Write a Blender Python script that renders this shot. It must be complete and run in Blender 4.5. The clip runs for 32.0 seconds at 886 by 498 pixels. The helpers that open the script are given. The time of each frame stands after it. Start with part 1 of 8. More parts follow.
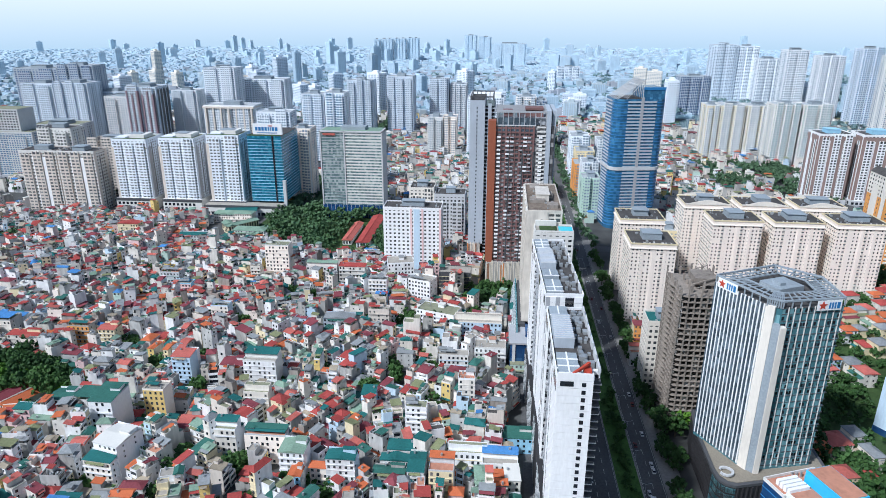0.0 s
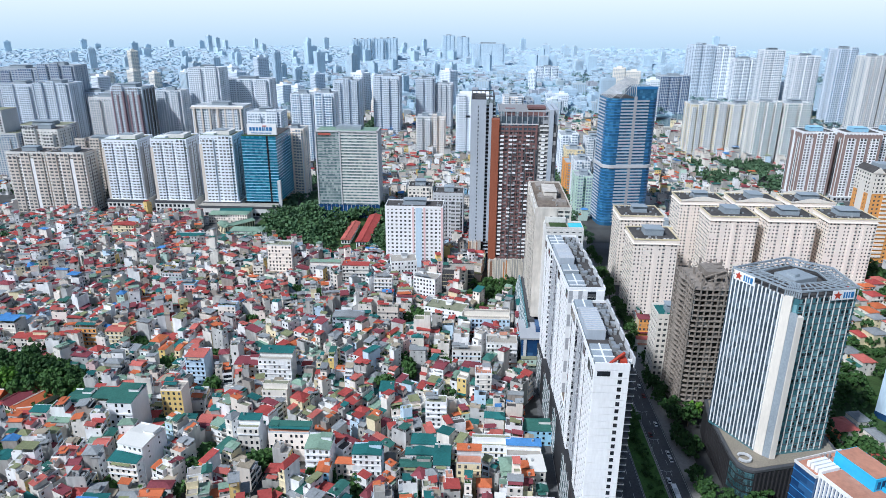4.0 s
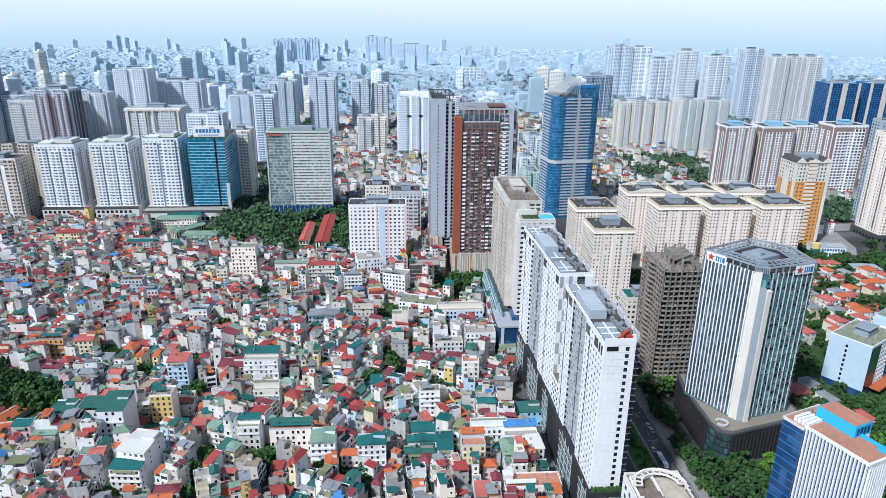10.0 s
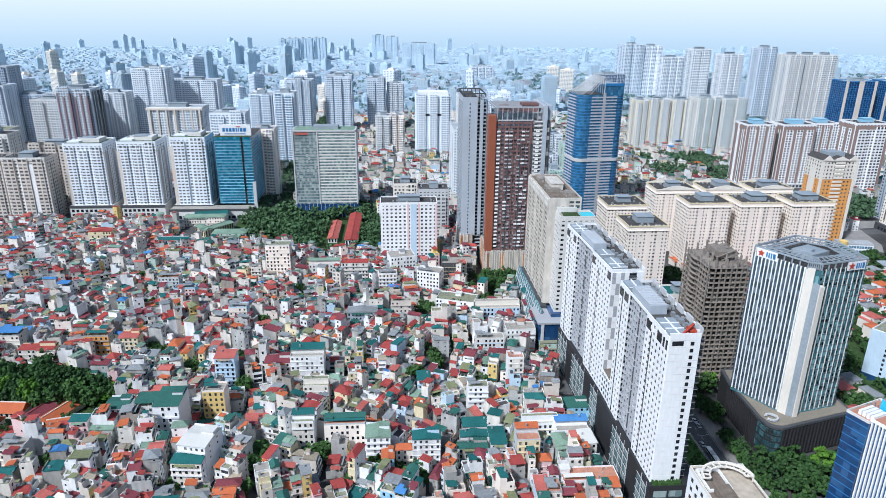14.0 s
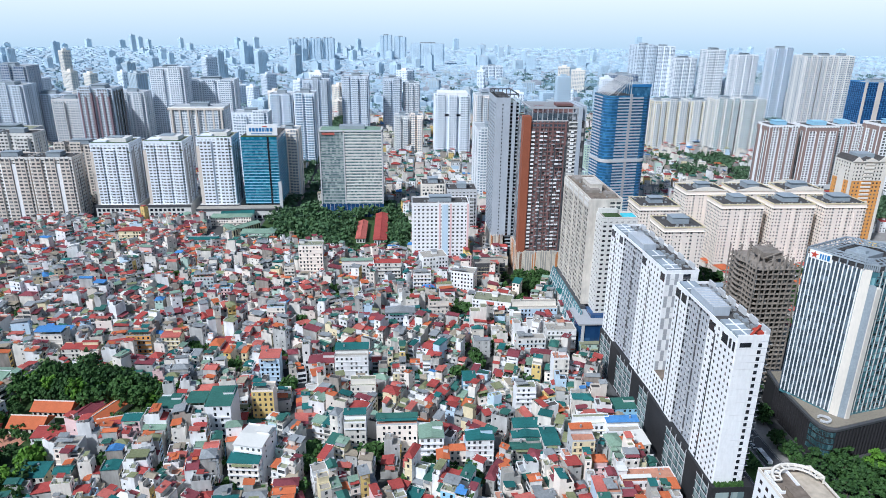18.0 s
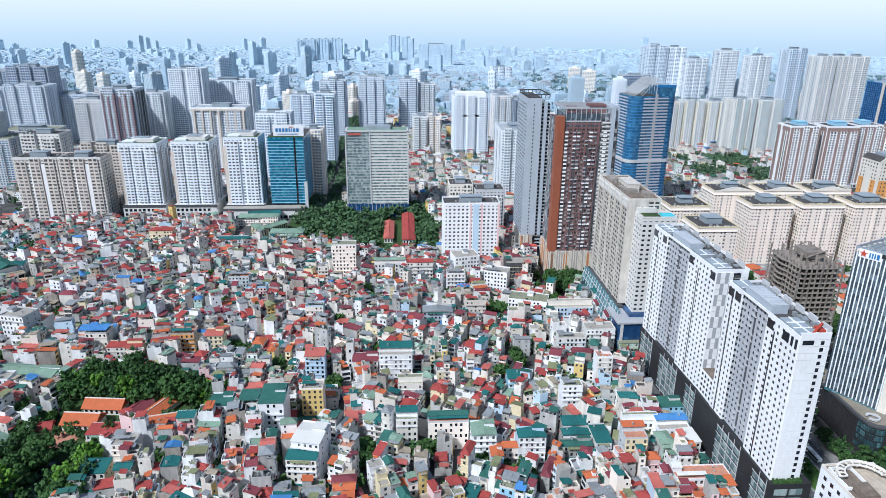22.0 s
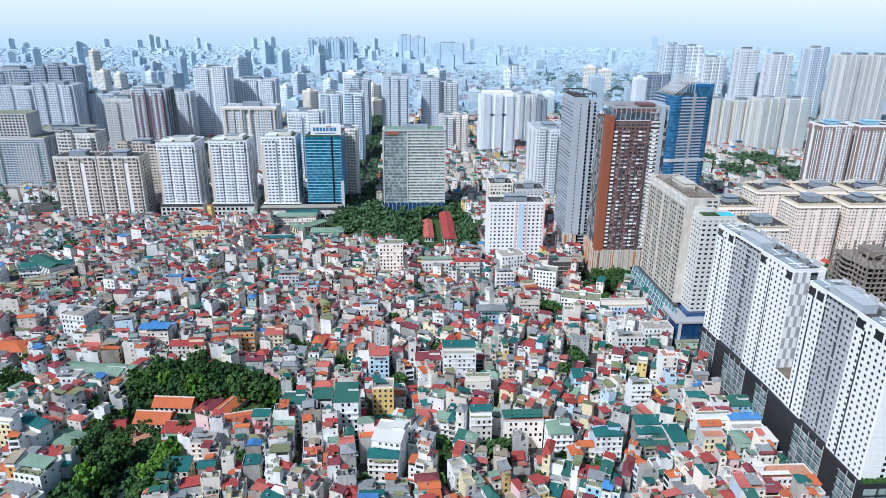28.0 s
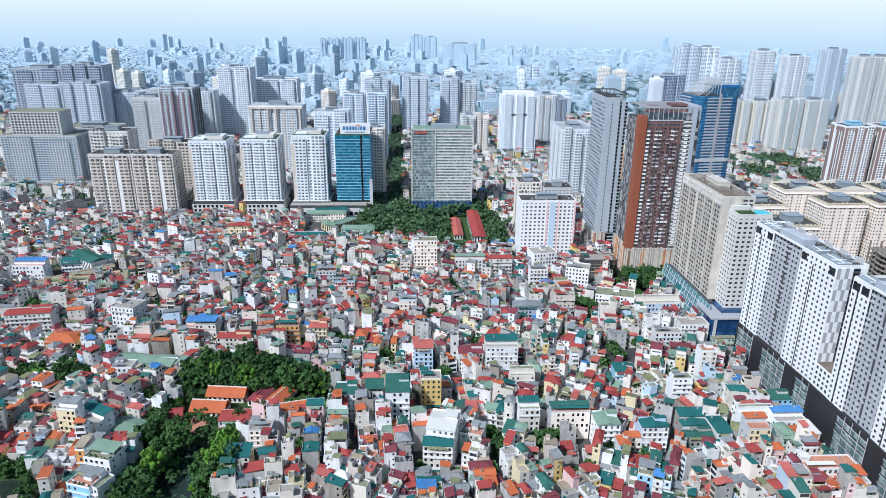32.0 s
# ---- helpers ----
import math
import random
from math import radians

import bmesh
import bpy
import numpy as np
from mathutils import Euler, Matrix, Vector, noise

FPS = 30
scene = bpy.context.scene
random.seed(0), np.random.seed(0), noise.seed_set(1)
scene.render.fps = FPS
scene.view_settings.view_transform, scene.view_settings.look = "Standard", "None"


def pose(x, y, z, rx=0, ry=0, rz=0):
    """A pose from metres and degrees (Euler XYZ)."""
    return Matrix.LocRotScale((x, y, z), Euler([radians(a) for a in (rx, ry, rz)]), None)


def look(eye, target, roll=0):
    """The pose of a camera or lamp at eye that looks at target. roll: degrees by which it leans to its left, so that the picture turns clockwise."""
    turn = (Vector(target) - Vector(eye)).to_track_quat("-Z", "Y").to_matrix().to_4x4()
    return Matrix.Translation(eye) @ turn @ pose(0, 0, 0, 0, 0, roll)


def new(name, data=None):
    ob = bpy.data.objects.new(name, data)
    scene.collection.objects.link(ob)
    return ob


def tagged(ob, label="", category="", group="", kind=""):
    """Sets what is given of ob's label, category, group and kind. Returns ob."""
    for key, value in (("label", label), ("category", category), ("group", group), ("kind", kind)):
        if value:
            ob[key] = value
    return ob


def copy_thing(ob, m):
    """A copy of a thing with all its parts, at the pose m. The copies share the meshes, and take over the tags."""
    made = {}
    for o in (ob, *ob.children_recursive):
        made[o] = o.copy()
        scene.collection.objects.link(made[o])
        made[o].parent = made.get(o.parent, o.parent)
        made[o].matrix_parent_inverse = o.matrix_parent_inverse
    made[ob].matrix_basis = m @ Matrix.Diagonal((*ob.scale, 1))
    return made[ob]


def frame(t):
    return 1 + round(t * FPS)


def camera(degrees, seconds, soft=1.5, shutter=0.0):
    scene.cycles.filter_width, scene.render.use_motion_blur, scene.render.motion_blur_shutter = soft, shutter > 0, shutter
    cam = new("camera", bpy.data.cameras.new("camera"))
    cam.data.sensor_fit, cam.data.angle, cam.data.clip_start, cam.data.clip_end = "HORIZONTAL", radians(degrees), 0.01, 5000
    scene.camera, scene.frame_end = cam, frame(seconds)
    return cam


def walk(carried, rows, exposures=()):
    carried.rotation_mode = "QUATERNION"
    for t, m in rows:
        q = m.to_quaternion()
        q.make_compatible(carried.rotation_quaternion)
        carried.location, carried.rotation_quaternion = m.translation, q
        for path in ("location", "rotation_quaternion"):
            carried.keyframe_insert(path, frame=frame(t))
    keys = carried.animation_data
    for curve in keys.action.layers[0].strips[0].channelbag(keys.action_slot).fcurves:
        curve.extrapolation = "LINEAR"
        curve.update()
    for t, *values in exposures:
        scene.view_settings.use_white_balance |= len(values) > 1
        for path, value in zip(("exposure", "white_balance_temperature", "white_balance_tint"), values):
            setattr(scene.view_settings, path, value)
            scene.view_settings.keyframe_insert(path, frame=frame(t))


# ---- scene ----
cam = camera(67.9, 32.0, soft=0.6)
METRES, EYE, TILT, LEAN, TURN = 210.0, 222.0, 0.0, 0.0, 5.2
ROWS = [
    (0.0, 0.0, 0.0, 0.0, 0.06, -19.6, -0.16),
    (0.5, -0.0138, -0.0008, 0.0001, 0.06, -19.6, -0.14),
    (1.0, -0.0286, -0.0024, 0.0003, 0.05, -19.59, -0.16),
    (1.5, -0.043, -0.0045, 0.0004, 0.04, -19.58, -0.17),
    (2.0, -0.0571, -0.0072, 0.0006, 0.01, -19.58, -0.2),
    (2.5, -0.0714, -0.0107, 0.0005, -0.01, -19.56, -0.22),
    (4.5, -0.1279, -0.0287, -0.0003, -3.85, -19.57, -0.36),
    (5.0, -0.1434, -0.0332, -0.0005, -6.01, -19.53, -0.49),
    (5.5, -0.1583, -0.0377, -0.0002, -8.12, -19.51, -0.56),
    (6.0, -0.1741, -0.0422, 0.0001, -8.99, -19.5, -0.59),
    (6.5, -0.1889, -0.0468, -0.0003, -9.01, -19.47, -0.6),
    (7.0, -0.2041, -0.0508, 0.0001, -9.04, -19.47, -0.63),
    (7.5, -0.2194, -0.0546, 0.0003, -9.06, -19.46, -0.64),
    (8.0, -0.2344, -0.0579, 0.0002, -9.08, -19.45, -0.63),
    (8.5, -0.2494, -0.0608, -0.0002, -9.11, -19.44, -0.63),
    (9.0, -0.2647, -0.064, -0.0002, -9.13, -19.44, -0.62),
    (9.5, -0.2798, -0.0663, -0.0003, -9.17, -19.45, -0.61),
    (10.0, -0.2955, -0.0689, -0.0005, -9.2, -19.47, -0.62),
    (10.5, -0.3115, -0.071, -0.0008, -9.23, -19.5, -0.6),
    (11.0, -0.3274, -0.0722, -0.0011, -9.24, -19.51, -0.55),
    (11.5, -0.3438, -0.0724, -0.0013, -9.23, -19.52, -0.55),
    (12.0, -0.3598, -0.072, -0.0011, -9.2, -19.52, -0.51),
    (12.5, -0.3757, -0.0711, -0.0016, -9.17, -19.52, -0.45),
    (13.0, -0.392, -0.0697, -0.0013, -9.14, -19.55, -0.46),
    (13.5, -0.4084, -0.068, -0.0014, -9.1, -19.56, -0.49),
    (14.0, -0.4245, -0.0657, -0.0014, -9.09, -19.56, -0.5),
    (14.5, -0.4407, -0.0634, -0.0014, -9.07, -19.56, -0.52),
    (16.5, -0.5035, -0.0529, -0.0019, -8.96, -19.56, -0.52),
    (17.0, -0.5192, -0.05, -0.002, -8.93, -19.57, -0.54),
    (17.5, -0.5351, -0.0476, -0.0019, -8.9, -19.56, -0.57),
    (18.0, -0.5512, -0.0456, -0.0015, -8.88, -19.55, -0.6),
    (18.5, -0.5673, -0.0443, -0.0014, -8.85, -19.54, -0.62),
    (19.0, -0.5832, -0.0436, -0.0013, -8.82, -19.53, -0.63),
    (19.5, -0.5992, -0.0433, -0.0012, -8.78, -19.5, -0.63),
    (20.0, -0.6149, -0.0432, -0.0013, -8.75, -19.49, -0.63),
    (20.5, -0.6311, -0.0429, -0.0012, -8.73, -19.47, -0.63),
    (21.0, -0.6467, -0.0429, -0.0015, -8.71, -19.47, -0.63),
    (21.5, -0.6623, -0.0425, -0.0015, -8.7, -19.47, -0.62),
    (22.0, -0.6774, -0.0418, -0.002, -8.69, -19.49, -0.57),
    (22.5, -0.6925, -0.0408, -0.002, -8.68, -19.51, -0.56),
    (23.0, -0.7081, -0.0394, -0.0018, -8.66, -19.53, -0.54),
    (23.5, -0.7238, -0.0378, -0.0017, -8.64, -19.55, -0.51),
    (24.0, -0.739, -0.0357, -0.0021, -8.62, -19.56, -0.46),
    (24.5, -0.7545, -0.0332, -0.002, -8.59, -19.58, -0.42),
    (25.0, -0.7698, -0.0302, -0.0018, -8.57, -19.6, -0.4),
    (25.5, -0.7841, -0.0273, -0.002, -8.56, -19.6, -0.41),
    (27.5, -0.8443, -0.0167, -0.0022, -8.47, -19.59, -0.5),
    (28.0, -0.8596, -0.0166, -0.0021, -8.43, -19.58, -0.53),
    (28.5, -0.875, -0.0177, -0.0019, -8.41, -19.59, -0.55),
    (29.0, -0.8901, -0.0203, -0.0018, -8.33, -19.59, -0.56),
    (29.5, -0.905, -0.0242, -0.0017, -8.23, -19.6, -0.58),
    (30.0, -0.9197, -0.0293, -0.0015, -8.14, -19.59, -0.61),
    (30.5, -0.9346, -0.0351, -0.0014, -8.06, -19.57, -0.63),
    (31.0, -0.9501, -0.0409, -0.0015, -7.98, -19.55, -0.64),
    (31.5, -0.9659, -0.0455, -0.0013, -7.88, -19.55, -0.66),
    (32.0, -0.9821, -0.0493, -0.0014, -7.85, -19.55, -0.66),
]
walk(cam, [(t, pose(0, 0, EYE, TILT, LEAN, TURN) @ pose(METRES * x, METRES * y, METRES * z, 90 + pitch, roll, yaw)) for t, x, y, z, yaw, pitch, roll in ROWS],
     [(0.0, 0.18, 5700, 10), (32.0, 0.18, 5700, 10)])

# ---- light ----
world = bpy.data.worlds.new("world")
scene.world = world
world.use_nodes = True
wn = world.node_tree.nodes
sky = wn.new("ShaderNodeTexSky")
sky.sky_type = "NISHITA"
sky.sun_disc = False
SUN_EL, SUN_AZ = 47.0, 226.0
sky.sun_elevation = radians(SUN_EL)
sky.sun_rotation = radians(SUN_AZ)
sky.altitude = 30
sky.air_density = 1.4
sky.dust_density = 1.5
sky.ozone_density = 1.5
wn["Background"].inputs["Strength"].default_value = 0.069
world.node_tree.links.new(sky.outputs[0], wn["Background"].inputs[0])
lamp = bpy.data.lights.new("sun", "SUN")
lamp.energy, lamp.angle, lamp.color = 3.65, radians(4), (1.0, 0.975, 0.93)
sun = new("sun", lamp)
sd = Vector((math.sin(radians(SUN_AZ)) * math.cos(radians(SUN_EL)), math.cos(radians(SUN_AZ)) * math.cos(radians(SUN_EL)), math.sin(radians(SUN_EL))))
sun.matrix_world = look(sd * 300, (0, 0, 0))


# ---- materials ----
def nodes_of(name):
    m = bpy.data.materials.new(name)
    m.use_nodes = True
    nt = m.node_tree
    return m, nt, nt.nodes["Principled BSDF"]


def mat(name, col, rough=0.8, var=0.18, fine=1.2, coarse=0.06, metal=0.0, bump=0.15, jitter=0.0, streak=0.0, spec=0.3):
    """A painted, rendered or metal surface: two scales of tone, optional rain streaks, a tone of its own for each piece."""
    m, nt, b = nodes_of(name)
    tc = nt.nodes.new("ShaderNodeTexCoord")
    n1, n2 = nt.nodes.new("ShaderNodeTexNoise"), nt.nodes.new("ShaderNodeTexNoise")
    n1.inputs["Scale"].default_value, n2.inputs["Scale"].default_value = fine, coarse
    n1.inputs["Detail"].default_value, n2.inputs["Detail"].default_value = 4, 5
    mp = nt.nodes.new("ShaderNodeMapping")
    mp.inputs["Scale"].default_value = (1, 1, 0.25 if streak else 1)
    nt.links.new(tc.outputs["Object"], mp.inputs[0])
    nt.links.new(mp.outputs[0], n1.inputs[0])
    nt.links.new(tc.outputs["Object"], n2.inputs[0])
    add = nt.nodes.new("ShaderNodeMath")
    add.operation = "ADD"
    nt.links.new(n1.outputs[0], add.inputs[0])
    nt.links.new(n2.outputs[0], add.inputs[1])
    last = add.outputs[0]
    lo, hi = 0.7, 1.3
    if jitter:
        geo = nt.nodes.new("ShaderNodeNewGeometry")
        mul = nt.nodes.new("ShaderNodeMath")
        mul.operation = "MULTIPLY_ADD"
        nt.links.new(geo.outputs["Random Per Island"], mul.inputs[0])
        mul.inputs[1].default_value = jitter
        nt.links.new(last, mul.inputs[2])
        last = mul.outputs[0]
        hi += jitter
    mr = nt.nodes.new("ShaderNodeMapRange")
    mr.inputs[1].default_value, mr.inputs[2].default_value = lo, hi
    nt.links.new(last, mr.inputs[0])
    mix = nt.nodes.new("ShaderNodeMix")
    mix.data_type = "RGBA"
    d = tuple(c * (1 - var) for c in col)
    l = tuple(min(1, c * (1 + var * 0.7)) for c in col)
    mix.inputs[6].default_value, mix.inputs[7].default_value = (*d, 1), (*l, 1)
    nt.links.new(mr.outputs[0], mix.inputs[0])
    nt.links.new(mix.outputs[2], b.inputs["Base Color"])
    b.inputs["Roughness"].default_value, b.inputs["Metallic"].default_value = rough, metal
    b.inputs["Specular IOR Level"].default_value = spec
    if bump:
        bp = nt.nodes.new("ShaderNodeBump")
        bp.inputs["Strength"].default_value, bp.inputs["Distance"].default_value = bump, 0.05
        nt.links.new(n1.outputs[0], bp.inputs["Height"])
        nt.links.new(bp.outputs[0], b.inputs["Normal"])
    return m


def glass(name, dark, light, share=0.25, cell=(3.0, 3.0, 3.3), rough=0.12, metal=0.0):
    """Window glass seen from outside: panes differ by blinds and rooms behind."""
    m, nt, b = nodes_of(name)
    tc = nt.nodes.new("ShaderNodeTexCoord")
    dv, fl = nt.nodes.new("ShaderNodeVectorMath"), nt.nodes.new("ShaderNodeVectorMath")
    dv.operation, fl.operation = "DIVIDE", "FLOOR"
    dv.inputs[1].default_value = cell
    wh = nt.nodes.new("ShaderNodeTexWhiteNoise")
    nt.links.new(tc.outputs["Object"], dv.inputs[0])
    nt.links.new(dv.outputs[0], fl.inputs[0])
    nt.links.new(fl.outputs[0], wh.inputs[0])
    cr = nt.nodes.new("ShaderNodeValToRGB")
    e = cr.color_ramp.elements
    e[0].position, e[0].color = 0.0, (*dark, 1)
    e[1].position, e[1].color = 1.0, (*light, 1)
    k = e.new(1 - share)
    k.color = (*[a * 0.75 + c * 0.25 for a, c in zip(dark, light)], 1)
    nt.links.new(wh.outputs[0], cr.inputs[0])
    nt.links.new(cr.outputs[0], b.inputs["Base Color"])
    b.inputs["Roughness"].default_value, b.inputs["Metallic"].default_value = rough, metal
    b.inputs["Specular IOR Level"].default_value = 0.6
    return m


def leafy(name, a, c, seed_scale=0.35):
    m, nt, b = nodes_of(name)
    geo, oi = nt.nodes.new("ShaderNodeNewGeometry"), nt.nodes.new("ShaderNodeObjectInfo")
    add = nt.nodes.new("ShaderNodeMath")
    add.operation = "MULTIPLY_ADD"
    nt.links.new(oi.outputs["Random"], add.inputs[0])
    add.inputs[1].default_value = 0.5
    half = nt.nodes.new("ShaderNodeMath")
    half.operation = "MULTIPLY"
    half.inputs[1].default_value = 0.5
    nt.links.new(geo.outputs["Random Per Island"], half.inputs[0])
    nt.links.new(half.outputs[0], add.inputs[2])
    cr = nt.nodes.new("ShaderNodeValToRGB")
    cr.color_ramp.elements[0].color, cr.color_ramp.elements[1].color = (*a, 1), (*c, 1)
    nt.links.new(add.outputs[0], cr.inputs[0])
    nt.links.new(cr.outputs[0], b.inputs["Base Color"])
    b.inputs["Roughness"].default_value = 0.65
    b.inputs["Specular IOR Level"].default_value = 0.2
    return m


def sheet_metal(name, col, var=0.38):
    """Ribbed roofing sheet, faded and rust-stained."""
    m = mat(name, tuple(c * 0.88 for c in col), rough=0.75, var=var, fine=0.9, coarse=0.12, jitter=0.5, bump=0.0, spec=0.12)
    nt = m.node_tree
    tc = nt.nodes.new("ShaderNodeTexCoord")
    wv = nt.nodes.new("ShaderNodeTexWave")
    wv.inputs["Scale"].default_value = 1.2
    bp = nt.nodes.new("ShaderNodeBump")
    bp.inputs["Strength"].default_value, bp.inputs["Distance"].default_value = 0.4, 0.05
    nt.links.new(tc.outputs["Object"], wv.inputs[0])
    nt.links.new(wv.outputs[0], bp.inputs["Height"])
    nt.links.new(bp.outputs[0], nt.nodes["Principled BSDF"].inputs["Normal"])
    return m


WHITE = mat("white_render", (0.88, 0.885, 0.89), var=0.08, streak=1)
OFFWHITE = mat("off_white_render", (0.72, 0.71, 0.68), var=0.12, streak=1)
LIGHTGREY = mat("light_grey_render", (0.58, 0.59, 0.60), var=0.12, streak=1)
MIDGREY = mat("mid_grey_paint", (0.41, 0.425, 0.45), var=0.1, streak=1)
BAYGREY = mat("cool_grey_bay_paint", (0.47, 0.49, 0.525), var=0.1, streak=1)
STONE = mat("dark_grey_stone", (0.034, 0.034, 0.037), var=0.25, rough=0.7)
DARKGREY = mat("dark_grey_cladding", (0.085, 0.088, 0.095), var=0.2, rough=0.55)
BLUEGREY = mat("blue_grey_paint", (0.44, 0.49, 0.55), var=0.1, streak=1)
CREAM = mat("cream_render", (0.95, 0.85, 0.755), var=0.06)
PALECREAM = mat("pale_cream_render", (0.80, 0.75, 0.67), var=0.08, streak=1)
BEIGE = mat("beige_render", (0.68, 0.615, 0.545), var=0.12, streak=1)
TAN = mat("tan_brown_render", (0.31, 0.225, 0.20), var=0.12, streak=1)
MAROON = mat("brown_red_render", (0.215, 0.12, 0.115), var=0.2, streak=1)
PURPLEGREY = mat("purple_grey_render", (0.27, 0.19, 0.215), var=0.12, streak=1)
RUST = mat("rust_red_panel", (0.31, 0.10, 0.055), var=0.12, rough=0.6)
ORANGE = mat("orange_render", (0.75, 0.36, 0.11), var=0.1, streak=1)
PINK = mat("pink_render", (0.80, 0.58, 0.57), var=0.1)
YELLOW = mat("yellow_render", (0.78, 0.58, 0.22), var=0.12, streak=1)
PALEYELLOW = mat("pale_yellow_render", (0.78, 0.68, 0.45), var=0.12, streak=1)
SKYBLUE = mat("sky_blue_render", (0.35, 0.62, 0.80), var=0.1, streak=1)
PALEBLUE = mat("pale_blue_render", (0.56, 0.70, 0.82), var=0.1, streak=1)
MINT = mat("mint_render", (0.52, 0.66, 0.58), var=0.12, streak=1)
CONCRETE = mat("raw_concrete", (0.335, 0.30, 0.265), var=0.35, fine=0.6, streak=1, bump=0.3)
CEMENT = mat("bare_cement_wall", (0.42, 0.41, 0.385), var=0.32, fine=0.5, streak=1, bump=0.2)
DECK = mat("roof_deck", (0.085, 0.08, 0.077), var=0.4, fine=0.5, coarse=0.15, bump=0.3)
PALEDECK = mat("pale_roof_deck", (0.38, 0.355, 0.31), var=0.3, fine=0.5, coarse=0.15, jitter=0.4)
MOSSDECK = mat("mossy_roof_deck", (0.27, 0.28, 0.19), var=0.35, fine=0.6, coarse=0.2, jitter=0.4)
TERRACOTTA = mat("terracotta_deck", (0.50, 0.24, 0.16), var=0.2, fine=0.6)
STEEL = mat("galvanised_steel", (0.55, 0.57, 0.58), rough=0.4, metal=0.6, var=0.15)
PLANT = mat("roof_plant_grey", (0.33, 0.38, 0.42), rough=0.5, var=0.2)
GRASS = mat("median_grass", (0.075, 0.16, 0.035), var=0.35, fine=0.8, coarse=0.1, bump=0.4)
ASPHALT = mat("asphalt", (0.115, 0.117, 0.12), var=0.3, fine=0.8, coarse=0.03, rough=0.9)
PAVING = mat("pavement_slab", (0.30, 0.29, 0.275), var=0.25, fine=0.7, coarse=0.08)
PAINT = mat("road_marking", (0.72, 0.72, 0.68), var=0.15)
LAWN = mat("lawn", (0.045, 0.085, 0.025), var=0.4, fine=0.8, coarse=0.1, bump=0.4)
SOIL = mat("yard_soil", (0.22, 0.19, 0.15), var=0.35, fine=0.4, coarse=0.05)
BARK = mat("bark", (0.12, 0.09, 0.065), var=0.3, fine=2.0)
RUBBER = mat("rubber", (0.02, 0.02, 0.02), var=0.1)
REDPAINT = mat("red_steel_paint", (0.50, 0.07, 0.04), var=0.15, rough=0.5)
BLUEPAINT = mat("blue_panel", (0.04, 0.20, 0.46), var=0.1, rough=0.4)
CYANPAINT = mat("bright_blue_paint", (0.06, 0.48, 0.80), var=0.1, rough=0.5)
POOL = mat("pool_water", (0.10, 0.62, 0.72), var=0.1, rough=0.1)
GLASS = glass("window_glass", (0.035, 0.042, 0.05), (0.30, 0.30, 0.28))
# panes of far towers: haze painted into the glass colour
GLASSFAR = glass("hazed_window_glass", (0.18, 0.245, 0.315), (0.42, 0.485, 0.545), share=0.4, cell=(4.5, 4.5, 3.6))
GLASSBALCONY = glass("balcony_door_glass", (0.045, 0.046, 0.052), (0.42, 0.42, 0.42), share=0.6, cell=(3.45, 3.0, 3.35))
HWHITE = mat("weathered_white_wall", (0.85, 0.85, 0.845), var=0.22, fine=0.35, coarse=0.09, streak=1)
HOFF = mat("weathered_cream_wall", (0.75, 0.71, 0.645), var=0.24, fine=0.35, coarse=0.09, streak=1)
HGREY = mat("weathered_grey_wall", (0.50, 0.50, 0.485), var=0.32, fine=0.35, coarse=0.09, streak=1)
# grey-blue base colour includes the sky's reflection between the fins
GLASSFIN = glass("sky_tinted_tower_glass", (0.045, 0.065, 0.085), (0.17, 0.22, 0.26), share=0.4, cell=(1.9, 1.9, 3.4))
GLASSMID = glass("pale_window_glass", (0.05, 0.055, 0.065), (0.30, 0.30, 0.30), share=0.3, rough=0.3)
GLASSHAP = glass("teal_blue_glass", (0.012, 0.13, 0.22), (0.05, 0.30, 0.42), share=0.35)
GLASSBLUE = glass("blue_window_glass", (0.03, 0.11, 0.21), (0.09, 0.26, 0.43), share=0.3)
GLASSTEAL = glass("teal_curtain_glass", (0.05, 0.15, 0.18), (0.22, 0.42, 0.46), share=0.45, cell=(1.6, 1.6, 3.6))
GLASSOFFICE = glass("green_grey_glass", (0.10, 0.17, 0.18), (0.42, 0.50, 0.48), share=0.5, cell=(2.2, 2.2, 3.5))
GLASSDARK = glass("dark_tinted_glass", (0.012, 0.015, 0.02), (0.05, 0.06, 0.075), share=0.2)
GLASSNAVY = glass("navy_curtain_glass", (0.015, 0.05, 0.14), (0.04, 0.12, 0.27), share=0.3)
LEAF = leafy("tree_leaves", (0.018, 0.048, 0.018), (0.075, 0.16, 0.04))
# park green lightened: haze painted into the leaf colour
LEAFPARK = leafy("hazed_park_leaves", (0.045, 0.095, 0.052), (0.11, 0.205, 0.075))
LEAFBRIGHT = leafy("young_tree_leaves", (0.07, 0.17, 0.02), (0.16, 0.32, 0.04))
# greens farther off: painted haze makes them bluer and paler
LEAFMID = leafy("hazed_boulevard_leaves", (0.035, 0.078, 0.048), (0.10, 0.175, 0.09))
LEAFFAR = leafy("hazed_distant_leaves", (0.17, 0.27, 0.28), (0.25, 0.35, 0.34))
R_RED = sheet_metal("red_roof_sheet", (0.43, 0.085, 0.075))
R_MAROON = sheet_metal("maroon_roof_sheet", (0.26, 0.07, 0.085))
R_PINK = sheet_metal("faded_red_roof_sheet", (0.56, 0.16, 0.13))
R_TEAL = sheet_metal("teal_roof_sheet", (0.035, 0.165, 0.16))
R_GREEN = sheet_metal("dark_green_roof_sheet", (0.055, 0.17, 0.14))
R_PALEGREEN = sheet_metal("faded_green_roof_sheet", (0.26, 0.38, 0.29))
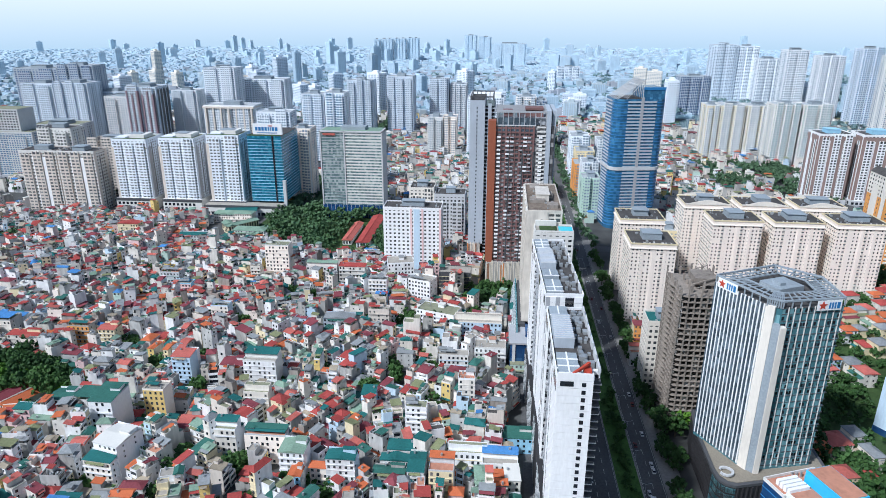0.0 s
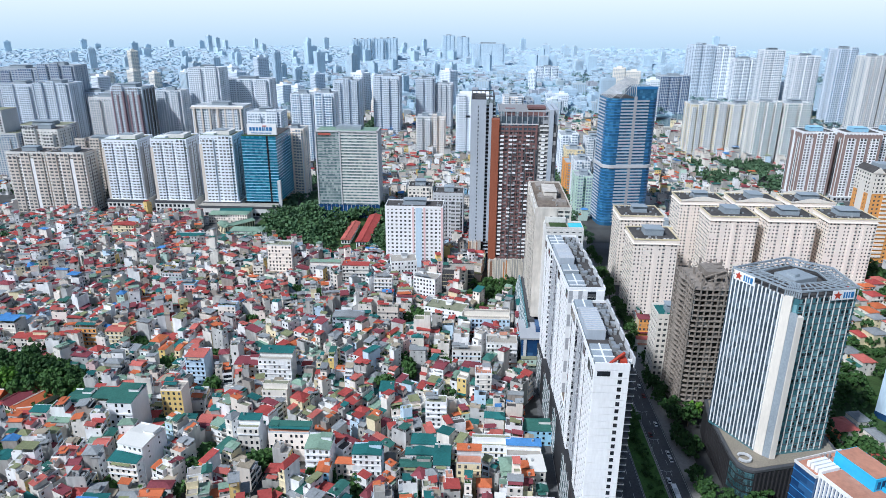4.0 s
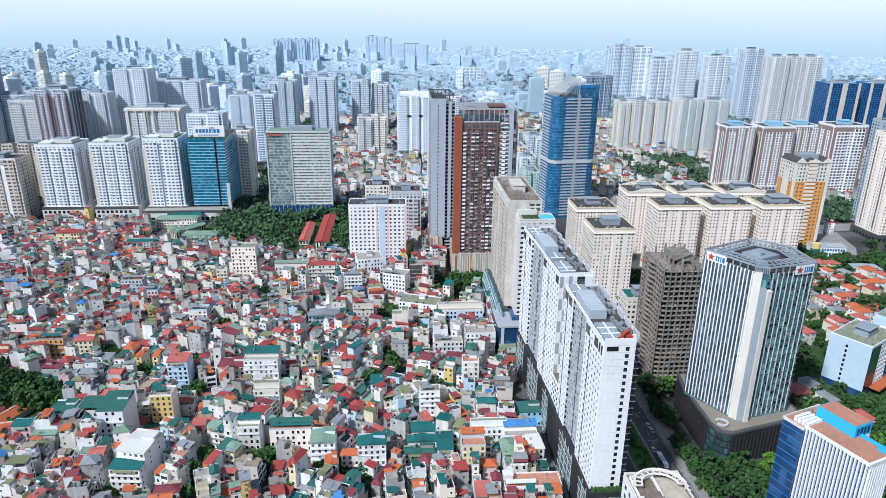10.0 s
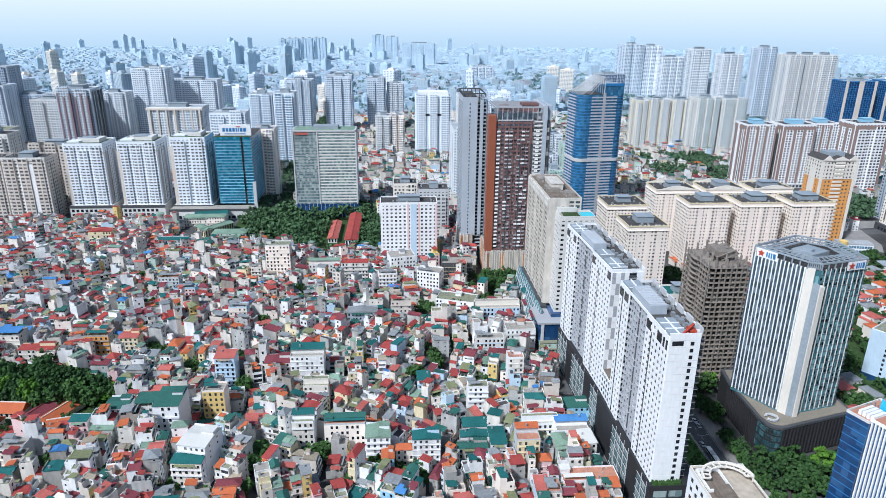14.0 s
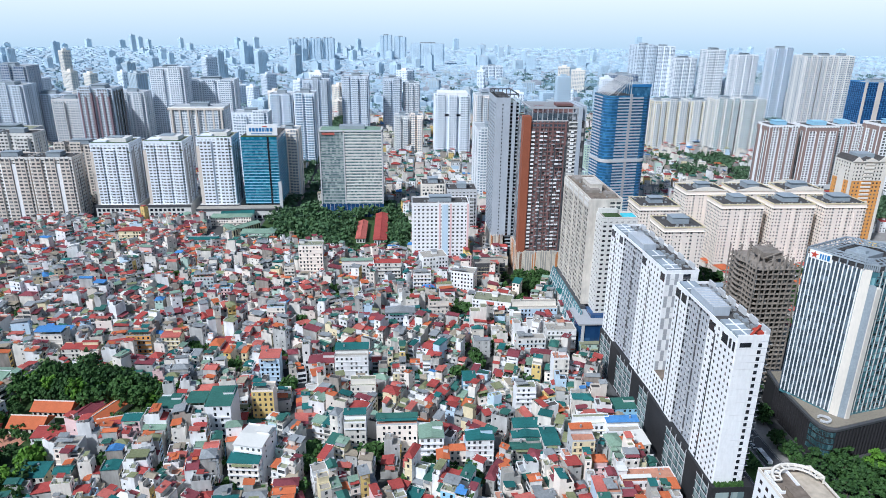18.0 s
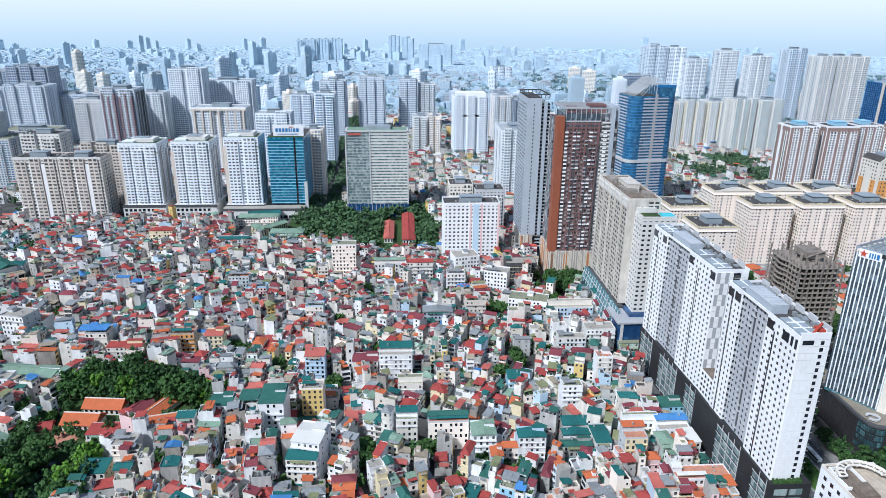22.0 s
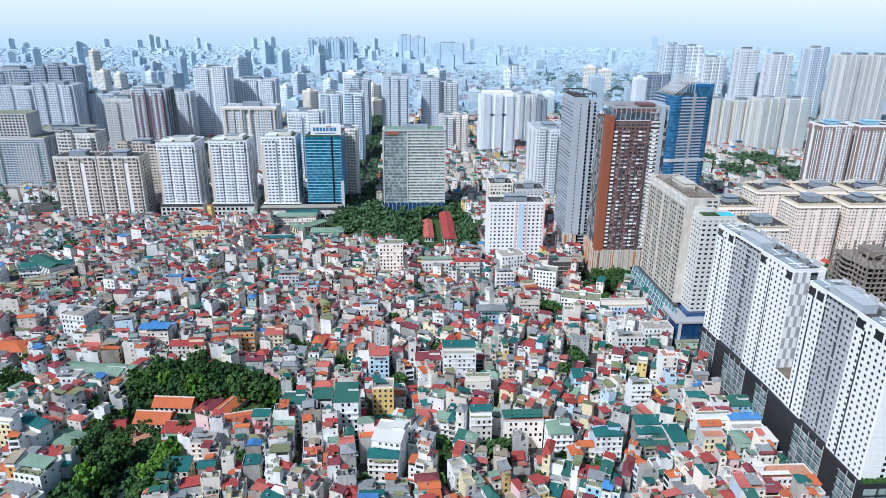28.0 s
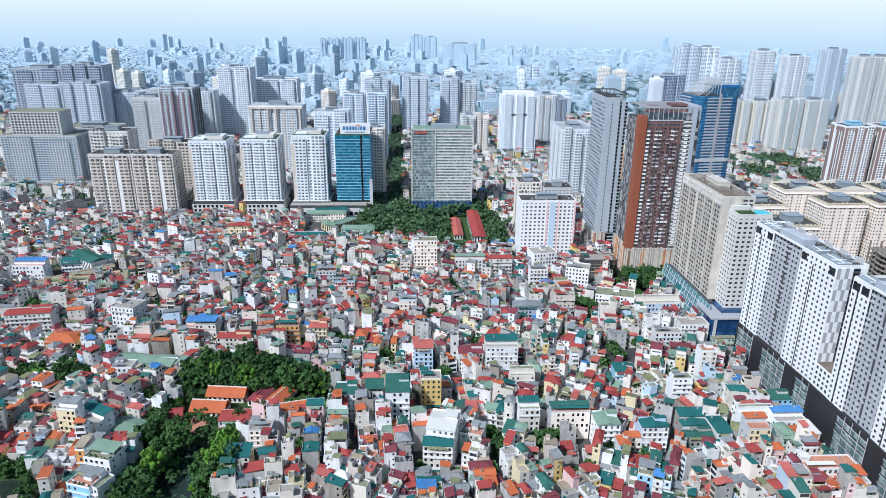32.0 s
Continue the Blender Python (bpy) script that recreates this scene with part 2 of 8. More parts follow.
R_ORANGE = mat("orange_roof_tile", (0.52, 0.14, 0.055), var=0.25, fine=1.5, coarse=0.2, jitter=0.4, bump=0.4)
R_OLIVE = sheet_metal("olive_roof_sheet", (0.27, 0.29, 0.155))
R_SAND = sheet_metal("sand_roof_sheet", (0.42, 0.36, 0.27))
R_GREY = sheet_metal("grey_roof_sheet", (0.30, 0.32, 0.33))
R_BLUE = sheet_metal("blue_roof_sheet", (0.10, 0.28, 0.60))
R_WHITE = sheet_metal("white_roof_sheet", (0.78, 0.77, 0.72), var=0.08)

# seven far-tower colours with haze painted in: paler and bluer
FARWHITE = mat("hazed_white_tower_paint", (0.82, 0.87, 0.93), var=0.08, streak=1)
FAROFF = mat("hazed_warm_white_tower_paint", (0.74, 0.77, 0.80), var=0.1, streak=1)
FARGREY = mat("hazed_grey_tower_paint", (0.66, 0.73, 0.81), var=0.1, streak=1)
FARBEIGE = mat("hazed_beige_tower_paint", (0.67, 0.66, 0.65), var=0.1, streak=1)
FARCREAM = mat("hazed_cream_tower_paint", (0.73, 0.735, 0.72), var=0.08, streak=1)
SKYHAZE = mat("hazed_skyline_wall", (0.58, 0.70, 0.79), var=0.1)
SKYGLASS = glass("hazed_skyline_glass", (0.43, 0.56, 0.67), (0.52, 0.64, 0.73), share=0.4, cell=(6, 6, 4))
GREIGE = mat("weathered_grey_beige_render", (0.63, 0.59, 0.53), var=0.24, fine=0.5, coarse=0.08, streak=1)
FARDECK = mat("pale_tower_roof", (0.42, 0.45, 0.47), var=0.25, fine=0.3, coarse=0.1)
SAND_DECK = mat("sand_roof_terrace", (0.50, 0.43, 0.34), var=0.25, fine=0.5, coarse=0.15)
BROWNDECK = mat("brown_roof_deck", (0.21, 0.17, 0.135), var=0.4, fine=0.5, coarse=0.15, bump=0.3)


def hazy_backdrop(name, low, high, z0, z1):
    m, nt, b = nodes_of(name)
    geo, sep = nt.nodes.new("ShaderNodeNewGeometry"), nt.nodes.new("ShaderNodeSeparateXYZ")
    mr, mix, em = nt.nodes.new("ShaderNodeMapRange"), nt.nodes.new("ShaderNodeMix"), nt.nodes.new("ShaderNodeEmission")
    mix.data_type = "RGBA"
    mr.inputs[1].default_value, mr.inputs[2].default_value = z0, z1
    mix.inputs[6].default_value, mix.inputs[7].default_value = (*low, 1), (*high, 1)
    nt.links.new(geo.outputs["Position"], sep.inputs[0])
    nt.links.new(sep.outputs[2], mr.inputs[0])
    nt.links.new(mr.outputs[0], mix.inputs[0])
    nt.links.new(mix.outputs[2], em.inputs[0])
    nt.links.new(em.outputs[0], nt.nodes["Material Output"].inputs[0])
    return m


# ---- mesh helpers ----
class Geo:
    """Collects boxes, prisms and roofs into one mesh."""

    def __init__(self):
        self.v, self.f, self.m = [], [], []
        self.at(0, 0, 0, 0)

    def at(self, x, y, z=0.0, rot=0.0):
        self.o = (x, y, z)
        self.c, self.s = math.cos(radians(rot)), math.sin(radians(rot))
        return self

    def add(self, verts, faces, mi=0):
        n = len(self.v)
        ox, oy, oz = self.o
        c, s = self.c, self.s
        self.v += [(ox + c * x - s * y, oy + s * x + c * y, oz + z) for x, y, z in verts]
        self.f += [tuple(n + i for i in f) for f in faces]
        self.m += [mi] * len(faces)

    def box(self, x0, x1, y0, y1, z0, z1, mi=0):
        self.add([(x0, y0, z0), (x1, y0, z0), (x1, y1, z0), (x0, y1, z0), (x0, y0, z1), (x1, y0, z1), (x1, y1, z1), (x0, y1, z1)],
                 [(3, 2, 1, 0), (4, 5, 6, 7), (0, 1, 5, 4), (1, 2, 6, 5), (2, 3, 7, 6), (3, 0, 4, 7)], mi)

    def lid(self, x0, x1, y0, y1, z0, z1, mi=0):
        """A box that stands on something, without its unseen underside."""
        self.add([(x0, y0, z0), (x1, y0, z0), (x1, y1, z0), (x0, y1, z0), (x0, y0, z1), (x1, y0, z1), (x1, y1, z1), (x0, y1, z1)],
                 [(4, 5, 6, 7), (0, 1, 5, 4), (1, 2, 6, 5), (2, 3, 7, 6), (3, 0, 4, 7)], mi)

    def prism(self, poly, z0, z1, mi=0):
        n = len(poly)
        self.add([(x, y, z0) for x, y in poly] + [(x, y, z1) for x, y in poly],
                 [tuple(range(n - 1, -1, -1)), tuple(range(n, 2 * n))] + [(i, (i + 1) % n, n + (i + 1) % n, n + i) for i in range(n)], mi)

    def ring(self, x0, x1, y0, y1, z0, z1, t, mi=0):
        o = [(x0, y0), (x1, y0), (x1, y1), (x0, y1)]
        n = [(x0 + t, y0 + t), (x1 - t, y0 + t), (x1 - t, y1 - t), (x0 + t, y1 - t)]
        f = []
        for i in range(4):
            j = (i + 1) % 4
            f += [(i, j, 4 + j, 4 + i), (8 + j, 8 + i, 12 + i, 12 + j), (4 + i, 4 + j, 12 + j, 12 + i), (j, i, 8 + i, 8 + j)]
        self.add([(*p, z) for q in (o, n) for z in (z0, z1) for p in q], f, mi)

    def slope(self, x0, x1, y0, y1, za, zb, t=0.1, mi=0, along="y"):
        """A flat sheet that rises from za to zb along an axis."""
        q = [(x0, y0, za), (x1, y0, za if along == "y" else zb), (x1, y1, zb), (x0, y1, zb if along == "y" else za)]
        self.add([(x, y, z - t) for x, y, z in q] + q, [(3, 2, 1, 0), (4, 5, 6, 7), (0, 1, 5, 4), (1, 2, 6, 5), (2, 3, 7, 6), (3, 0, 4, 7)], mi)

    def gable(self, x0, x1, y0, y1, z, rise, along="y", mi=0):
        if along == "y":
            xm = (x0 + x1) / 2
            v = [(x0, y0, z), (x1, y0, z), (x1, y1, z), (x0, y1, z), (xm, y0, z + rise), (xm, y1, z + rise)]
            f = [(0, 1, 4), (2, 3, 5), (1, 2, 5, 4), (3, 0, 4, 5), (3, 2, 1, 0)]
        else:
            ym = (y0 + y1) / 2
            v = [(x0, y0, z), (x1, y0, z), (x1, y1, z), (x0, y1, z), (x0, ym, z + rise), (x1, ym, z + rise)]
            f = [(3, 0, 4), (1, 2, 5), (0, 1, 5, 4), (2, 3, 4, 5), (3, 2, 1, 0)]
        self.add(v, f, mi)

    def hip(self, x0, x1, y0, y1, z, rise, mi=0):
        w, d = x1 - x0, y1 - y0
        k = min(w, d) / 2
        a, b = ((x0 + k, (y0 + y1) / 2), (x1 - k + 1e-3, (y0 + y1) / 2)) if w >= d else (((x0 + x1) / 2, y0 + k), ((x0 + x1) / 2, y1 - k + 1e-3))
        v = [(x0, y0, z), (x1, y0, z), (x1, y1, z), (x0, y1, z), (*a, z + rise), (*b, z + rise)]
        f = [(0, 1, 5, 4), (1, 2, 5), (2, 3, 4, 5), (3, 0, 4)] if w >= d else [(0, 1, 4), (1, 2, 5, 4), (2, 3, 5), (3, 0, 4, 5)]
        self.add(v, f + [(3, 2, 1, 0)], mi)

    def tube(self, x, y, z0, z1, r0, r1=None, n=8, mi=0, dx=0.0, dy=0.0):
        r1 = r0 if r1 is None else r1
        a = [(math.cos(2 * math.pi * i / n), math.sin(2 * math.pi * i / n)) for i in range(n)]
        self.add([(x + r0 * c, y + r0 * s, z0) for c, s in a] + [(x + dx + r1 * c, y + dy + r1 * s, z1) for c, s in a],
                 [tuple(range(n - 1, -1, -1)), tuple(range(n, 2 * n))] + [(i, (i + 1) % n, n + (i + 1) % n, n + i) for i in range(n)], mi)

    def beam(self, p, q, r, mi=0):
        p, q = Vector(p), Vector(q)
        d = (q - p).normalized()
        u = d.cross(Vector((0, 0, 1)) if abs(d.z) < 0.9 else Vector((1, 0, 0))).normalized() * r
        w = d.cross(u)
        self.add([tuple(a + b) for a in (p, q) for b in (u + w, -u + w, -u - w, u - w)],
                 [(0, 1, 2, 3), (7, 6, 5, 4), (0, 4, 5, 1), (1, 5, 6, 2), (2, 6, 7, 3), (3, 7, 4, 0)], mi)

    def mesh(self, name, mats):
        me = bpy.data.meshes.new(name)
        me.from_pydata(self.v, [], self.f)
        for m in mats:
            me.materials.append(m)
        if len(mats) > 1:
            me.polygons.foreach_set("material_index", self.m)
        me.update()
        return me


def thing(name, label, category, x=0.0, y=0.0, z=0.0, rot=0.0, group="", kind=""):
    ob = new(name)
    ob.empty_display_size = 0.5
    ob.matrix_basis = pose(x, y, z, 0, 0, rot)
    return tagged(ob, label, category, group, kind)


def part(name, g, material, parent, label="", kind=""):
    me = g.mesh(name, material if isinstance(material, (list, tuple)) else [material]) if isinstance(g, Geo) else g
    ob = new(name, me)
    ob.parent = parent
    return tagged(ob, label, "", "", kind)


def solid(name, g, material, label, category="", group="", kind=""):
    ob = new(name, g.mesh(name, material if isinstance(material, (list, tuple)) else [material]))
    return tagged(ob, label, category, group, kind)


def box_geo(*a):
    g = Geo()
    g.box(*a)
    return g


# ---- ground, roads, water ----
g = Geo()
g.box(-4950, 4950, -600, 4950, -3, 0)
GROUND = mat("city_ground", (0.085, 0.087, 0.085), var=0.45, fine=0.05, coarse=0.006)
solid("ground", g, GROUND, "grey built-over city ground with lanes and yards", kind="structure")
# Far ground sheet whose pale blue-green colour has the haze painted in.
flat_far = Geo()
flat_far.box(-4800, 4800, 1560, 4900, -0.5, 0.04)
solid("hazed_far_land", flat_far, mat("hazed_far_land", (0.25, 0.385, 0.45), var=0.3, fine=0.02, coarse=0.003), "plain of far fields and roofs, haze in its colour", kind="structure")
# Added glowing ring: horizon haze and sky brightness painted in by height.
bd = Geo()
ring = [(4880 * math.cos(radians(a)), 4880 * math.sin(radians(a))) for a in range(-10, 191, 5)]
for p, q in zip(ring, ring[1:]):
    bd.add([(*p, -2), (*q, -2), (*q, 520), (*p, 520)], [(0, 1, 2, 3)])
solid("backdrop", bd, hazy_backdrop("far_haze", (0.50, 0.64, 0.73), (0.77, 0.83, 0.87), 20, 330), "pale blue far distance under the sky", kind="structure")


def flat(name, poly, z, material, label, thick=0.3, kind="structure"):
    q = Geo()
    q.prism(poly, z - thick, z)
    return solid(name, q, material, label, kind=kind)


def rect(x0, x1, y0, y1):
    return [(x0, y0), (x1, y0), (x1, y1), (x0, y1)]


flat("road", rect(46, 63, 60, 1290), 0.06, ASPHALT, "grey asphalt carriageway beside the white tower row")
flat("road", rect(75, 86, 60, 1290), 0.06, ASPHALT, "grey asphalt carriageway beside the tree-lined pavement")
flat("median", rect(63, 75, 60, 1280), 0.28, GRASS, "grassed median between two carriageways")
g = Geo()
for x0, x1 in ((62.6, 63.0), (74.2, 75.0), (45.4, 46.0), (86.0, 86.5)):
    g.box(x0, x1, 60, 900, 0, 0.34)
solid("kerb", g, PAVING, "pale concrete kerbs along the road", kind="structure")
flat("pavement", rect(86.5, 96, 60, 900), 0.2, PAVING, "paved footway under roadside trees")
flat("pavement", rect(20.6, 45.4, 60, 510), 0.15, PAVING, "paved forecourt round the white towers")
flat("lane", rect(16.0, 20.6, 150, 520), 0.05, ASPHALT, "narrow street between the houses and the tower podium")
g = Geo()
for y in range(70, 900, 9):
    for x in (51.9, 57.4, 80.3):
        g.box(x, x + 0.15, y, y + 4, 0.02, 0.075)
for x in (46.6, 62.2, 75.4, 85.4):
    g.box(x, x + 0.15, 60, 900, 0.02, 0.075)
solid("road_marking", g, PAINT, "white lane lines on the asphalt", kind="structure")
flat("road", rect(-247, -224, 690, 1500), 0.05, ASPHALT, "straight tree-lined boulevard beside the glass offices")
flat("road", rect(-800, -247, 700, 714), 0.04, ASPHALT, "street in front of the apartment towers")
flat("road", rect(89, 700, 628, 645), 0.045, ASPHALT, "cross street behind the cream towers")
flat("park_ground", [(166, 222), (420, 222), (420, 470), (340, 520), (166, 520)], 0.08, LAWN, "shaded grass and yards between villas")
flat("sports_court", [(262, 296), (330, 312), (322, 346), (254, 330)], 0.16, mat("court_green", (0.05, 0.16, 0.07), var=0.2), "green sports court beside the blue office slabs")
flat("park_ground", [(-356, 336), (-342, 372), (-246, 340), (-244, 294), (-296, 288), (-290, 198), (-480, 198), (-480, 264), (-372, 266), (-374, 310)], 0.07, LAWN, "shaded ground under the temple trees")
flat("plaza", [(384, 586), (400, 570), (414, 592), (428, 648), (474, 654), (470, 676), (404, 676), (392, 640)], 0.12, PAVING, "paved grey plaza and parking below the tall towers")
flat("park_ground", rect(-268, -100, 588, 735), 0.10, LAWN, "shaded grass under the park trees")
WATER = mat("pond_water", (0.03, 0.045, 0.035), rough=0.06, var=0.3, fine=0.3, bump=0.05, spec=0.5)
LAKE = mat("lake_water", (0.16, 0.25, 0.25), rough=0.1, var=0.15, fine=0.05, bump=0.05, spec=0.5)
flat("pond", [(-331, 205), (-307, 205), (-310, 255), (-316, 277), (-328, 277), (-333, 255)], 0.10, WATER, "dark green temple pond with lotus leaves")
flat("pond", [(-470, 190), (-385, 190), (-388, 240), (-402, 252), (-470, 250)], 0.10, WATER, "dark pond behind a low wall")
flat("lake", [(300, 1375), (380, 1360), (520, 1480), (640, 1700), (500, 1720), (420, 1560), (330, 1440)], 0.10, LAKE, "pale lake between towers")
flat("lake", [(40, 2150), (520, 2100), (600, 2200), (300, 2260), (60, 2230)], 0.10, LAKE, "pale far lake")


# ---- towers ----
def roof_kit(t, w, d, h, rng, wall, deck, plant=PLANT, parapet=1.2, near=True):
    g = Geo()
    g.box(0.2, w - 0.2, 0.2, d - 0.2, h - 0.3, h + 0.2)
    part("roof", g, deck, t)
    g = Geo()
    g.ring(-0.35, w + 0.35, -0.35, d + 0.35, h - 0.2, h + parapet, 0.5)
    part("parapet", g, wall, t)
    a, b = w * rng.uniform(0.3, 0.45), d * rng.uniform(0.3, 0.5)
    x, y = w * 0.5 - a / 2 + rng.uniform(-1, 1), d * 0.5 - b / 2
    g = Geo()
    g.box(x, x + a, y, y + b, h, h + rng.uniform(3, 5))
    g.box(x - 0.4, x + a + 0.4, y - 0.4, y + b + 0.4, h + 5, h + 5.3)
    g.box(x + 1, x + a - 1, y + 1, y + b - 1, h + 2, h + 5.05)
    part("plant_room", g, plant, t)
    if near:
        g = Geo()
        for _ in range(10):
            px, py, s = rng.uniform(1.5, w - 3), rng.uniform(1.5, d - 3), rng.uniform(0.8, 1.8)
            g.box(px, px + s, py, py + s * 1.2, h, h + rng.uniform(0.8, 1.8))
        part("roof_unit", g, STEEL, t, kind="stuff")


def face_piers(g, w, d, z0, z1, bx, by, frac, proud, corner=None, sides="snwe"):
    """Upright wall strips between the windows, on the chosen sides."""
    cw = corner or 0.9
    for s in sides:
        length, bays = (w, bx) if s in "sn" else (d, by)
        step = length / bays
        for i in range(bays + 1):
            c = i * step
            hw = step * frac / 2
            a, b = (-proud, cw) if i == 0 else (length - cw, length + proud) if i == bays else (c - hw, c + hw)
            if s == "s":
                g.box(a, b, -proud, 0.02, z0, z1)
            elif s == "n":
                g.box(a, b, d - 0.02, d + proud, z0, z1)
            elif s == "w":
                g.box(-proud + 0.01, 0.02, max(a, 0.03), min(b, d - 0.03), z0, z1)
            else:
                g.box(w - 0.02, w + proud - 0.01, max(a, 0.03), min(b, d - 0.03), z0, z1)


def front_bay(t, x0, x1, z0, z1, floors, st, wall, glaze, band, rng, deep=(1.1, 1.9)):
    """A shallow projecting bay: glass box behind a frame of storey bands and edge strips."""
    dp = rng.uniform(*deep)
    bay = part("bay", box_geo(x0, x1, -dp, 0.0, z0, z1 - 0.4), glaze, t)
    g = Geo()
    k = 0
    while z0 + k * st < z1:
        z = z0 + k * st
        g.box(x0 - 0.1, x1 + 0.1, -dp - 0.18, -0.3, z - st * band * 0.5, min(z + st * band * 0.5, z1))
        k += 1
    m = max(2, int((x1 - x0) / 3.4))
    for i in range(m + 1):
        c = x0 + (x1 - x0) * i / m
        hw = (0.75 if 0 < i < m else 0.5) * (0.6 if deep[0] > 2 and i % 2 else 1.0)
        g.box(max(c - hw, x0 - 0.15), min(c + hw, x1 + 0.15), -dp - 0.24, -0.3, z0, z1 + 0.5)
    part("bay_frame", g, wall, bay)


def tower(label, x, y, w, d, h, floors, bx, by, wall, glaze, name="apartment_tower", rot=0.0, band=0.5, pier=0.5, pod=0.0, podmat=None,
          bandmat=None, deck=DECK, plant=PLANT, near=True, proud=0.25, group="", roof=True, corner=None, category="tower", balcony=(), strips=True):
    rng = random.Random(int(x * 7 + y * 13))
    t = thing(name, label, category, x, y, 0, rot, group)
    part("glazing", box_geo(0, w, 0, d, pod - (0.2 if pod else 0), h), glaze, t)
    st = (h - pod) / floors
    if near:
        bm_ = box_geo(-proud - 0.05, w + proud + 0.05, -proud - 0.05, d + proud + 0.05, -st * band / 2, st * band / 2)
        me = bm_.mesh("storey_band", [bandmat or wall])
        for i in range(floors + 1):
            ob = part("storey_band", me, None, t)
            ob.location = (0, 0, pod + i * st if i < floors else h - st * band / 2 + 0.05)
        g = Geo()
        face_piers(g, w, d, pod, h, bx, by, pier, proud, corner)
        part("facade_grid", g, wall, t, kind="stuff")
    else:
        g = Geo()
        for i in range(floors + 1):
            z = pod + i * st if i < floors else h - st * band / 2 + 0.05
            g.box(-proud - 0.05, w + proud + 0.05, -proud - 0.05, d + proud + 0.05, z - st * band / 2, z + st * band / 2)
        part("band_grid", g, bandmat or wall, t, kind="stuff")
        g = Geo()
        face_piers(g, w, d, pod, h, bx, by, pier, proud, corner)
        part("facade_grid", g, wall, t, kind="stuff")
    if strips:
        fin, slot = Geo(), Geo()
        for s, length, bays in (("w", d, by), ("e", d, by)):
            per = rng.choice((4, 5, 5, 6))
            step = length / bays
            for i in range(bays):
                a, b = i * step, (i + 1) * step
                k = i % per
                if k == per // 2:
                    p0, p1, q, z0, z1 = a + step * 0.26, b - step * 0.26, proud + 0.12, pod + st, h - st * 1.6
                elif k == 0:
                    p0, p1, q, z0, z1 = a + step * 0.1, b - step * 0.1, proud + 0.45, pod, h + 0.6
                else:
                    continue
                gg = slot if k else fin
                if s == "w":
                    gg.box(-q, 0.02, p0, p1, z0, z1)
                else:
                    gg.box(w - 0.02, w + q, p0, p1, z0, z1)
        part("wall_bay", fin, wall, t, kind="stuff")
        # proud strips, not cut in: their darker tone paints the shade of recesses
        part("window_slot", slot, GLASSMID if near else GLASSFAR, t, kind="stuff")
        # projecting window bays on the front
        n = rng.choice((2, 3, 3)) if w > 30 else 2
        bw = w * rng.uniform(0.55, 0.68) / n
        for i in range(n):
            c = w * (i + 0.5) / n
            front_bay(t, c - bw / 2, c + bw / 2, pod, h - st * rng.choice((0, 1, 2) if near else (-1.2, -0.6, 0, 0, 1)), floors, st, wall, glaze, band, rng, (1.1, 1.9) if near else (2.2, 4.2))
    if pod:
        base = part("podium", box_geo(-3, w + 3, -4, d + 3, 0, pod - 0.4), podmat or wall, t)
        g = Geo()
        for k in range(int(pod / 5)):
            for i in range(int(w / 5)):
                g.box(-1 + i * 5, 2 + i * 5, -4.1, -3.9, 1 + k * 5, 4 + k * 5)
            for i in range(int(d / 5)):
                g.box(-3.1, -2.9, i * 5, i * 5 + 3, 1 + k * 5, 4 + k * 5)
        part("podium_window", g, GLASSDARK, base, kind="stuff")
    for side, a, b, m in balcony:
        g = Geo()
        for i in range(floors):
            z = pod + i * st
            if side == "s":
                g.box(a, b, -1.3, -proud, z, z + 0.2)
                g.box(a, b, -1.3, -1.15, z + 0.2, z + 1.1)
            elif side == "w":
                g.box(-1.3, -proud, a, b, z, z + 0.2)
                g.box(-1.3, -1.15, a, b, z + 0.2, z + 1.1)
        part("balcony_grid", g, m, t, kind="stuff")
    if roof:
        roof_kit(t, w, d, h, rng, wall, deck, plant, near=near)
    return t


PANE = glass("tower_pane", (0.02, 0.024, 0.03), (0.16, 0.17, 0.18), share=0.2, cell=(3.0, 2.9, 3.2))


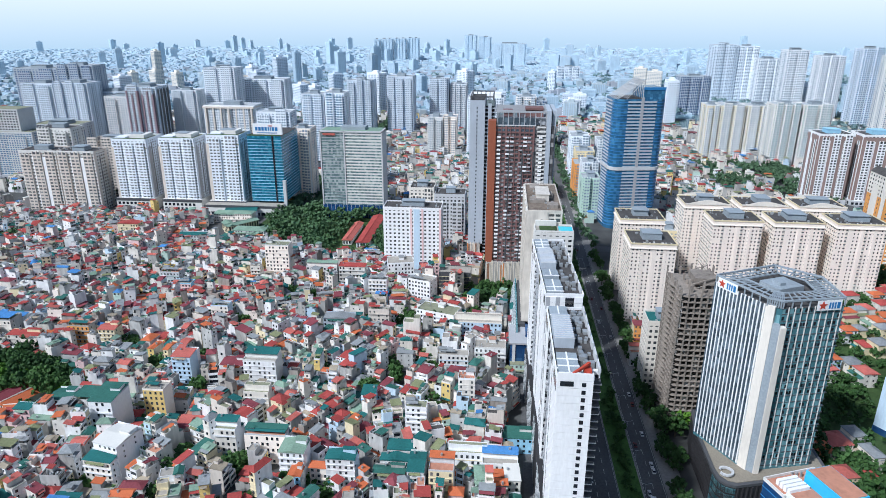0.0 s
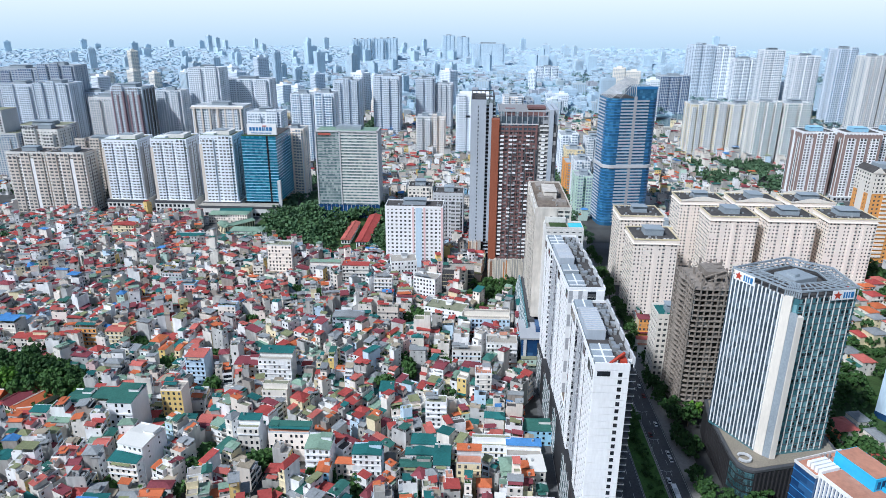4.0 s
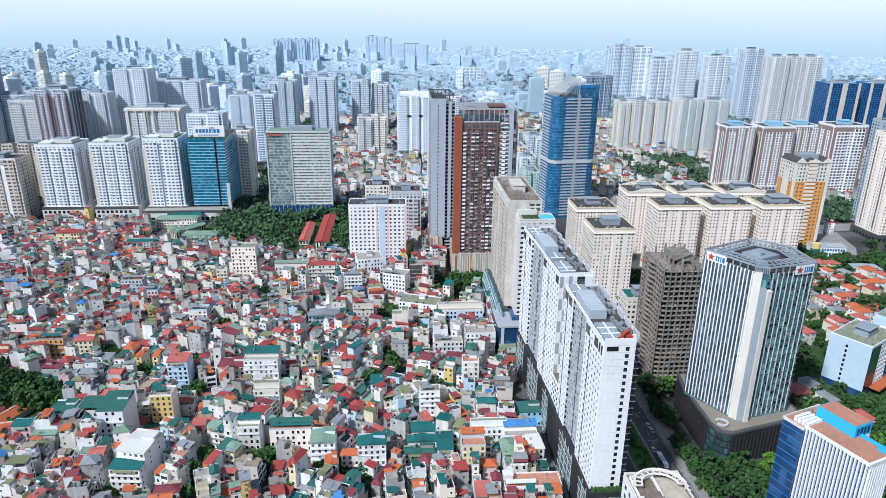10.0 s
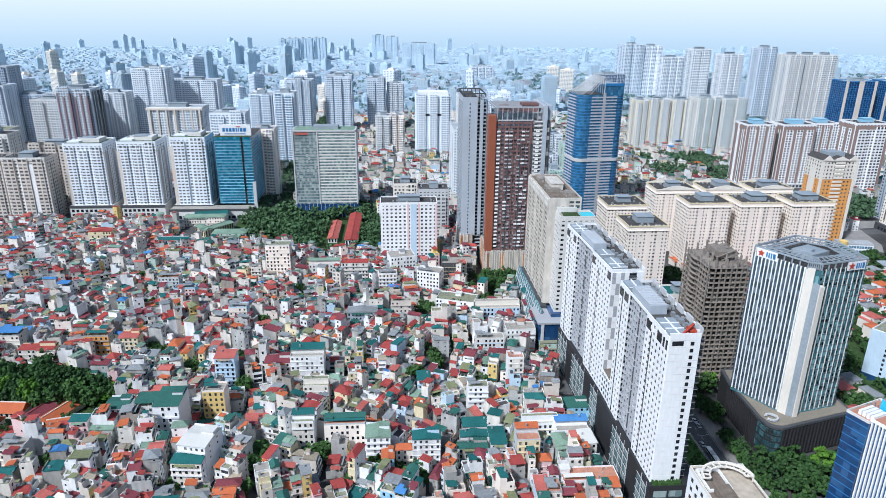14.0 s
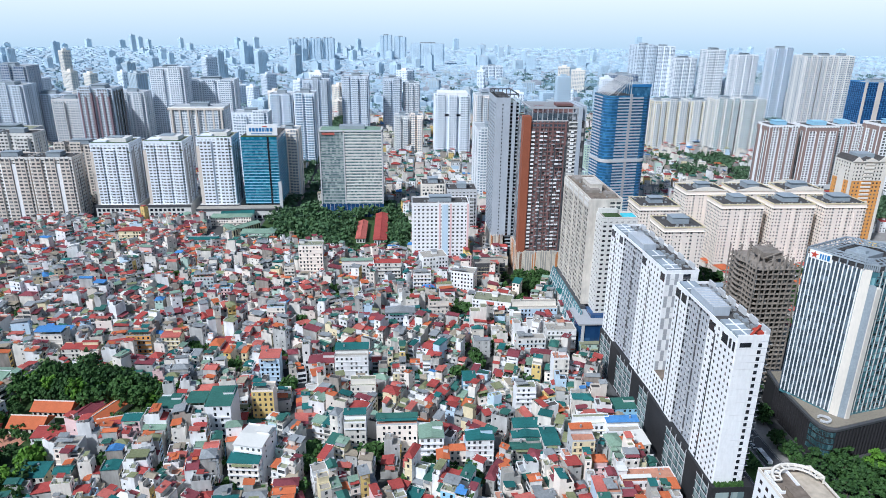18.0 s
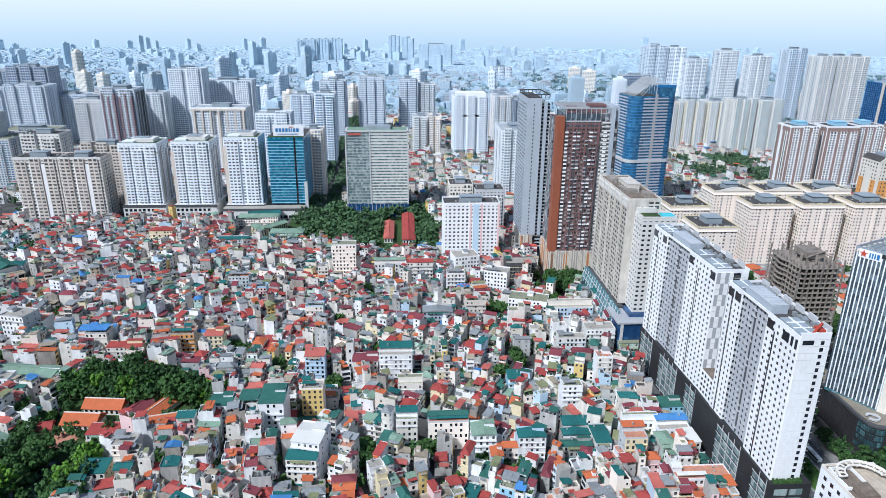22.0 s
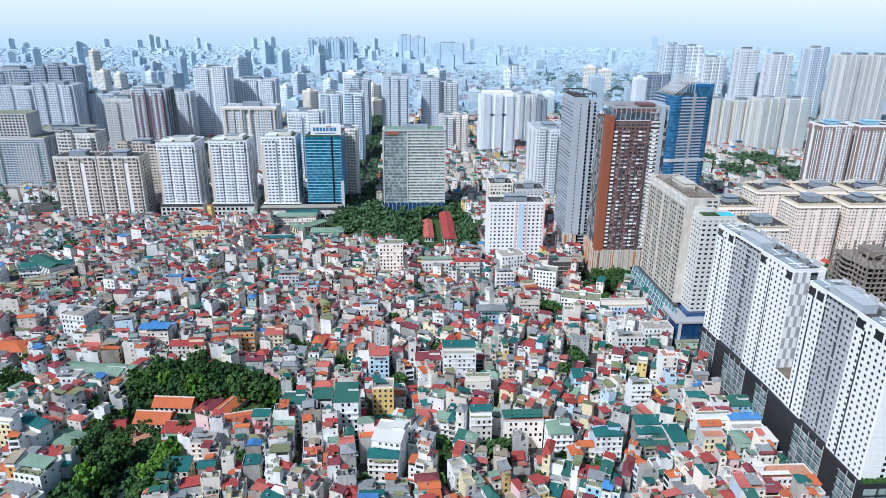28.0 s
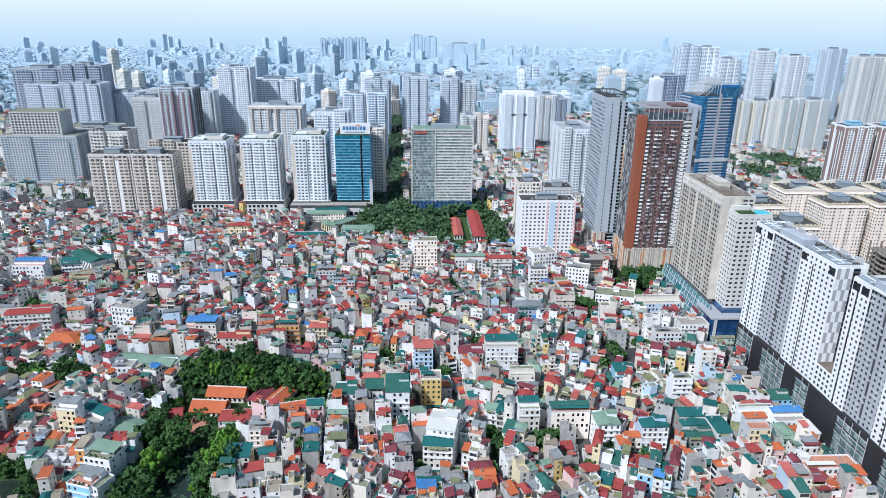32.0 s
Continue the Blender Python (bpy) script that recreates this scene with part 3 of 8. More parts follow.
def row_tower(label, x, y, w, sections, h, pod, extra, rot=0.0, notch=(0.0, 0.0)):
    """One slab of the white row: sections along its depth, each with its own wall; single panes on the street side."""
    t = thing("apartment_tower", label, "tower", x, y, 0, rot, "white tower row")
    length = sum(s[0] for s in sections)
    floors, st = 22, (h - pod) / 22
    y0 = 0.0
    pane = box_geo(-0.02, 0.06, -0.78, 0.78, -0.8, 0.8).mesh("window", [PANE])
    count = 0
    rest = Geo()
    for ln, wall, inset, bays in sections:
        y1 = y0 + ln
        xl, xr = inset, w - 0.3 - inset * 0.5 - (notch[1] if y0 < notch[0] else 0.0)
        part("glazing", box_geo(xl + 0.25, xr - 0.25, y0 + 0.004, y1 - 0.004, pod, h - 0.5), GLASSDARK, t)
        step = ln / bays
        for i in range(floors + 1):
            z = pod + i * st
            g = box_geo(xl, xr, y0 + 0.004, y1 - 0.004, z - 0.56 * st / 2 + 0.15, z + 0.56 * st / 2 if i < floors else h + 0.2)
            part("storey_band", g, wall, t)
        g = Geo()
        for i in range(bays + 1):
            c = y0 + i * step
            a, b = max(c - step * 0.28, y0), min(c + step * 0.28, y1)
            g.box(xl - 0.03, xl + 0.5, a, b, pod, h)
            g.box(xr - 0.5, xr + 0.03, a, b, pod, h)
        part("facade_grid", g, wall, t, kind="stuff")
        for i in range(floors):
            for k in range(bays):
                cy, cz = y0 + (k + 0.5) * step, pod + (i + 0.5) * st + 0.1
                if count < 300 and (i + k) % 2 == 0:
                    ob = part("window", pane, None, t)
                    ob.location = (xl + 0.16, cy, cz)
                    count += 1
                else:
                    rest.box(xl + 0.14, xl + 0.22, cy - 0.78, cy + 0.78, cz - 0.8, cz + 0.8)
        if wall is BAYGREY:
            bal = Geo()
            for i in range(1, floors):
                for k in range(bays):
                    if (k % 3) == (i // 2) % 2:
                        zb, yb = pod + i * st - 0.3, y0 + k * step + 0.3
                        bal.box(xl - 0.95, xl - 0.04, yb, yb + step * 0.8, zb, zb + 0.2)
                        bal.box(xl - 0.95, xl - 0.85, yb, yb + step * 0.8, zb + 0.2, zb + 1.2)
            part("balcony_tray_grid", bal, LIGHTGREY, t, kind="stuff")
            # proud dark strip stands in for the shade of a deep recess
            part("dark_slot", box_geo(xl - 0.12, xl + 0.02, y0 + ln * 0.47, y0 + ln * 0.53, pod, h - 2), DARKGREY, t)
        else:
            if ln > 13:
                # again a flat dark strip that paints a recess's shade on the wall
                part("dark_slot", box_geo(xl - 0.08, xl + 0.02, y0 + ln * 0.60, y0 + ln * 0.60 + 0.9, pod, h - 5), GLASSDARK, t)
            m = max(2, int(ln / 6))
            # loggias are proud dark panels; their tone stands in for shaded openings
            for k in {0, m - 1}:
                part("loggia", box_geo(xl - 0.1, xl + 0.05, y0 + 0.8 + k * ln / m, y0 + (k + 1) * ln / m - 0.5, h - 5.2, h - 1.0), GLASSDARK, t)
        y0 = y1
    part("window_pane_grid", rest, PANE, t, kind="stuff")
    g = Geo()
    g.ring(-0.02, w, notch[0] - 0.02, length, h + 0.2, h + 1.6, 0.4)
    if notch[0]:
        g.box(-0.02, 0.38, -0.02, notch[0], h + 0.2, h + 1.6)
        g.box(w - notch[1] - 0.4, w - notch[1], -0.02, notch[0], h + 0.2, h + 1.6)
        g.box(0.4, w - notch[1] - 0.42, -0.02, 0.38, h + 0.2, h + 1.6)
    part("parapet", g, WHITE, t)
    part("roof", box_geo(0.4, w - 0.4, notch[0] + 0.4, length - 0.4, h - 0.2, h + 0.35), DECK, t)
    # dark podium with tall shop glazing
    g = Geo()
    g.box(-1.2, w + 1.0, -3.0 if extra else 0.004, length, 0, pod - 0.3)
    base = part("podium", g, STONE, t, "dark grey stone podium")
    g = Geo()
    for i in range(int(length / 6)):
        for k in range(5):
            if (i // 2) % 3 != 1:
                g.box(-1.32, -1.15, i * 6 + 0.6, i * 6 + 5.4, 2.2 + k * 4.6, 5.6 + k * 4.6)
    for i in range(2):
        for k in range(5):
            g.box(1 + i * 7, 7 + i * 7, -3.12, -2.9, 2.2 + k * 4.6, 5.6 + k * 4.6)
    part("podium_window", g, GLASSOFFICE, base, kind="stuff")
    g = Geo()
    for i in range(int(length / 6)):
        if (i // 2) % 3 == 1:
            continue
        for k in range(6):
            g.box(-1.4, -1.2, i * 6, i * 6 + 6 - 0.01, 1.6 + k * 4.4, 1.9 + k * 4.4)
        g.box(-1.45, -1.2, i * 6 - 0.12, i * 6 + 0.12, 0, pod)
    part("mullion_grid", g, LIGHTGREY, base, kind="stuff")
    # roof sheds and steel louvre boxes
    g = Geo()
    for a, b, hh in extra or ((1, 16, 2.2), (20, 29, 2.4), (33, 56, 4.4), (62, 78, 2.2)):
        tall = hh > 3.5
        shed = part("roof_shed", box_geo(0.9, 8.6, a, b, h + 0.3, h + hh), BLUEGREY if tall else PLANT, t, "grey louvred roof shed" if tall else "grey roof panels in a white frame")
        step = 1.9 if tall else 5.2
        for k in range(int((b - a) / step)):
            part("louvre", box_geo(0.7, 8.8, a + k * step, a + k * step + (0.35 if tall else 0.6), h + hh, h + hh + 0.25), LIGHTGREY if tall else WHITE, shed)
        if not tall:
            part("frame_beam", box_geo(4.4, 5.0, a, b, h + hh, h + hh + 0.3), WHITE, shed)
    g = Geo()
    rng = random.Random(5)
    for _ in range(46):
        px, py, s = rng.uniform(9.4, w - 3), rng.uniform(2, length - 4), rng.uniform(0.7, 2.0)
        g.box(px, px + s, py, py + s * 1.4, h + 0.3, h + rng.uniform(0.9, 2.4))
    part("roof_unit", g, STEEL, t, kind="stuff")
    g = Geo()
    for k in range(6):
        part("roof_wall", box_geo(w - 1.4, w - 0.6, 4 + k * length / 6.2, 10 + k * length / 6.2, h + 0.3, h + 3.2), LIGHTGREY, t)
    return t, length


# white row beside the road
H_W, POD_W = 97.0, 27.0
near_row, LN = row_tower("tall white apartment slab with grey bays on a dark podium", 22.3, 212.6, 16.8,
                         [(6, WHITE, 0.0, 2), (18.5, WHITE, 0.0, 5), (23, BAYGREY, 1.5, 7), (13.5, WHITE, 0.0, 4)], H_W, POD_W, ((1, 17, 2.2), (24, 47, 4.6), (50, 60, 2.2)), 0.3, (6.0, 3.2))
g = Geo()
for i in range(23):
    z = POD_W + i * (H_W - POD_W) / 22
    g.box(0.2, 13.3, -0.35, -0.02, z + 0.1, z + 3.13)
part("gable_panel", g, WHITE, near_row, "smooth white gable with storey grooves", kind="stuff")
for i in range(22):
    z = POD_W + i * (H_W - POD_W) / 22
    part("window", box_geo(9.2, 10.7, -0.42, -0.33, z + 0.8, z + 2.5), GLASSDARK, near_row)
    part("balcony", box_geo(13.5, 16.6, 3.0, 5.9, z + 0.25, z + 1.35), DARKGREY, near_row)
    part("balcony_slab", box_geo(13.4, 16.8, 2.8, 5.95, z - 0.05, z + 0.25), OFFWHITE, near_row)
part("penthouse_window", box_geo(1.3, 6.2, -0.42, -0.33, H_W - 2.4, H_W - 0.3), GLASSDARK, near_row)
g = Geo()
for k in range(9):
    g.beam((6 + k * 0.7, 1 + k * 0.5, H_W + 2.2 + 0.25 * k), (6.7 + k * 0.7, 1.5 + k * 0.5, H_W + 2.45 + 0.25 * k), 0.45)
    g.beam((6 + k * 0.7, 2.4 + k * 0.5, H_W + 1.2 + 0.2 * k), (6.7 + k * 0.7, 1.5 + k * 0.5, H_W + 2.45 + 0.25 * k), 0.22)
g.box(10.2, 12.9, 3, 7.5, H_W + 0.4, H_W + 2.6)
part("cleaning_gondola", g, REDPAINT, near_row, "red steel facade crane on the roof")
garden = Geo()
rg = random.Random(3)
for _ in range(260):
    px, py, s = rg.uniform(0.5, 13.5), rg.uniform(-2.9, -0.7), rg.uniform(0.2, 0.5)
    garden.box(px, px + s, py, py + s, POD_W - 0.3, POD_W + rg.uniform(0.2, 1.3))
part("terrace_planting", garden, LEAF, near_row, kind="stuff")

# low white wing that joins the two slabs
link = part("link_wing", box_geo(0.4, 15.0, 61.1, 75.6, POD_W - 0.5, POD_W + 13.5), WHITE, near_row)
pane = box_geo(-0.06, 0.04, -0.8, 0.8, -0.8, 0.8).mesh("window", [PANE])
for i in range(4):
    for k in range(4):
        ob = part("window", pane, None, link)
        ob.location = (0.4, 63.2 + k * 3.4, POD_W + 2.0 + i * 3.18)
part("roof", box_geo(0.8, 14.6, 61.3, 75.4, POD_W + 13.4, POD_W + 13.7), BROWNDECK, link)
part("podium", box_geo(-1.0, 17.4, 61.02, 75.7, 0, POD_W - 0.6), STONE, near_row)

far_row, LF = row_tower("tall white apartment slab with a chequered white and grey end", 22.3, 288.2, 18.0,
                        [(31, WHITE, 0.0, 8), (29, BAYGREY, 1.6, 8), (20, WHITE, 0.0, 5)], H_W, POD_W, None, 2.4)
for i in range(22):
    z = POD_W + i * (H_W - POD_W) / 22
    part("end_wall", box_geo(0.0, 9.4, -0.35, -0.02, z + 0.1, z + 3.1), WHITE, far_row)
    part("end_wall", box_geo(13.6, 17.6, -0.35, -0.02, z + 0.1, z + 3.1), WHITE, far_row)
    part("loggia_front", box_geo(9.5, 13.5, -0.3, -0.02, z + 0.1, z + 1.2), DARKGREY, far_row)
    for k in range(4):
        if (i // 2 + k) % 2 == 0:
            part("chequer_panel", box_geo(0.3 + k * 2.3, 2.3 + k * 2.3, -0.42, -0.3, z + 0.05, z + 3.1), MIDGREY, far_row)

# beige tower and its lower white wing
t = tower("weathered beige apartment tower with balcony grid on a glass podium", 17.5, 413, 22, 72, 102, 22, 5, 17, GREIGE, GLASS, band=0.36, pier=0.24, pod=24,
          podmat=DARKGREY, plant=GREIGE, deck=BROWNDECK, strips=False)
g = Geo()
for i in range(22):
    z = 24 + i * (78 / 22)
    for k in range(17):
        yb = k * 72 / 17
        g.box(-1.1, -0.3, yb + 0.5, yb + 3.7, z + 0.7, z + 0.9)
        g.box(-1.1, -1.0, yb + 0.5, yb + 3.7, z + 0.9, z + 1.7)
part("balcony_grid", g, GREIGE, t, kind="stuff")
for k in range(6):
    part("upright_frame", box_geo(-1.3, -0.2, k * 14.2, k * 14.2 + 1.0, 24, 102.5), GREIGE, t)
g = Geo()
for x0, y0_, x1, y1_ in ((2, 20, 12, 30), (6, 34, 18, 46), (3, 52, 10, 66), (13, 8, 20, 16)):
    g.box(x0, x1, y0_, y1_, 102, 104.4)
part("roof_wall", g, CONCRETE, t)
g = Geo()
for i in range(12):
    g.box(-0.9, -0.3, 2 + i * 6, 7 + i * 6, 96, 101.5)
part("top_frame", g, OFFWHITE, t)
end = part("end_wall", box_geo(-0.6, 13.0, -0.7, -0.3, 24, 102.6), GREIGE, t, "plain weathered end wall")
for i in range(20):
    part("window", box_geo(8.4, 9.8, -0.8, -0.68, 28 + i * 3.55, 29.7 + i * 3.55), GLASSDARK, end)
t = tower("white lower wing with a bright blue rooftop pool", 22, 398, 24, 14.5, 93, 20, 6, 4, OFFWHITE, GLASSDARK, band=0.55, pier=0.5, pod=24, podmat=GLASSNAVY, roof=False, strips=False)
part("roof", box_geo(0, 24, 0, 14.5, 92.8, 93.3), PALEDECK, t)
part("pool", box_geo(15, 23.5, 1.0, 10, 93.3, 94.2), POOL, t, "bright turquoise rooftop pool")
part("roof_lawn", box_geo(3, 14, 3, 12, 93.3, 93.7), LAWN, t)
g = Geo()
g.box(0.5, 14, 12.5, 14, 93.3, 97)
g.ring(0, 24, 0, 14.5, 93.3, 94.3, 0.4)
part("parapet", g, OFFWHITE, t)
t = thing("podium", "sloping glass shopping podium under the beige tower", "podium", 8, 386, 0)
part("glazing", box_geo(1, 38, 0, 14, 0, 20), GLASSNAVY, t)
part("canopy", box_geo(0, 39, -1, 26, 20, 21.2), MIDGREY, t)
part("leaning_column", box_geo(2.5, 4.5, -0.8, 0.4, 0, 20), LIGHTGREY, t)
g = Geo()
g.add([(0, 14, 0), (6, 14, 0), (6, 104, 0), (0, 104, 0), (5, 14, 24), (6, 14, 24), (6, 104, 24), (5, 104, 24)],
      [(3, 2, 1, 0), (4, 5, 6, 7), (0, 1, 5, 4), (1, 2, 6, 5), (2, 3, 7, 6), (3, 0, 4, 7)])
part("sloped_glazing", g, GLASSTEAL, t)
g = Geo()
for k in range(16):
    g.beam((-0.1, 14 + k * 6, 0), (4.9, 14 + k * 6, 24), 0.2)
for k in range(5):
    g.beam((k * 1.0, 14, k * 4.8 + 1), (k * 1.0, 104, k * 4.8 + 1), 0.15)
part("mullion_grid", g, LIGHTGREY, t, kind="stuff")

# brown tower with grey slab
t = thing("apartment_tower", "tall brown-red tower with white balconies and a rust fin", "tower", -9, 522, 0)
part("glazing", box_geo(0, 49, 0, 40, 26, 140), GLASSBALCONY, t)
for i in range(34):
    z = 27 + i * 3.35
    part("storey_band", box_geo(3, 34, -0.6, 40.3, z, z + (0.95 if i < 29 else 1.4)), MAROON, t)
g = Geo()
for i in range(9):
    hw = 0.75 if i in (2, 5, 8) else 0.3
    g.box(4.0 + i * 3.6 - hw, 4.0 + i * 3.6 + hw, -0.9, 0.1, 26, 140)
part("facade_grid", g, MAROON, t)
for x0 in (13.2, 24.0, 32.6):
    part("dark_slot", box_geo(x0, x0 + 1.2, -1.1, 0.1, 26, 120), DARKGREY, t)
rng = random.Random(11)
bal = box_geo(0, 2.8, -1.5, -0.6, 0, 1.2).mesh("balcony", [WHITE])
dull = box_geo(0, 2.6, -1.4, -0.6, 0, 0.9).mesh("balcony", [MIDGREY])
for i in range(31):
    for k, xx in enumerate((4.2, 37.0, 11.0, 14.5, 21.4, 24.9, 28.3)):
        if k < 2 or rng.random() < 0.72:
            ob = part("balcony", bal if k < 2 or (k == 5 and rng.random() < 0.8) or rng.random() < 0.16 else dull, None, t)
            ob.location = (xx, 0, 30 + i * 3.35)
part("rust_fin", box_geo(-3.0, 3.2, -2.2, 8, 26, 144), RUST, t, "tall rust-red fin")
g = Geo()
g.box(42.5, 46, -0.8, 40.6, 26, 152)
g.box(47.0, 50, 2, 40.6, 26, 152)
part("grey_fin", g, BLUEGREY, t)
g = Geo()
for i in range(34):
    g.box(35.4, 42.3, -0.9, 1, 28 + i * 3.35, 29.1 + i * 3.35)
part("balcony_front_grid", g, OFFWHITE, t, kind="stuff")
g = Geo()
for i in range(10):
    g.box(4 + i * 4.2, 4.6 + i * 4.2, -0.5, 0.1, 140, 151)
    g.box(4 + i * 4.2, 4.6 + i * 4.2, 38, 38.6, 140, 151)
g.ring(2, 46, -0.6, 39, 150.2, 151.4, 0.9)
g.box(6, 44, 4, 34, 140, 146)
for i in range(6):
    g.box(3, 45, 2 + i * 6, 2.6 + i * 6, 150.4, 151.2)
part("crown_frame", g, MIDGREY, t, "open grey steel crown frame")
part("crown_glazing", box_geo(3.4, 34, -0.45, 30, 134, 146.5), GLASSFIN, t, "dark glass crown storeys")
part("crown_rail", box_geo(3, 34.4, -0.8, -0.4, 140, 140.8), LIGHTGREY, t)
part("roof", box_geo(1, 48, 1, 39, 139.8, 140.4), DECK, t)
g = Geo()
for a, b, c, d_, hh in ((8, 16, 10, 18, 5), (26, 40, 8, 20, 7), (20, 30, 24, 34, 4)):
    g.box(a, b, c, d_, 146, 146 + hh)
part("plant_room", g, MAROON, t)
STRIPES = [mat("podium_stripe_" + n, c, var=0.12) for n, c in (("cream", (0.72, 0.66, 0.56)), ("brown", (0.30, 0.16, 0.10)), ("orange", (0.62, 0.26, 0.10)), ("grey", (0.45, 0.43, 0.40)))]
part("podium", box_geo(-2, 50, -3, 42, 0, 26), STRIPES[3], t)
rng = random.Random(4)
for i in range(50):
    m = rng.choice((0, 0, 0, 1, 2, 3))
    part("stripe", box_geo(-2 + i * 1.04, -2 + i * 1.04 + 0.8, -3.25, -2.9, 1 + rng.random() * 3, 24 + rng.random() * 4), STRIPES[m], t)
for i in range(40):
    m = rng.choice((0, 0, 1, 2, 3))
    part("stripe", box_geo(-2.25, -1.95, -2.5 + i * 1.1, -1.7 + i * 1.1, 1 + rng.random() * 3, 24 + rng.random() * 4), STRIPES[m], t)

t = thing("apartment_tower", "tall blue-grey slab tower with a column of small windows", "tower", -29, 566, 0)
part("wall", box_geo(0, 13, 0, 46, 26, 154), BLUEGREY, t)
part("striped_base", box_geo(-0.5, 11, -0.5, 44, 0, 26), STRIPES[0], t)
rng = random.Random(9)
for i in range(9):
    part("stripe", box_geo(-0.4 + i * 1.25, 0.5 + i * 1.25, -0.8, -0.45, 0.5, 25 + rng.random() * 3), STRIPES[rng.randrange(4)], t)
win = box_geo(0, 0.9, -0.06, 0.04, 0, 1.5).mesh("window", [GLASSDARK])
for i in range(36):
    ob = part("window", win, None, t)
    ob.location = (5.8, 0, 28 + i * 3.4)
g = Geo()
for i in range(36):
    for k in range(11):
        g.box(-0.06, 0.04, 2.5 + k * 4, 4.2 + k * 4, 28 + i * 3.4, 29.6 + i * 3.4)
part("side_window_grid", g, GLASSDARK, t, kind="stuff")
part("wing", box_geo(13, 21, 3, 44, 10, 149), GLASSDARK, t)
g = Geo()
for i in range(40):
    g.box(13.02, 21.4, 2.2, 44.2, 14 + i * 3.4, 15.1 + i * 3.4)
part("balcony_grid", g, BLUEGREY, t, kind="stuff")
part("grey_fin", box_geo(15.5, 18.5, 1.2, 3.2, 26, 151), BLUEGREY, t)
g = Geo()
g.ring(0.2, 20, 0.2, 45, 156.4, 157.4, 0.7)
for i in range(6):
    g.box(0.4 + i * 3.8, 1.0 + i * 3.8, 0.3, 0.9, 154, 156.6)
    g.box(0.4 + i * 3.8, 1.0 + i * 3.8, 44, 44.6, 149, 156.6)
part("crown_frame", g, DARKGREY, t)
part("roof", box_geo(0.3, 12.7, 0.3, 45.7, 153.9, 154.3), DECK, t)

# blue glass tower with slanted steel crown
t = thing("office_tower", "blue glass office tower with white storey bands and steel crown", "tower", 115, 705, 0, 8)
def rounded(w, d, r, n=5):
    out = []
    for cx, cy, a0 in ((w - r, r, -90), (w - r, d - r, 0), (r, d - r, 90), (r, r, 180)):
        out += [(cx + r * math.cos(radians(a0 + 90 * i / n)), cy + r * math.sin(radians(a0 + 90 * i / n))) for i in range(n + 1)]
    return out
g = Geo()
g.prism(rounded(54, 42, 9), 0, 140)
part("glazing", g, GLASSBLUE, t)
for i in range(40):
    z = 4 + i * 3.4
    if 18 <= i <= 19:
        continue
    g = Geo()
    g.prism([(x + (x - 27) * 0.012, y + (y - 21) * 0.012) for x, y in rounded(54, 42, 9)], z, z + 0.8)
    part("storey_band", g, BLUEPAINT, t)
g = Geo()
for i in range(40):
    z = 4 + i * 3.4
    g.box(13, 26.5, -0.6, 0.3, z, z + 1.5)
    g.box(29.5, 43, -0.6, 0.3, z, z + 1.5)
    g.box(-0.6, 0.3, 12, 34, z, z + 1.3)
part("spandrel_grid", g, BLUEGREY, t, kind="stuff")
part("centre_strip", box_geo(26.5, 29.5, -0.8, 0.2, 3, 142), MIDGREY, t)
g = Geo()
g.prism([(x + (x - 27) * 0.04, y + (y - 21) * 0.04) for x, y in rounded(54, 42, 9)], 65.5, 69)
part("belt", g, LIGHTGREY, t, "pale plant-floor belt")
part("roof", box_geo(4, 50, 4, 38, 139.9, 140.6), DECK, t)
part("upper_block", box_geo(29, 52, 3, 38, 140, 151), GLASSBLUE, t)
part("blue_screen", box_geo(29, 52.4, 2.6, 3, 149, 152), BLUEPAINT, t)
g = Geo()
for i in range(7):
    yy = 3 + i * 5.5
    g.beam((2, yy, 140), (29, yy, 159), 0.35)
    g.beam((12, yy, 140), (29, yy, 159), 0.25)
    g.beam((29, yy, 140), (29, yy, 159), 0.3)
    if i < 6:
        for f in (0.25, 0.5, 0.75, 1.0):
            g.beam((2 + 27 * f, yy, 140 + 19 * f), (2 + 27 * f, yy + 6, 140 + 19 * f), 0.25)
        g.beam((2, yy, 140), (29, yy + 6, 159), 0.2)
part("steel_crown", g, LIGHTGREY, t, "slanted pale steel lattice crown")


def fins(g, p, q, n, wd, dp, z0, z1):
    """n upright fins along the line p to q, standing off to its right."""
    p, q = Vector(p), Vector(q)
    d = (q - p).normalized()
    o = Vector((d.y, -d.x))
    for i in range(n):
        c = p + (q - p) * ((i + 0.5) / n)
        a, b = c - d * wd / 2, c + d * wd / 2
        g.prism([tuple(a), tuple(a + o * dp), tuple(b + o * dp), tuple(b)][::-1], z0, z1)


PILASTER = mat("grey_brown_stone_pilaster", (0.042, 0.041, 0.044), var=0.25, rough=0.6)
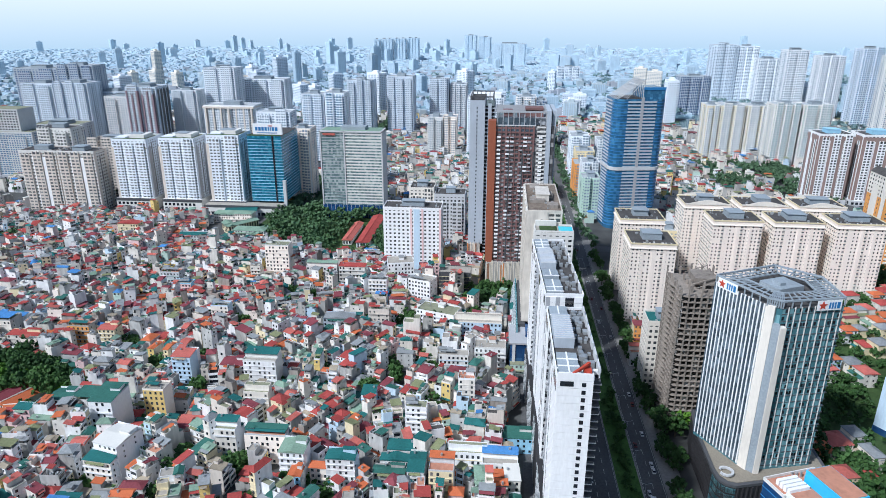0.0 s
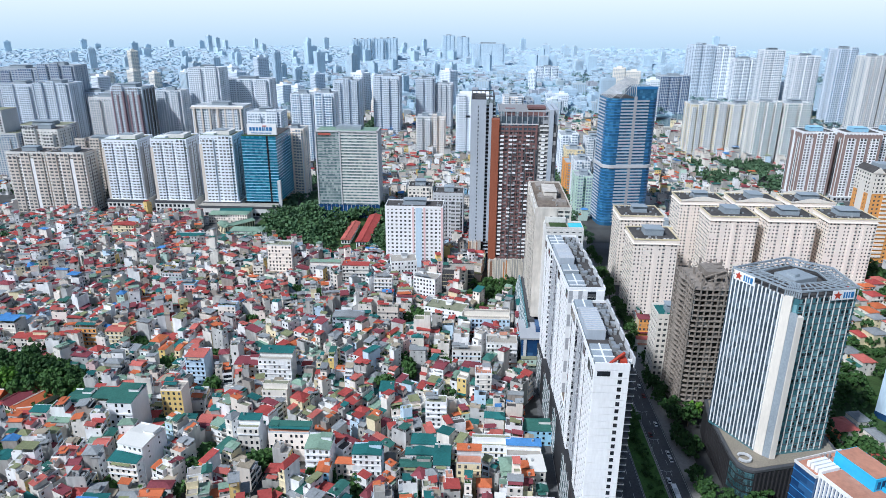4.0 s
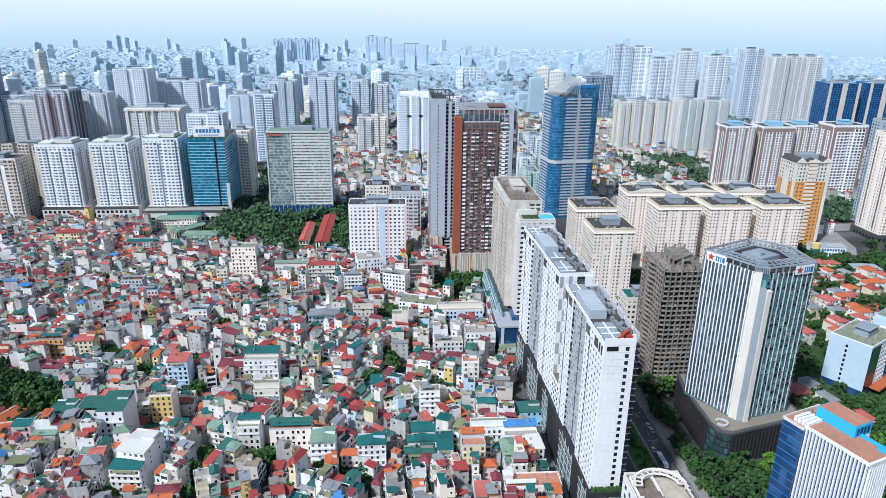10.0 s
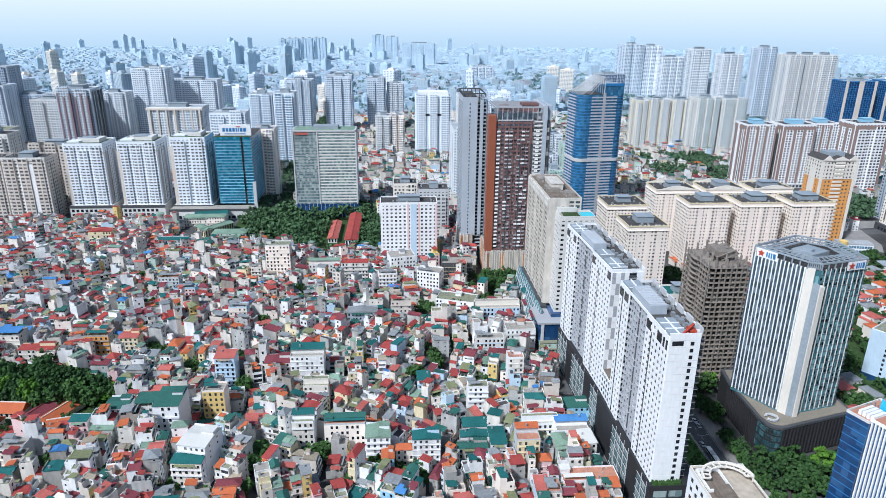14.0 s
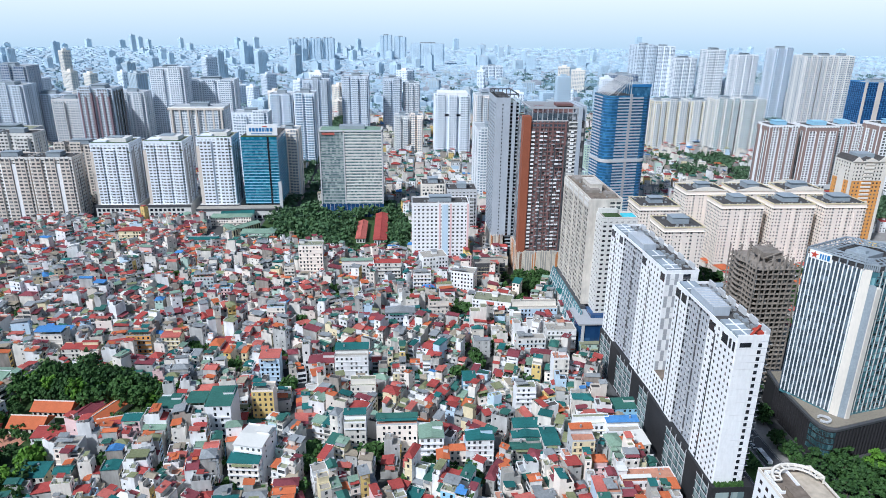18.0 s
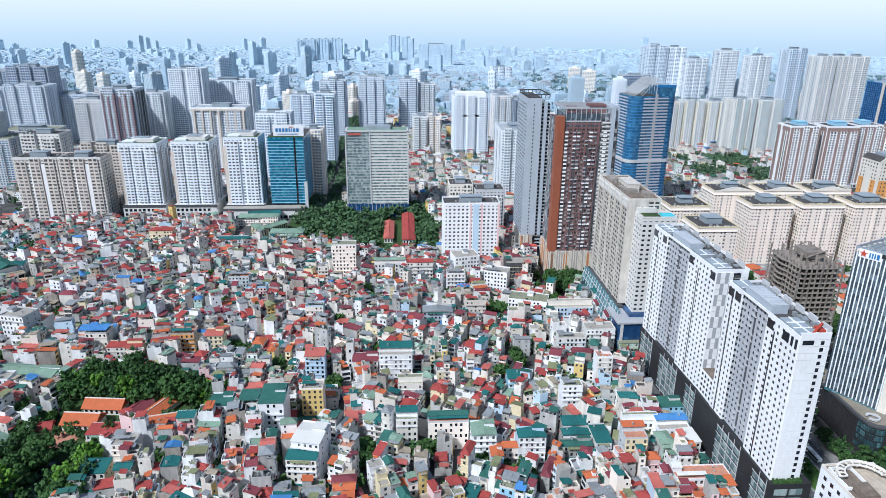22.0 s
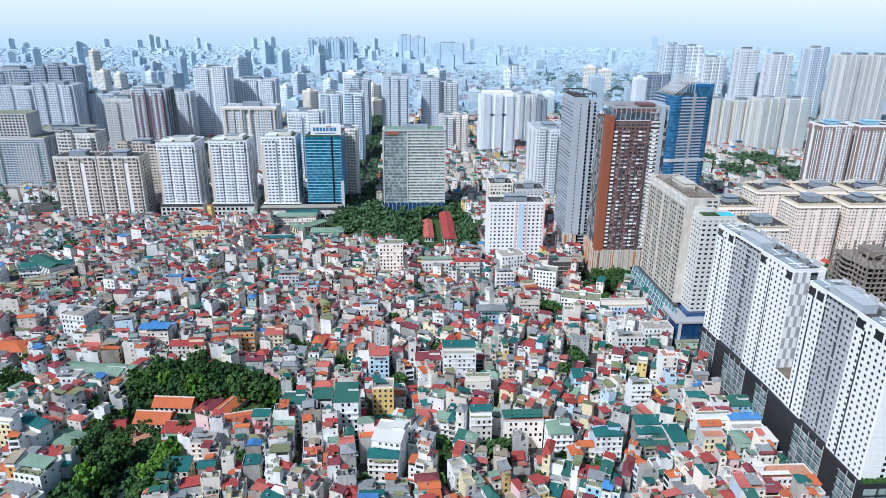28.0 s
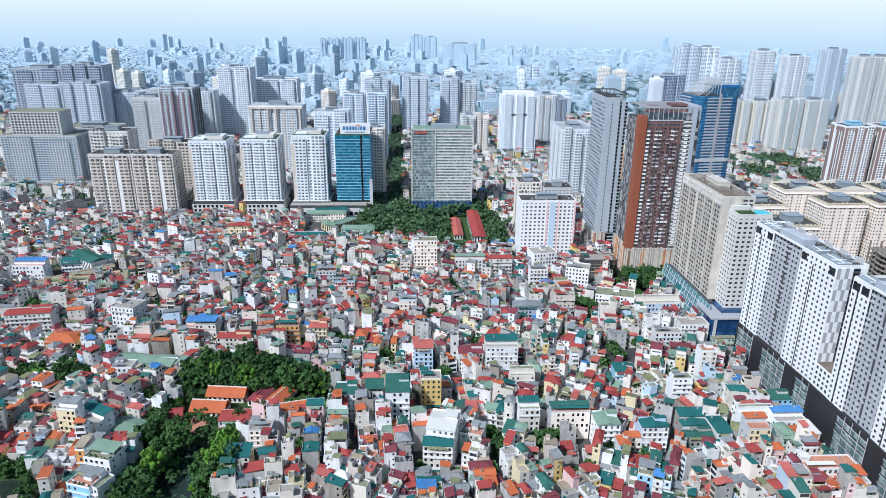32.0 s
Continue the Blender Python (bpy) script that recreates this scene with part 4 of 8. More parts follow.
# bank tower: five-sided glass shaft on a dark stone podium
ML, MF, MG, MR, MBR, MBL = (102.0, 297.0), (116.0, 271.5), (121.5, 268.5), (149.5, 275.0), (150.0, 299.0), (134.0, 313.0)
t = thing("office_tower", "five-sided office tower with white fins on a dark podium", "tower", 0, 0, 0)
g = Geo()
g.prism([ML, MF, MG, MR, MBR, MBL], 20, 104)
part("glazing", g, GLASSTEAL, t)
g = Geo()
g.prism([(102.6, 297.2), (116.2, 272.4), (115.4, 272.0), (101.6, 297.0)][::-1], 22, 104)
part("dark_glazing", g, GLASSFIN, t)
for i in range(14):
    g = Geo()
    a = Vector(ML) + (Vector(MF) - Vector(ML)) * ((i + 0.5) / 14)
    b = Vector(ML) + (Vector(MF) - Vector(ML)) * ((i + 0.5) / 14 + 0.001)
    fins(g, a, b, 1, 0.62, 0.55, 22, 104.5)
    part("fin", g, WHITE, t)
for i in range(9):
    g = Geo()
    a = Vector(MG) + (Vector(MR) - Vector(MG)) * ((i + 0.9) / 9.4)
    b = Vector(MG) + (Vector(MR) - Vector(MG)) * ((i + 0.9) / 9.4 + 0.001)
    fins(g, a, b, 1, 0.4, 0.35, 22, 104.5)
    part("fin", g, OFFWHITE, t)
for i in range(24):
    z = 23 + i * 3.4
    g = Geo()
    g.prism([(121.4, 268.3), (149.7, 274.7), (149.5, 275.3), (121.3, 268.9)], z, z + 0.28)
    g.prism([(149.6, 274.9), (150.3, 274.9), (150.3, 299), (149.6, 299)], z, z + 0.28)
    part("storey_band", g, DARKGREY, t)
rng = random.Random(21)
g = Geo()
for i in range(24):
    for k in range(22):
        if rng.random() < 0.33:
            f = (k + 0.5) / 22
            x, y = MG[0] + (MR[0] - MG[0]) * f, MG[1] + (MR[1] - MG[1]) * f
            g.at(x, y, 0, 13.06).box(-0.5, 0.5, -0.12, 0.1, 23.8 + i * 3.4, 25.4 + i * 3.4)
part("open_casements", g, GLASSDARK, t, kind="stuff")
g = Geo()
g.prism([(115.6, 271.9), (118.2, 268.4), (120.0, 270.5), (117.5, 273.8)], 20, 104.6)
part("corner_pier", g, PALECREAM, t, "cream stone corner pier")
g = Geo()
g.prism([(120.6, 268.2), (121.0, 265.8), (123.6, 266.3), (123.2, 269.0)], 20, 96)
part("corner_pier", g, PALECREAM, t)
g = Geo()
g.prism([(118.3, 268.8), (120.8, 266.4), (121.2, 269.5), (119.8, 270.4)], 20, 97)
part("corner_recess", g, PLANT, t)
g = Geo()
roofpoly = [ML, MF, MG, MR, MBR, MBL]
g.prism(roofpoly, 103.6, 104.2)
part("roof", g, DECK, t)
g = Geo()
cx, cy = 129, 290
for (ax, ay), (bx_, by_) in zip(roofpoly, roofpoly[1:] + roofpoly[:1]):
    g.beam((ax, ay, 107.5), (bx_, by_, 107.5), 0.4)
    for k in range(7):
        f = k / 7
        px, py = ax + (bx_ - ax) * f, ay + (by_ - ay) * f
        g.beam((px, py, 104), (px, py, 107.5), 0.25)
        g.beam((px, py, 107.3), (px + (cx - px) * 0.45, py + (cy - py) * 0.45, 107.3), 0.22)
    g.beam((ax + (cx - ax) * 0.45, ay + (cy - ay) * 0.45, 107.3), (bx_ + (cx - bx_) * 0.45, by_ + (cy - by_) * 0.45, 107.3), 0.3)
    g.beam((ax + (cx - ax) * 0.2, ay + (cy - ay) * 0.2, 107.3), (bx_ + (cx - bx_) * 0.2, by_ + (cy - by_) * 0.2, 107.3), 0.25)
part("roof_pergola", g, PLANT, t, "grey steel roof pergola")
g = Geo()
g.at(129, 291, 0, 25).box(-7, 7, -6, 6, 104, 107)
g.box(-4, -1, -3, 2, 107, 108.5)
part("plant_room", g, PLANT, t)
pod = [(107, 318), (104.3, 304), (103.4, 268), (104.3, 262), (107, 258.5), (111, 257.3), (157, 269.5), (158, 318)]
g = Geo()
g.prism(pod, 0, 20)
part("podium", g, STONE, t)
g = Geo()
g.prism([(x + (x - 130) * 0.015, y + (y - 290) * 0.015) for x, y in pod], 19.2, 20.6)
part("podium_cornice", g, DARKGREY, t)
g = Geo()
g.prism([(130 + (x - 130) * 0.95, 290 + (y - 290) * 0.95) for x, y in pod], 20.6, 20.9)
part("podium_roof", g, mat("tan_terrace", (0.27, 0.24, 0.19), var=0.25), t)
for a, b, n in ((pod[1], pod[2], 18), (pod[5], pod[6], 20)):
    g = Geo()
    fins(g, a, b, n, 0.7, 0.5, 1, 18.6)
    part("pilaster_grid", g, PILASTER, t, kind="stuff")
g = Geo()
for a, b in zip(pod[2:5], pod[3:6]):
    for k in range(4):
        g.prism([a, b, (b[0] + 0.3, b[1] + 0.5), (a[0] + 0.3, a[1] + 0.5)], 4 + k * 3.8, 7 + k * 3.8)
part("podium_glazing", g, GLASSTEAL, t)
def star(r0, r1, n=5):
    return [((r0 if i % 2 == 0 else r1) * math.sin(math.pi * i / n), (r0 if i % 2 == 0 else r1) * math.cos(math.pi * i / n)) for i in range(2 * n)]
def sign(parent, x, y, z, rot, s):
    g = Geo()
    g.at(x, y, z, rot).box(-4.2 * s, 4.2 * s, -0.25, 0, 0, 3.4 * s)
    panel = part("sign_panel", g, WHITE, parent)
    q = Geo()
    q.at(x, y, z, rot)
    pts = star(1.6 * s, 0.7 * s)
    q.add([(-2.3 * s + a, -0.4, 1.7 * s + b) for a, b in pts] + [(-2.3 * s + a, -0.26, 1.7 * s + b) for a, b in pts],
          [tuple(range(10))] + [(i, (i + 1) % 10, 10 + (i + 1) % 10, 10 + i) for i in range(10)])
    part("sign_star", q, REDPAINT, panel)
    q = Geo()
    q.at(x, y, z, rot)
    for a, b in ((-0.2, 0.35), (0.75, 1.3), (1.7, 2.2), (2.6, 3.6)):
        q.box(a * s, b * s, -0.4, -0.26, 0.6 * s, 2.7 * s)
    part("sign_bars", q, BLUEPAINT, panel)
sign(t, 105.2, 290.2, 102.6, -61.2, 1.35)
sign(t, 142.0, 272.4, 102.6, 13, 1.35)
g = Geo()
for i in range(12):
    a0, a1 = radians(200 + i * 25), radians(200 + i * 25 + 25)
    for r in (3.0,):
        g.beam((108.5 + r * math.cos(a0), 264.8 + r * math.sin(a0), 22.2), (108.5 + r * math.cos(a1), 264.8 + r * math.sin(a1), 22.2), 0.5)
part("sign_ring", g, LIGHTGREY, t)

# unfinished concrete frame
t = thing("concrete_frame", "bare grey unfinished concrete tower frame, stained", "unfinished tower", 98, 334, 0)
def slab_poly(o):
    pts = [(27 + o, -o), (27 + o, 34 + o), (-o, 34 + o)]
    pts += [(-o, 26), (-o - 1.6, 22), (-o - 1.6, 17), (-o, 13)]
    return pts + [(4 + 4.5 * math.cos(radians(a)) - o * 0.5, 4.5 + 4.5 * math.sin(radians(a)) - o) for a in (190, 210, 230, 250, 270)]
FRAMED = mat("stained_raw_concrete", (0.30, 0.262, 0.225), var=0.45, fine=0.5, coarse=0.1, streak=1, bump=0.3, jitter=0.4)
rng = random.Random(8)
for i in range(25):
    g = Geo()
    g.prism(slab_poly(0.5), 3 + i * 3.2, 3.4 + i * 3.2)
    slab = part("floor_slab", g, FRAMED, t)
    if i < 24:
        g = Geo()
        for k in range(9):
            if rng.random() < 0.35:
                g.box(-0.1, 0.1, 0.6 + k * 3.6, 3.9 + k * 3.6, 3.4 + i * 3.2, 4.2 + i * 3.2)
            if rng.random() < 0.35 and k < 7:
                g.box(4.2 + k * 3.3, 7.2 + k * 3.3, -0.1, 0.1, 3.4 + i * 3.2, 4.2 + i * 3.2)
        part("upstand", g, FRAMED, slab, kind="stuff")
g = Geo()
for k in range(10):
    g.box(-0.35, 0.35, 0.2 + k * 3.7, 1.0 + k * 3.7, 0, 84 + rng.uniform(-3, 3))
for k in range(8):
    g.box(3.6 + k * 3.3, 4.4 + k * 3.3, -0.35, 0.35, 0, 84 + rng.uniform(-3, 3))
for x in (7, 13, 19, 25.5):
    for y in (6, 12, 18, 24, 33):
        g.box(x - 0.5, x + 0.5, y - 0.5, y + 0.5, 0, 84 + rng.uniform(-1, 3))
part("column_grid", g, FRAMED, t, kind="stuff")
# dark grey core whose colour stands in for shade inside the open floors
part("inner_shade_core", box_geo(4.6, 23, 4.6, 31, 0, 80), DARKGREY, t)
g = Geo()
for i in range(24):
    for k in range(9):
        if rng.random() < 0.28:
            g.box(1.2, 1.5, 0.8 + k * 3.7, 3.6 + k * 3.7, 3.4 + i * 3.2, 6.2 + i * 3.2)
        if rng.random() < 0.28 and k < 7:
            g.box(4.4 + k * 3.3, 6.8 + k * 3.3, 1.0, 1.3, 3.4 + i * 3.2, 6.2 + i * 3.2)
part("block_wall", g, CEMENT, t, kind="stuff")
g = Geo()
for a in (0, 6, 12, 18, 24):
    g.beam((8, a + 3, 84), (20, a + 3, 88.5), 0.2)
    g.beam((20, a + 3, 80), (20, a + 3, 88.5), 0.2)
g.box(9, 21, 10, 24, 83, 87)
part("roof_frame", g, FRAMED, t)
tower("cream office block with a teal roof beside the concrete frame", 92, 372, 20, 16, 46, 12, 6, 5, PALECREAM, GLASS, name="office_block", band=0.5, pier=0.45, deck=R_TEAL, category="building", strips=False)

# cream apartment blocks
def cream_block(x, y, w, d, h, curved, label):
    rng = random.Random(int(x + y))
    t = thing("apartment_block", label, "building", x, y, 0, 0, "cream blocks")
    part("wall", box_geo(0, w, 0, d, 0, h), CREAM, t)
    small, loggia, ledge = Geo(), Geo(), Geo()
    floors, st = 19, (h - 5) / 19
    for face, length in (("s", w), ("w", d), ("e", d)):
        m = int(length / 2.95)
        for k in range(m):
            c = (k + 0.5) * length / m
            open_bay = k % 5 in ((2,) if face == "s" else (1, 3))
            for i in range(floors):
                z = 2.2 + i * st
                hw, hh, gg = (0.85, 1.6, loggia) if open_bay else (0.5, 1.25, small)
                if not open_bay and rng.random() < 0.06:
                    continue
                z0 = z + (0.3 if open_bay else 0.75)
                if face == "s":
                    gg.box(c - hw, c + hw, -0.05, 0.05, z0, z0 + hh)
                    if open_bay:
                        ledge.box(c - hw - 0.15, c + hw + 0.15, -0.55, -0.02, z - 0.1, z + 0.7)
                elif face == "w":
                    gg.box(-0.05, 0.05, c - hw, c + hw, z0, z0 + hh)
                    if open_bay:
                        ledge.box(-0.55, -0.02, c - hw - 0.15, c + hw + 0.15, z - 0.1, z + 0.7)
                else:
                    gg.box(w - 0.05, w + 0.05, c - hw, c + hw, z0, z0 + hh)
    part("window_grid", small, GLASSDARK, t, kind="stuff")
    part("loggia_grid", loggia, GLASS, t, kind="stuff")
    part("balcony_front_grid", ledge, PALECREAM, t, kind="stuff")
    for i in range(1, 4):
        part("wall_fold", box_geo(w * i / 4 - 1.1, w * i / 4 + 1.1, -0.35, -0.02, 0, h - 3.6), CREAM, t)
    roof_kit(t, w, d, h, rng, PALEYELLOW, DECK, PLANT, parapet=0.9)
    g = Geo()
    for k in range(14):
        px, py = rng.uniform(1, w - 2), rng.choice((1.0, d - 2.0))
        g.box(px, px + 0.8, py, py + 0.8, h + 0.2, h + 1.1)
    part("roof_vents", g, OFFWHITE, t, kind="stuff")
    part("cornice", box_geo(-0.9, w + 0.9, -0.9, d + 0.9, h - 3.6, h - 3.1), PALECREAM, t)
    if curved:
        g = Geo()
        for side in (-0.6, d + 0.1):
            n = 12
            top = [(w * i / n, h + 1.2 + 3.2 * math.sin(math.pi * i / n) ** 2 * (1 if 1 < i < n - 1 else 0.4)) for i in range(n + 1)]
            v = [(x_, side, h) for x_, _ in top] + [(x_, side, z_) for x_, z_ in top] + [(x_, side + 0.5, h) for x_, _ in top] + [(x_, side + 0.5, z_) for x_, z_ in top]
            k = n + 1
            f = []
            for i in range(n):
                f += [(i, i + 1, k + i + 1, k + i), (2 * k + i + 1, 2 * k + i, 3 * k + i, 3 * k + i + 1), (k + i, k + i + 1, 3 * k + i + 1, 3 * k + i)]
            g.add(v, f)
        part("curved_parapet", g, PALECREAM, t)
    return t
cream_block(97, 470, 33, 32, 63, False, "cream apartment block with a dark flat roof")
cream_block(99, 532, 36, 32, 63, False, "cream apartment block with a low annex behind")
for x in (174, 222, 271):
    cream_block(x, 532, 39, 30, 64, False, "cream apartment block with a flat dark roof")
for x in (164, 213, 262):
    cream_block(x, 585, 40, 30, 63, True, "cream apartment block with a curved white parapet")

# orange and white block
t = tower("orange and white apartment tower with a pale gabled top", 340, 604, 36, 26, 87, 22, 9, 7, ORANGE, GLASS, band=0.55, pier=0.55, corner=2.0, bandmat=ORANGE, roof=False, strips=False)
for i in range(22):
    part("white_bay", box_geo(13, 23, -1.4, -0.2, 6 + i * 3.9, 7.9 + i * 3.9), PALECREAM, t)
top = part("white_top", box_geo(-0.6, 36.6, -0.6, 26.6, 68, 87.5), PALECREAM, t)
win = box_geo(-0.65, 0.65, -0.7, -0.55, -0.85, 0.85).mesh("window", [GLASSDARK])
for i in range(5):
    for k in range(10):
        ob = part("window", win, None, top)
        ob.location = (2.2 + k * 3.6, 0, 70 + i * 3.7)
    for k in range(6):
        part("window", box_geo(-0.72, -0.55, 2 + k * 4.2, 3.3 + k * 4.2, 69.2 + i * 3.7, 70.9 + i * 3.7), GLASSDARK, top)
part("white_side", box_geo(-0.8, -0.3, 8, 18, 4, 78), PALECREAM, t)
g = Geo()
g.gable(-1, 10, -1, 27, 87.5, 5)
g.gable(26, 37, -1, 27, 87.5, 5)
g.gable(9, 27, -1.6, 27, 87.5, 4)
part("roof", g, DECK, t)
part("roof_plant", box_geo(9, 27, 8, 22, 88, 94), PLANT, t)
g = Geo()
g.gable(-1.3, 10.3, -1.5, -1.05, 87.4, 5.4)
g.gable(8.6, 27.4, -2.1, -1.65, 87.4, 4.4)
g.gable(25.7, 37.3, -1.5, -1.05, 87.4, 5.4)
part("gable_front", g, PALECREAM, t)
part("white_corner", box_geo(-0.9, 2.0, -0.9, 0.1, 4, 87.4), PALECREAM, t)
part("white_corner", box_geo(34, 36.9, -0.9, 0.1, 4, 87.4), PALECREAM, t)

# brown and white towers behind the cream blocks
for x, y, w in ((384, 838, 40), (434, 836, 44), (482, 846, 36), (492, 776, 44)):
    t = tower("white and brown apartment tower with sky-blue roof rooms", x, y, w, 34, 86 if y > 800 else 97, 24, 10, 8, WHITE, GLASS, band=0.42, pier=0.4, bandmat=WHITE, plant=SKYBLUE, pod=6, podmat=LIGHTGREY)
    top = 84 if y > 800 else 95
    for a, b in ((-0.6, 3.0), (w * 0.32, w * 0.40), (w * 0.62, w * 0.70), (w - 3.0, w + 0.6)):
        part("brown_bay", box_geo(a, b, -0.95, 0.1, 6, top), TAN, t)
    for a in (2, 14, 26):
        part("brown_bay", box_geo(-0.95, 0.1, a, a + 4, 6, top), TAN, t)
    part("brown_top", box_geo(-0.5, w + 0.5, -0.62, 34.5, top - 5, top), TAN, t)
t = tower("tall cream tower with stepped white crown on a dark podium", 450, 612, 46, 36, 112, 30, 12, 9, CREAM, GLASS, band=0.6, pier=0.6, pod=8, podmat=DARKGREY)
part("crown", box_geo(8, 38, 6, 30, 112, 120), WHITE, t)
tower("grey stone apartment tower", 478, 660, 40, 34, 118, 32, 10, 8, BLUEGREY, GLASSDARK, near=False)

# low buildings by the plaza
t = thing("low_building", "low white building with a yellow and teal drum entrance", "building", 352, 571, 0, -12)
part("wall", box_geo(0, 32, 0, 14, 0, 10), WHITE, t)
for k in range(2):
    for i in range(9):
        part("window", box_geo(9 + i * 2.5, 10.8 + i * 2.5, -0.08, 0.05, 1.6 + k * 4.4, 4.0 + k * 4.4), GLASSBLUE, t)
part("roof", box_geo(-0.4, 32.4, -0.4, 14.4, 10, 10.5), FARDECK, t)
g = Geo()
g.tube(4, 2, 0, 8, 4.4, 4.4, 16)
part("teal_drum", g, R_TEAL, t)
g = Geo()
g.tube(4, 2, 8, 13, 4.0, 4.0, 16)
part("yellow_drum", g, YELLOW, t)
t = thing("hall", "low hall with a slate-blue hipped roof among trees", "hall", 365, 523, 0, -10)
part("wall", box_geo(0, 24, 0, 13, 0, 4.6), WHITE, t)
g = Geo()
g.hip(-1, 25, -1, 14, 4.6, 3.4)
part("roof", g, PLANT, t)

# light blue office slabs, courtyard
t = tower("light-blue office slab with a dark glass front", 227.5, 318.5, 36, 24, 34, 10, 14, 5, WHITE, GLASSNAVY, name="office_block", band=0.25, pier=0.4, rot=32, deck=MOSSDECK, category="building", strips=False)
part("blue_wall", box_geo(-0.6, 0.2, -0.4, 24.4, 3, 34.8), PALEBLUE, t, "pale blue painted end wall")
for i in range(8):
    part("stair_window", box_geo(-0.72, -0.55, 13.0, 14.3, 6 + i * 3.3, 7.8 + i * 3.3), GLASSDARK, t)
part("blue_base", box_geo(-0.8, 36.5, -0.7, 24.6, 0, 4), GLASSNAVY, t)
part("dark_front", box_geo(-0.3, 12, -0.7, 0.1, 4, 33.5), GLASSDARK, t)
part("blue_front", box_geo(28, 36.4, -0.7, 0.1, 4, 34), GLASSNAVY, t)
part("canopy", box_geo(8, 34, -7, -0.8, 4.2, 5.2), R_ORANGE, t, "orange entrance canopy")
t = tower("light-blue office slab beside a sports court", 274, 345, 34, 22, 34, 10, 12, 4, PALEBLUE, GLASSDARK, name="office_block", band=0.4, pier=0.3, rot=32, deck=MOSSDECK, strips=False, category="building")
part("blue_wall", box_geo(-0.6, 0.2, -0.4, 22.4, 3, 34.8), PALEBLUE, t)

# blue office with terracotta roof, close to the road
t = thing("office_block", "blue glass office with white fins and terracotta roof deck", "building", 98.3, 188.4, 0, -69.6)
part("glazing", box_geo(0, 25, 0, 13.1, 0, 72), GLASSNAVY, t)
part("glass_wing", box_geo(-9.4, 0, -1.6, 19, 0, 71), GLASSNAVY, t, "dark blue curtain-glass wing")
part("rear_wall", box_geo(0, 12.5, 13.1, 19, 0, 72), WHITE, t)
for i in range(18):
    part("fin", box_geo(0.2 + i * 1.42, 0.75 + i * 1.42, -0.8, 0.05, 0, 72.6), WHITE, t)
for i in range(9):
    part("fin", box_geo(24.9, 25.8, 0.3 + i * 1.42, 0.85 + i * 1.42, 0, 72.6), WHITE, t)
for i in range(19):
    part("storey_band", box_geo(-9.55, -0.1, -1.75, 19.2, 2 + i * 3.7, 2.3 + i * 3.7), BLUEPAINT, t)
part("top_beam", box_geo(-0.1, 25.9, -0.9, -0.1, 72.0, 73.1), WHITE, t)
part("top_beam", box_geo(25.0, 25.9, 0.0, 13.2, 72.0, 73.1), WHITE, t)
part("roof", box_geo(0.1, 24.9, 0.1, 13.0, 71.8, 72.4), TERRACOTTA, t, "terracotta tiled roof deck")
part("wing_roof", box_geo(-9.1, -0.2, -1.3, 18.7, 70.9, 71.4), TERRACOTTA, t)
g = Geo()
g.box(12.6, 25.2, 12.9, 13.4, 72.2, 73.8)
g.box(20.5, 25.2, 11.0, 12.9, 72.2, 74.2)
part("parapet", g, CYANPAINT, t)
g = Geo()
g.ring(-9.6, 0.0, -1.8, 19.2, 71, 72.2, 0.35)
part("wing_parapet", g, OFFWHITE, t)
stair = part("stair_house", box_geo(-3.8, 12.4, 9.6, 19.2, 72.4, 77.2), CYANPAINT, t)
for i in range(4):
    part("window", box_geo(12.36, 12.5, 10.6 + i * 2.0, 11.9 + i * 2.0, 73.2, 76.2), GLASSNAVY, stair)
part("stair_roof", box_geo(-3.4, 12.0, 10.0, 18.8, 77.2, 77.45), TERRACOTTA, t)
for i in range(4):
    part("cooling_unit", box_geo(-6.4 + i * 1.7, -5.2 + i * 1.7, 0.6, 8.6, 71.4, 73.4), WHITE, t)
g = Geo()
for i in range(8):
    g.box(-9.0 + i * 0.9, -8.5 + i * 0.9, 9 + (i * 37) % 9, 9.6 + (i * 37) % 9, 71.4, 72.6 + (i % 3) * 0.5)
part("roof_pipes", g, STEEL, t, kind="stuff")
t = thing("white_office", "white building with a curved rooftop frame", "building", 28.5, 150, 0)
part("wall", box_geo(0, 22, 0, 42, 0, 50), WHITE, t)
win = box_geo(-0.06, 0.04, 0, 1.8, 0, 1.7).mesh("window", [GLASSDARK])
for i in range(11):
    for k in range(9):
        ob = part("window", win, None, t)
        ob.location = (0, 3 + k * 4.3, 6 + i * 4)
win = box_geo(0, 2.0, 42.0, 42.1, 0, 1.7).mesh("window", [GLASSDARK])
for i in range(11):
    for k in range(5):
        ob = part("window", win, None, t)
        ob.location = (1.6 + k * 4.1, 0, 6 + i * 4)
part("roof", box_geo(0.4, 21.6, 0.4, 41.6, 49.9, 50.3), BROWNDECK, t)
g = Geo()
g.ring(0, 22, 0, 42, 50, 51.2, 0.4)
for i in range(10):
    a0, a1 = radians(i * 18), radians(i * 18 + 18)
    g.beam((11 + 10 * math.cos(a0), 32 + 9 * math.sin(a0), 53), (11 + 10 * math.cos(a1), 32 + 9 * math.sin(a1), 53), 0.45)
    g.beam((11 + 10 * math.cos(a0), 32 + 9 * math.sin(a0), 50), (11 + 10 * math.cos(a0), 32 + 9 * math.sin(a0), 53), 0.25)
part("roof_frame", g, PALECREAM, t, "curved cream roof pergola")
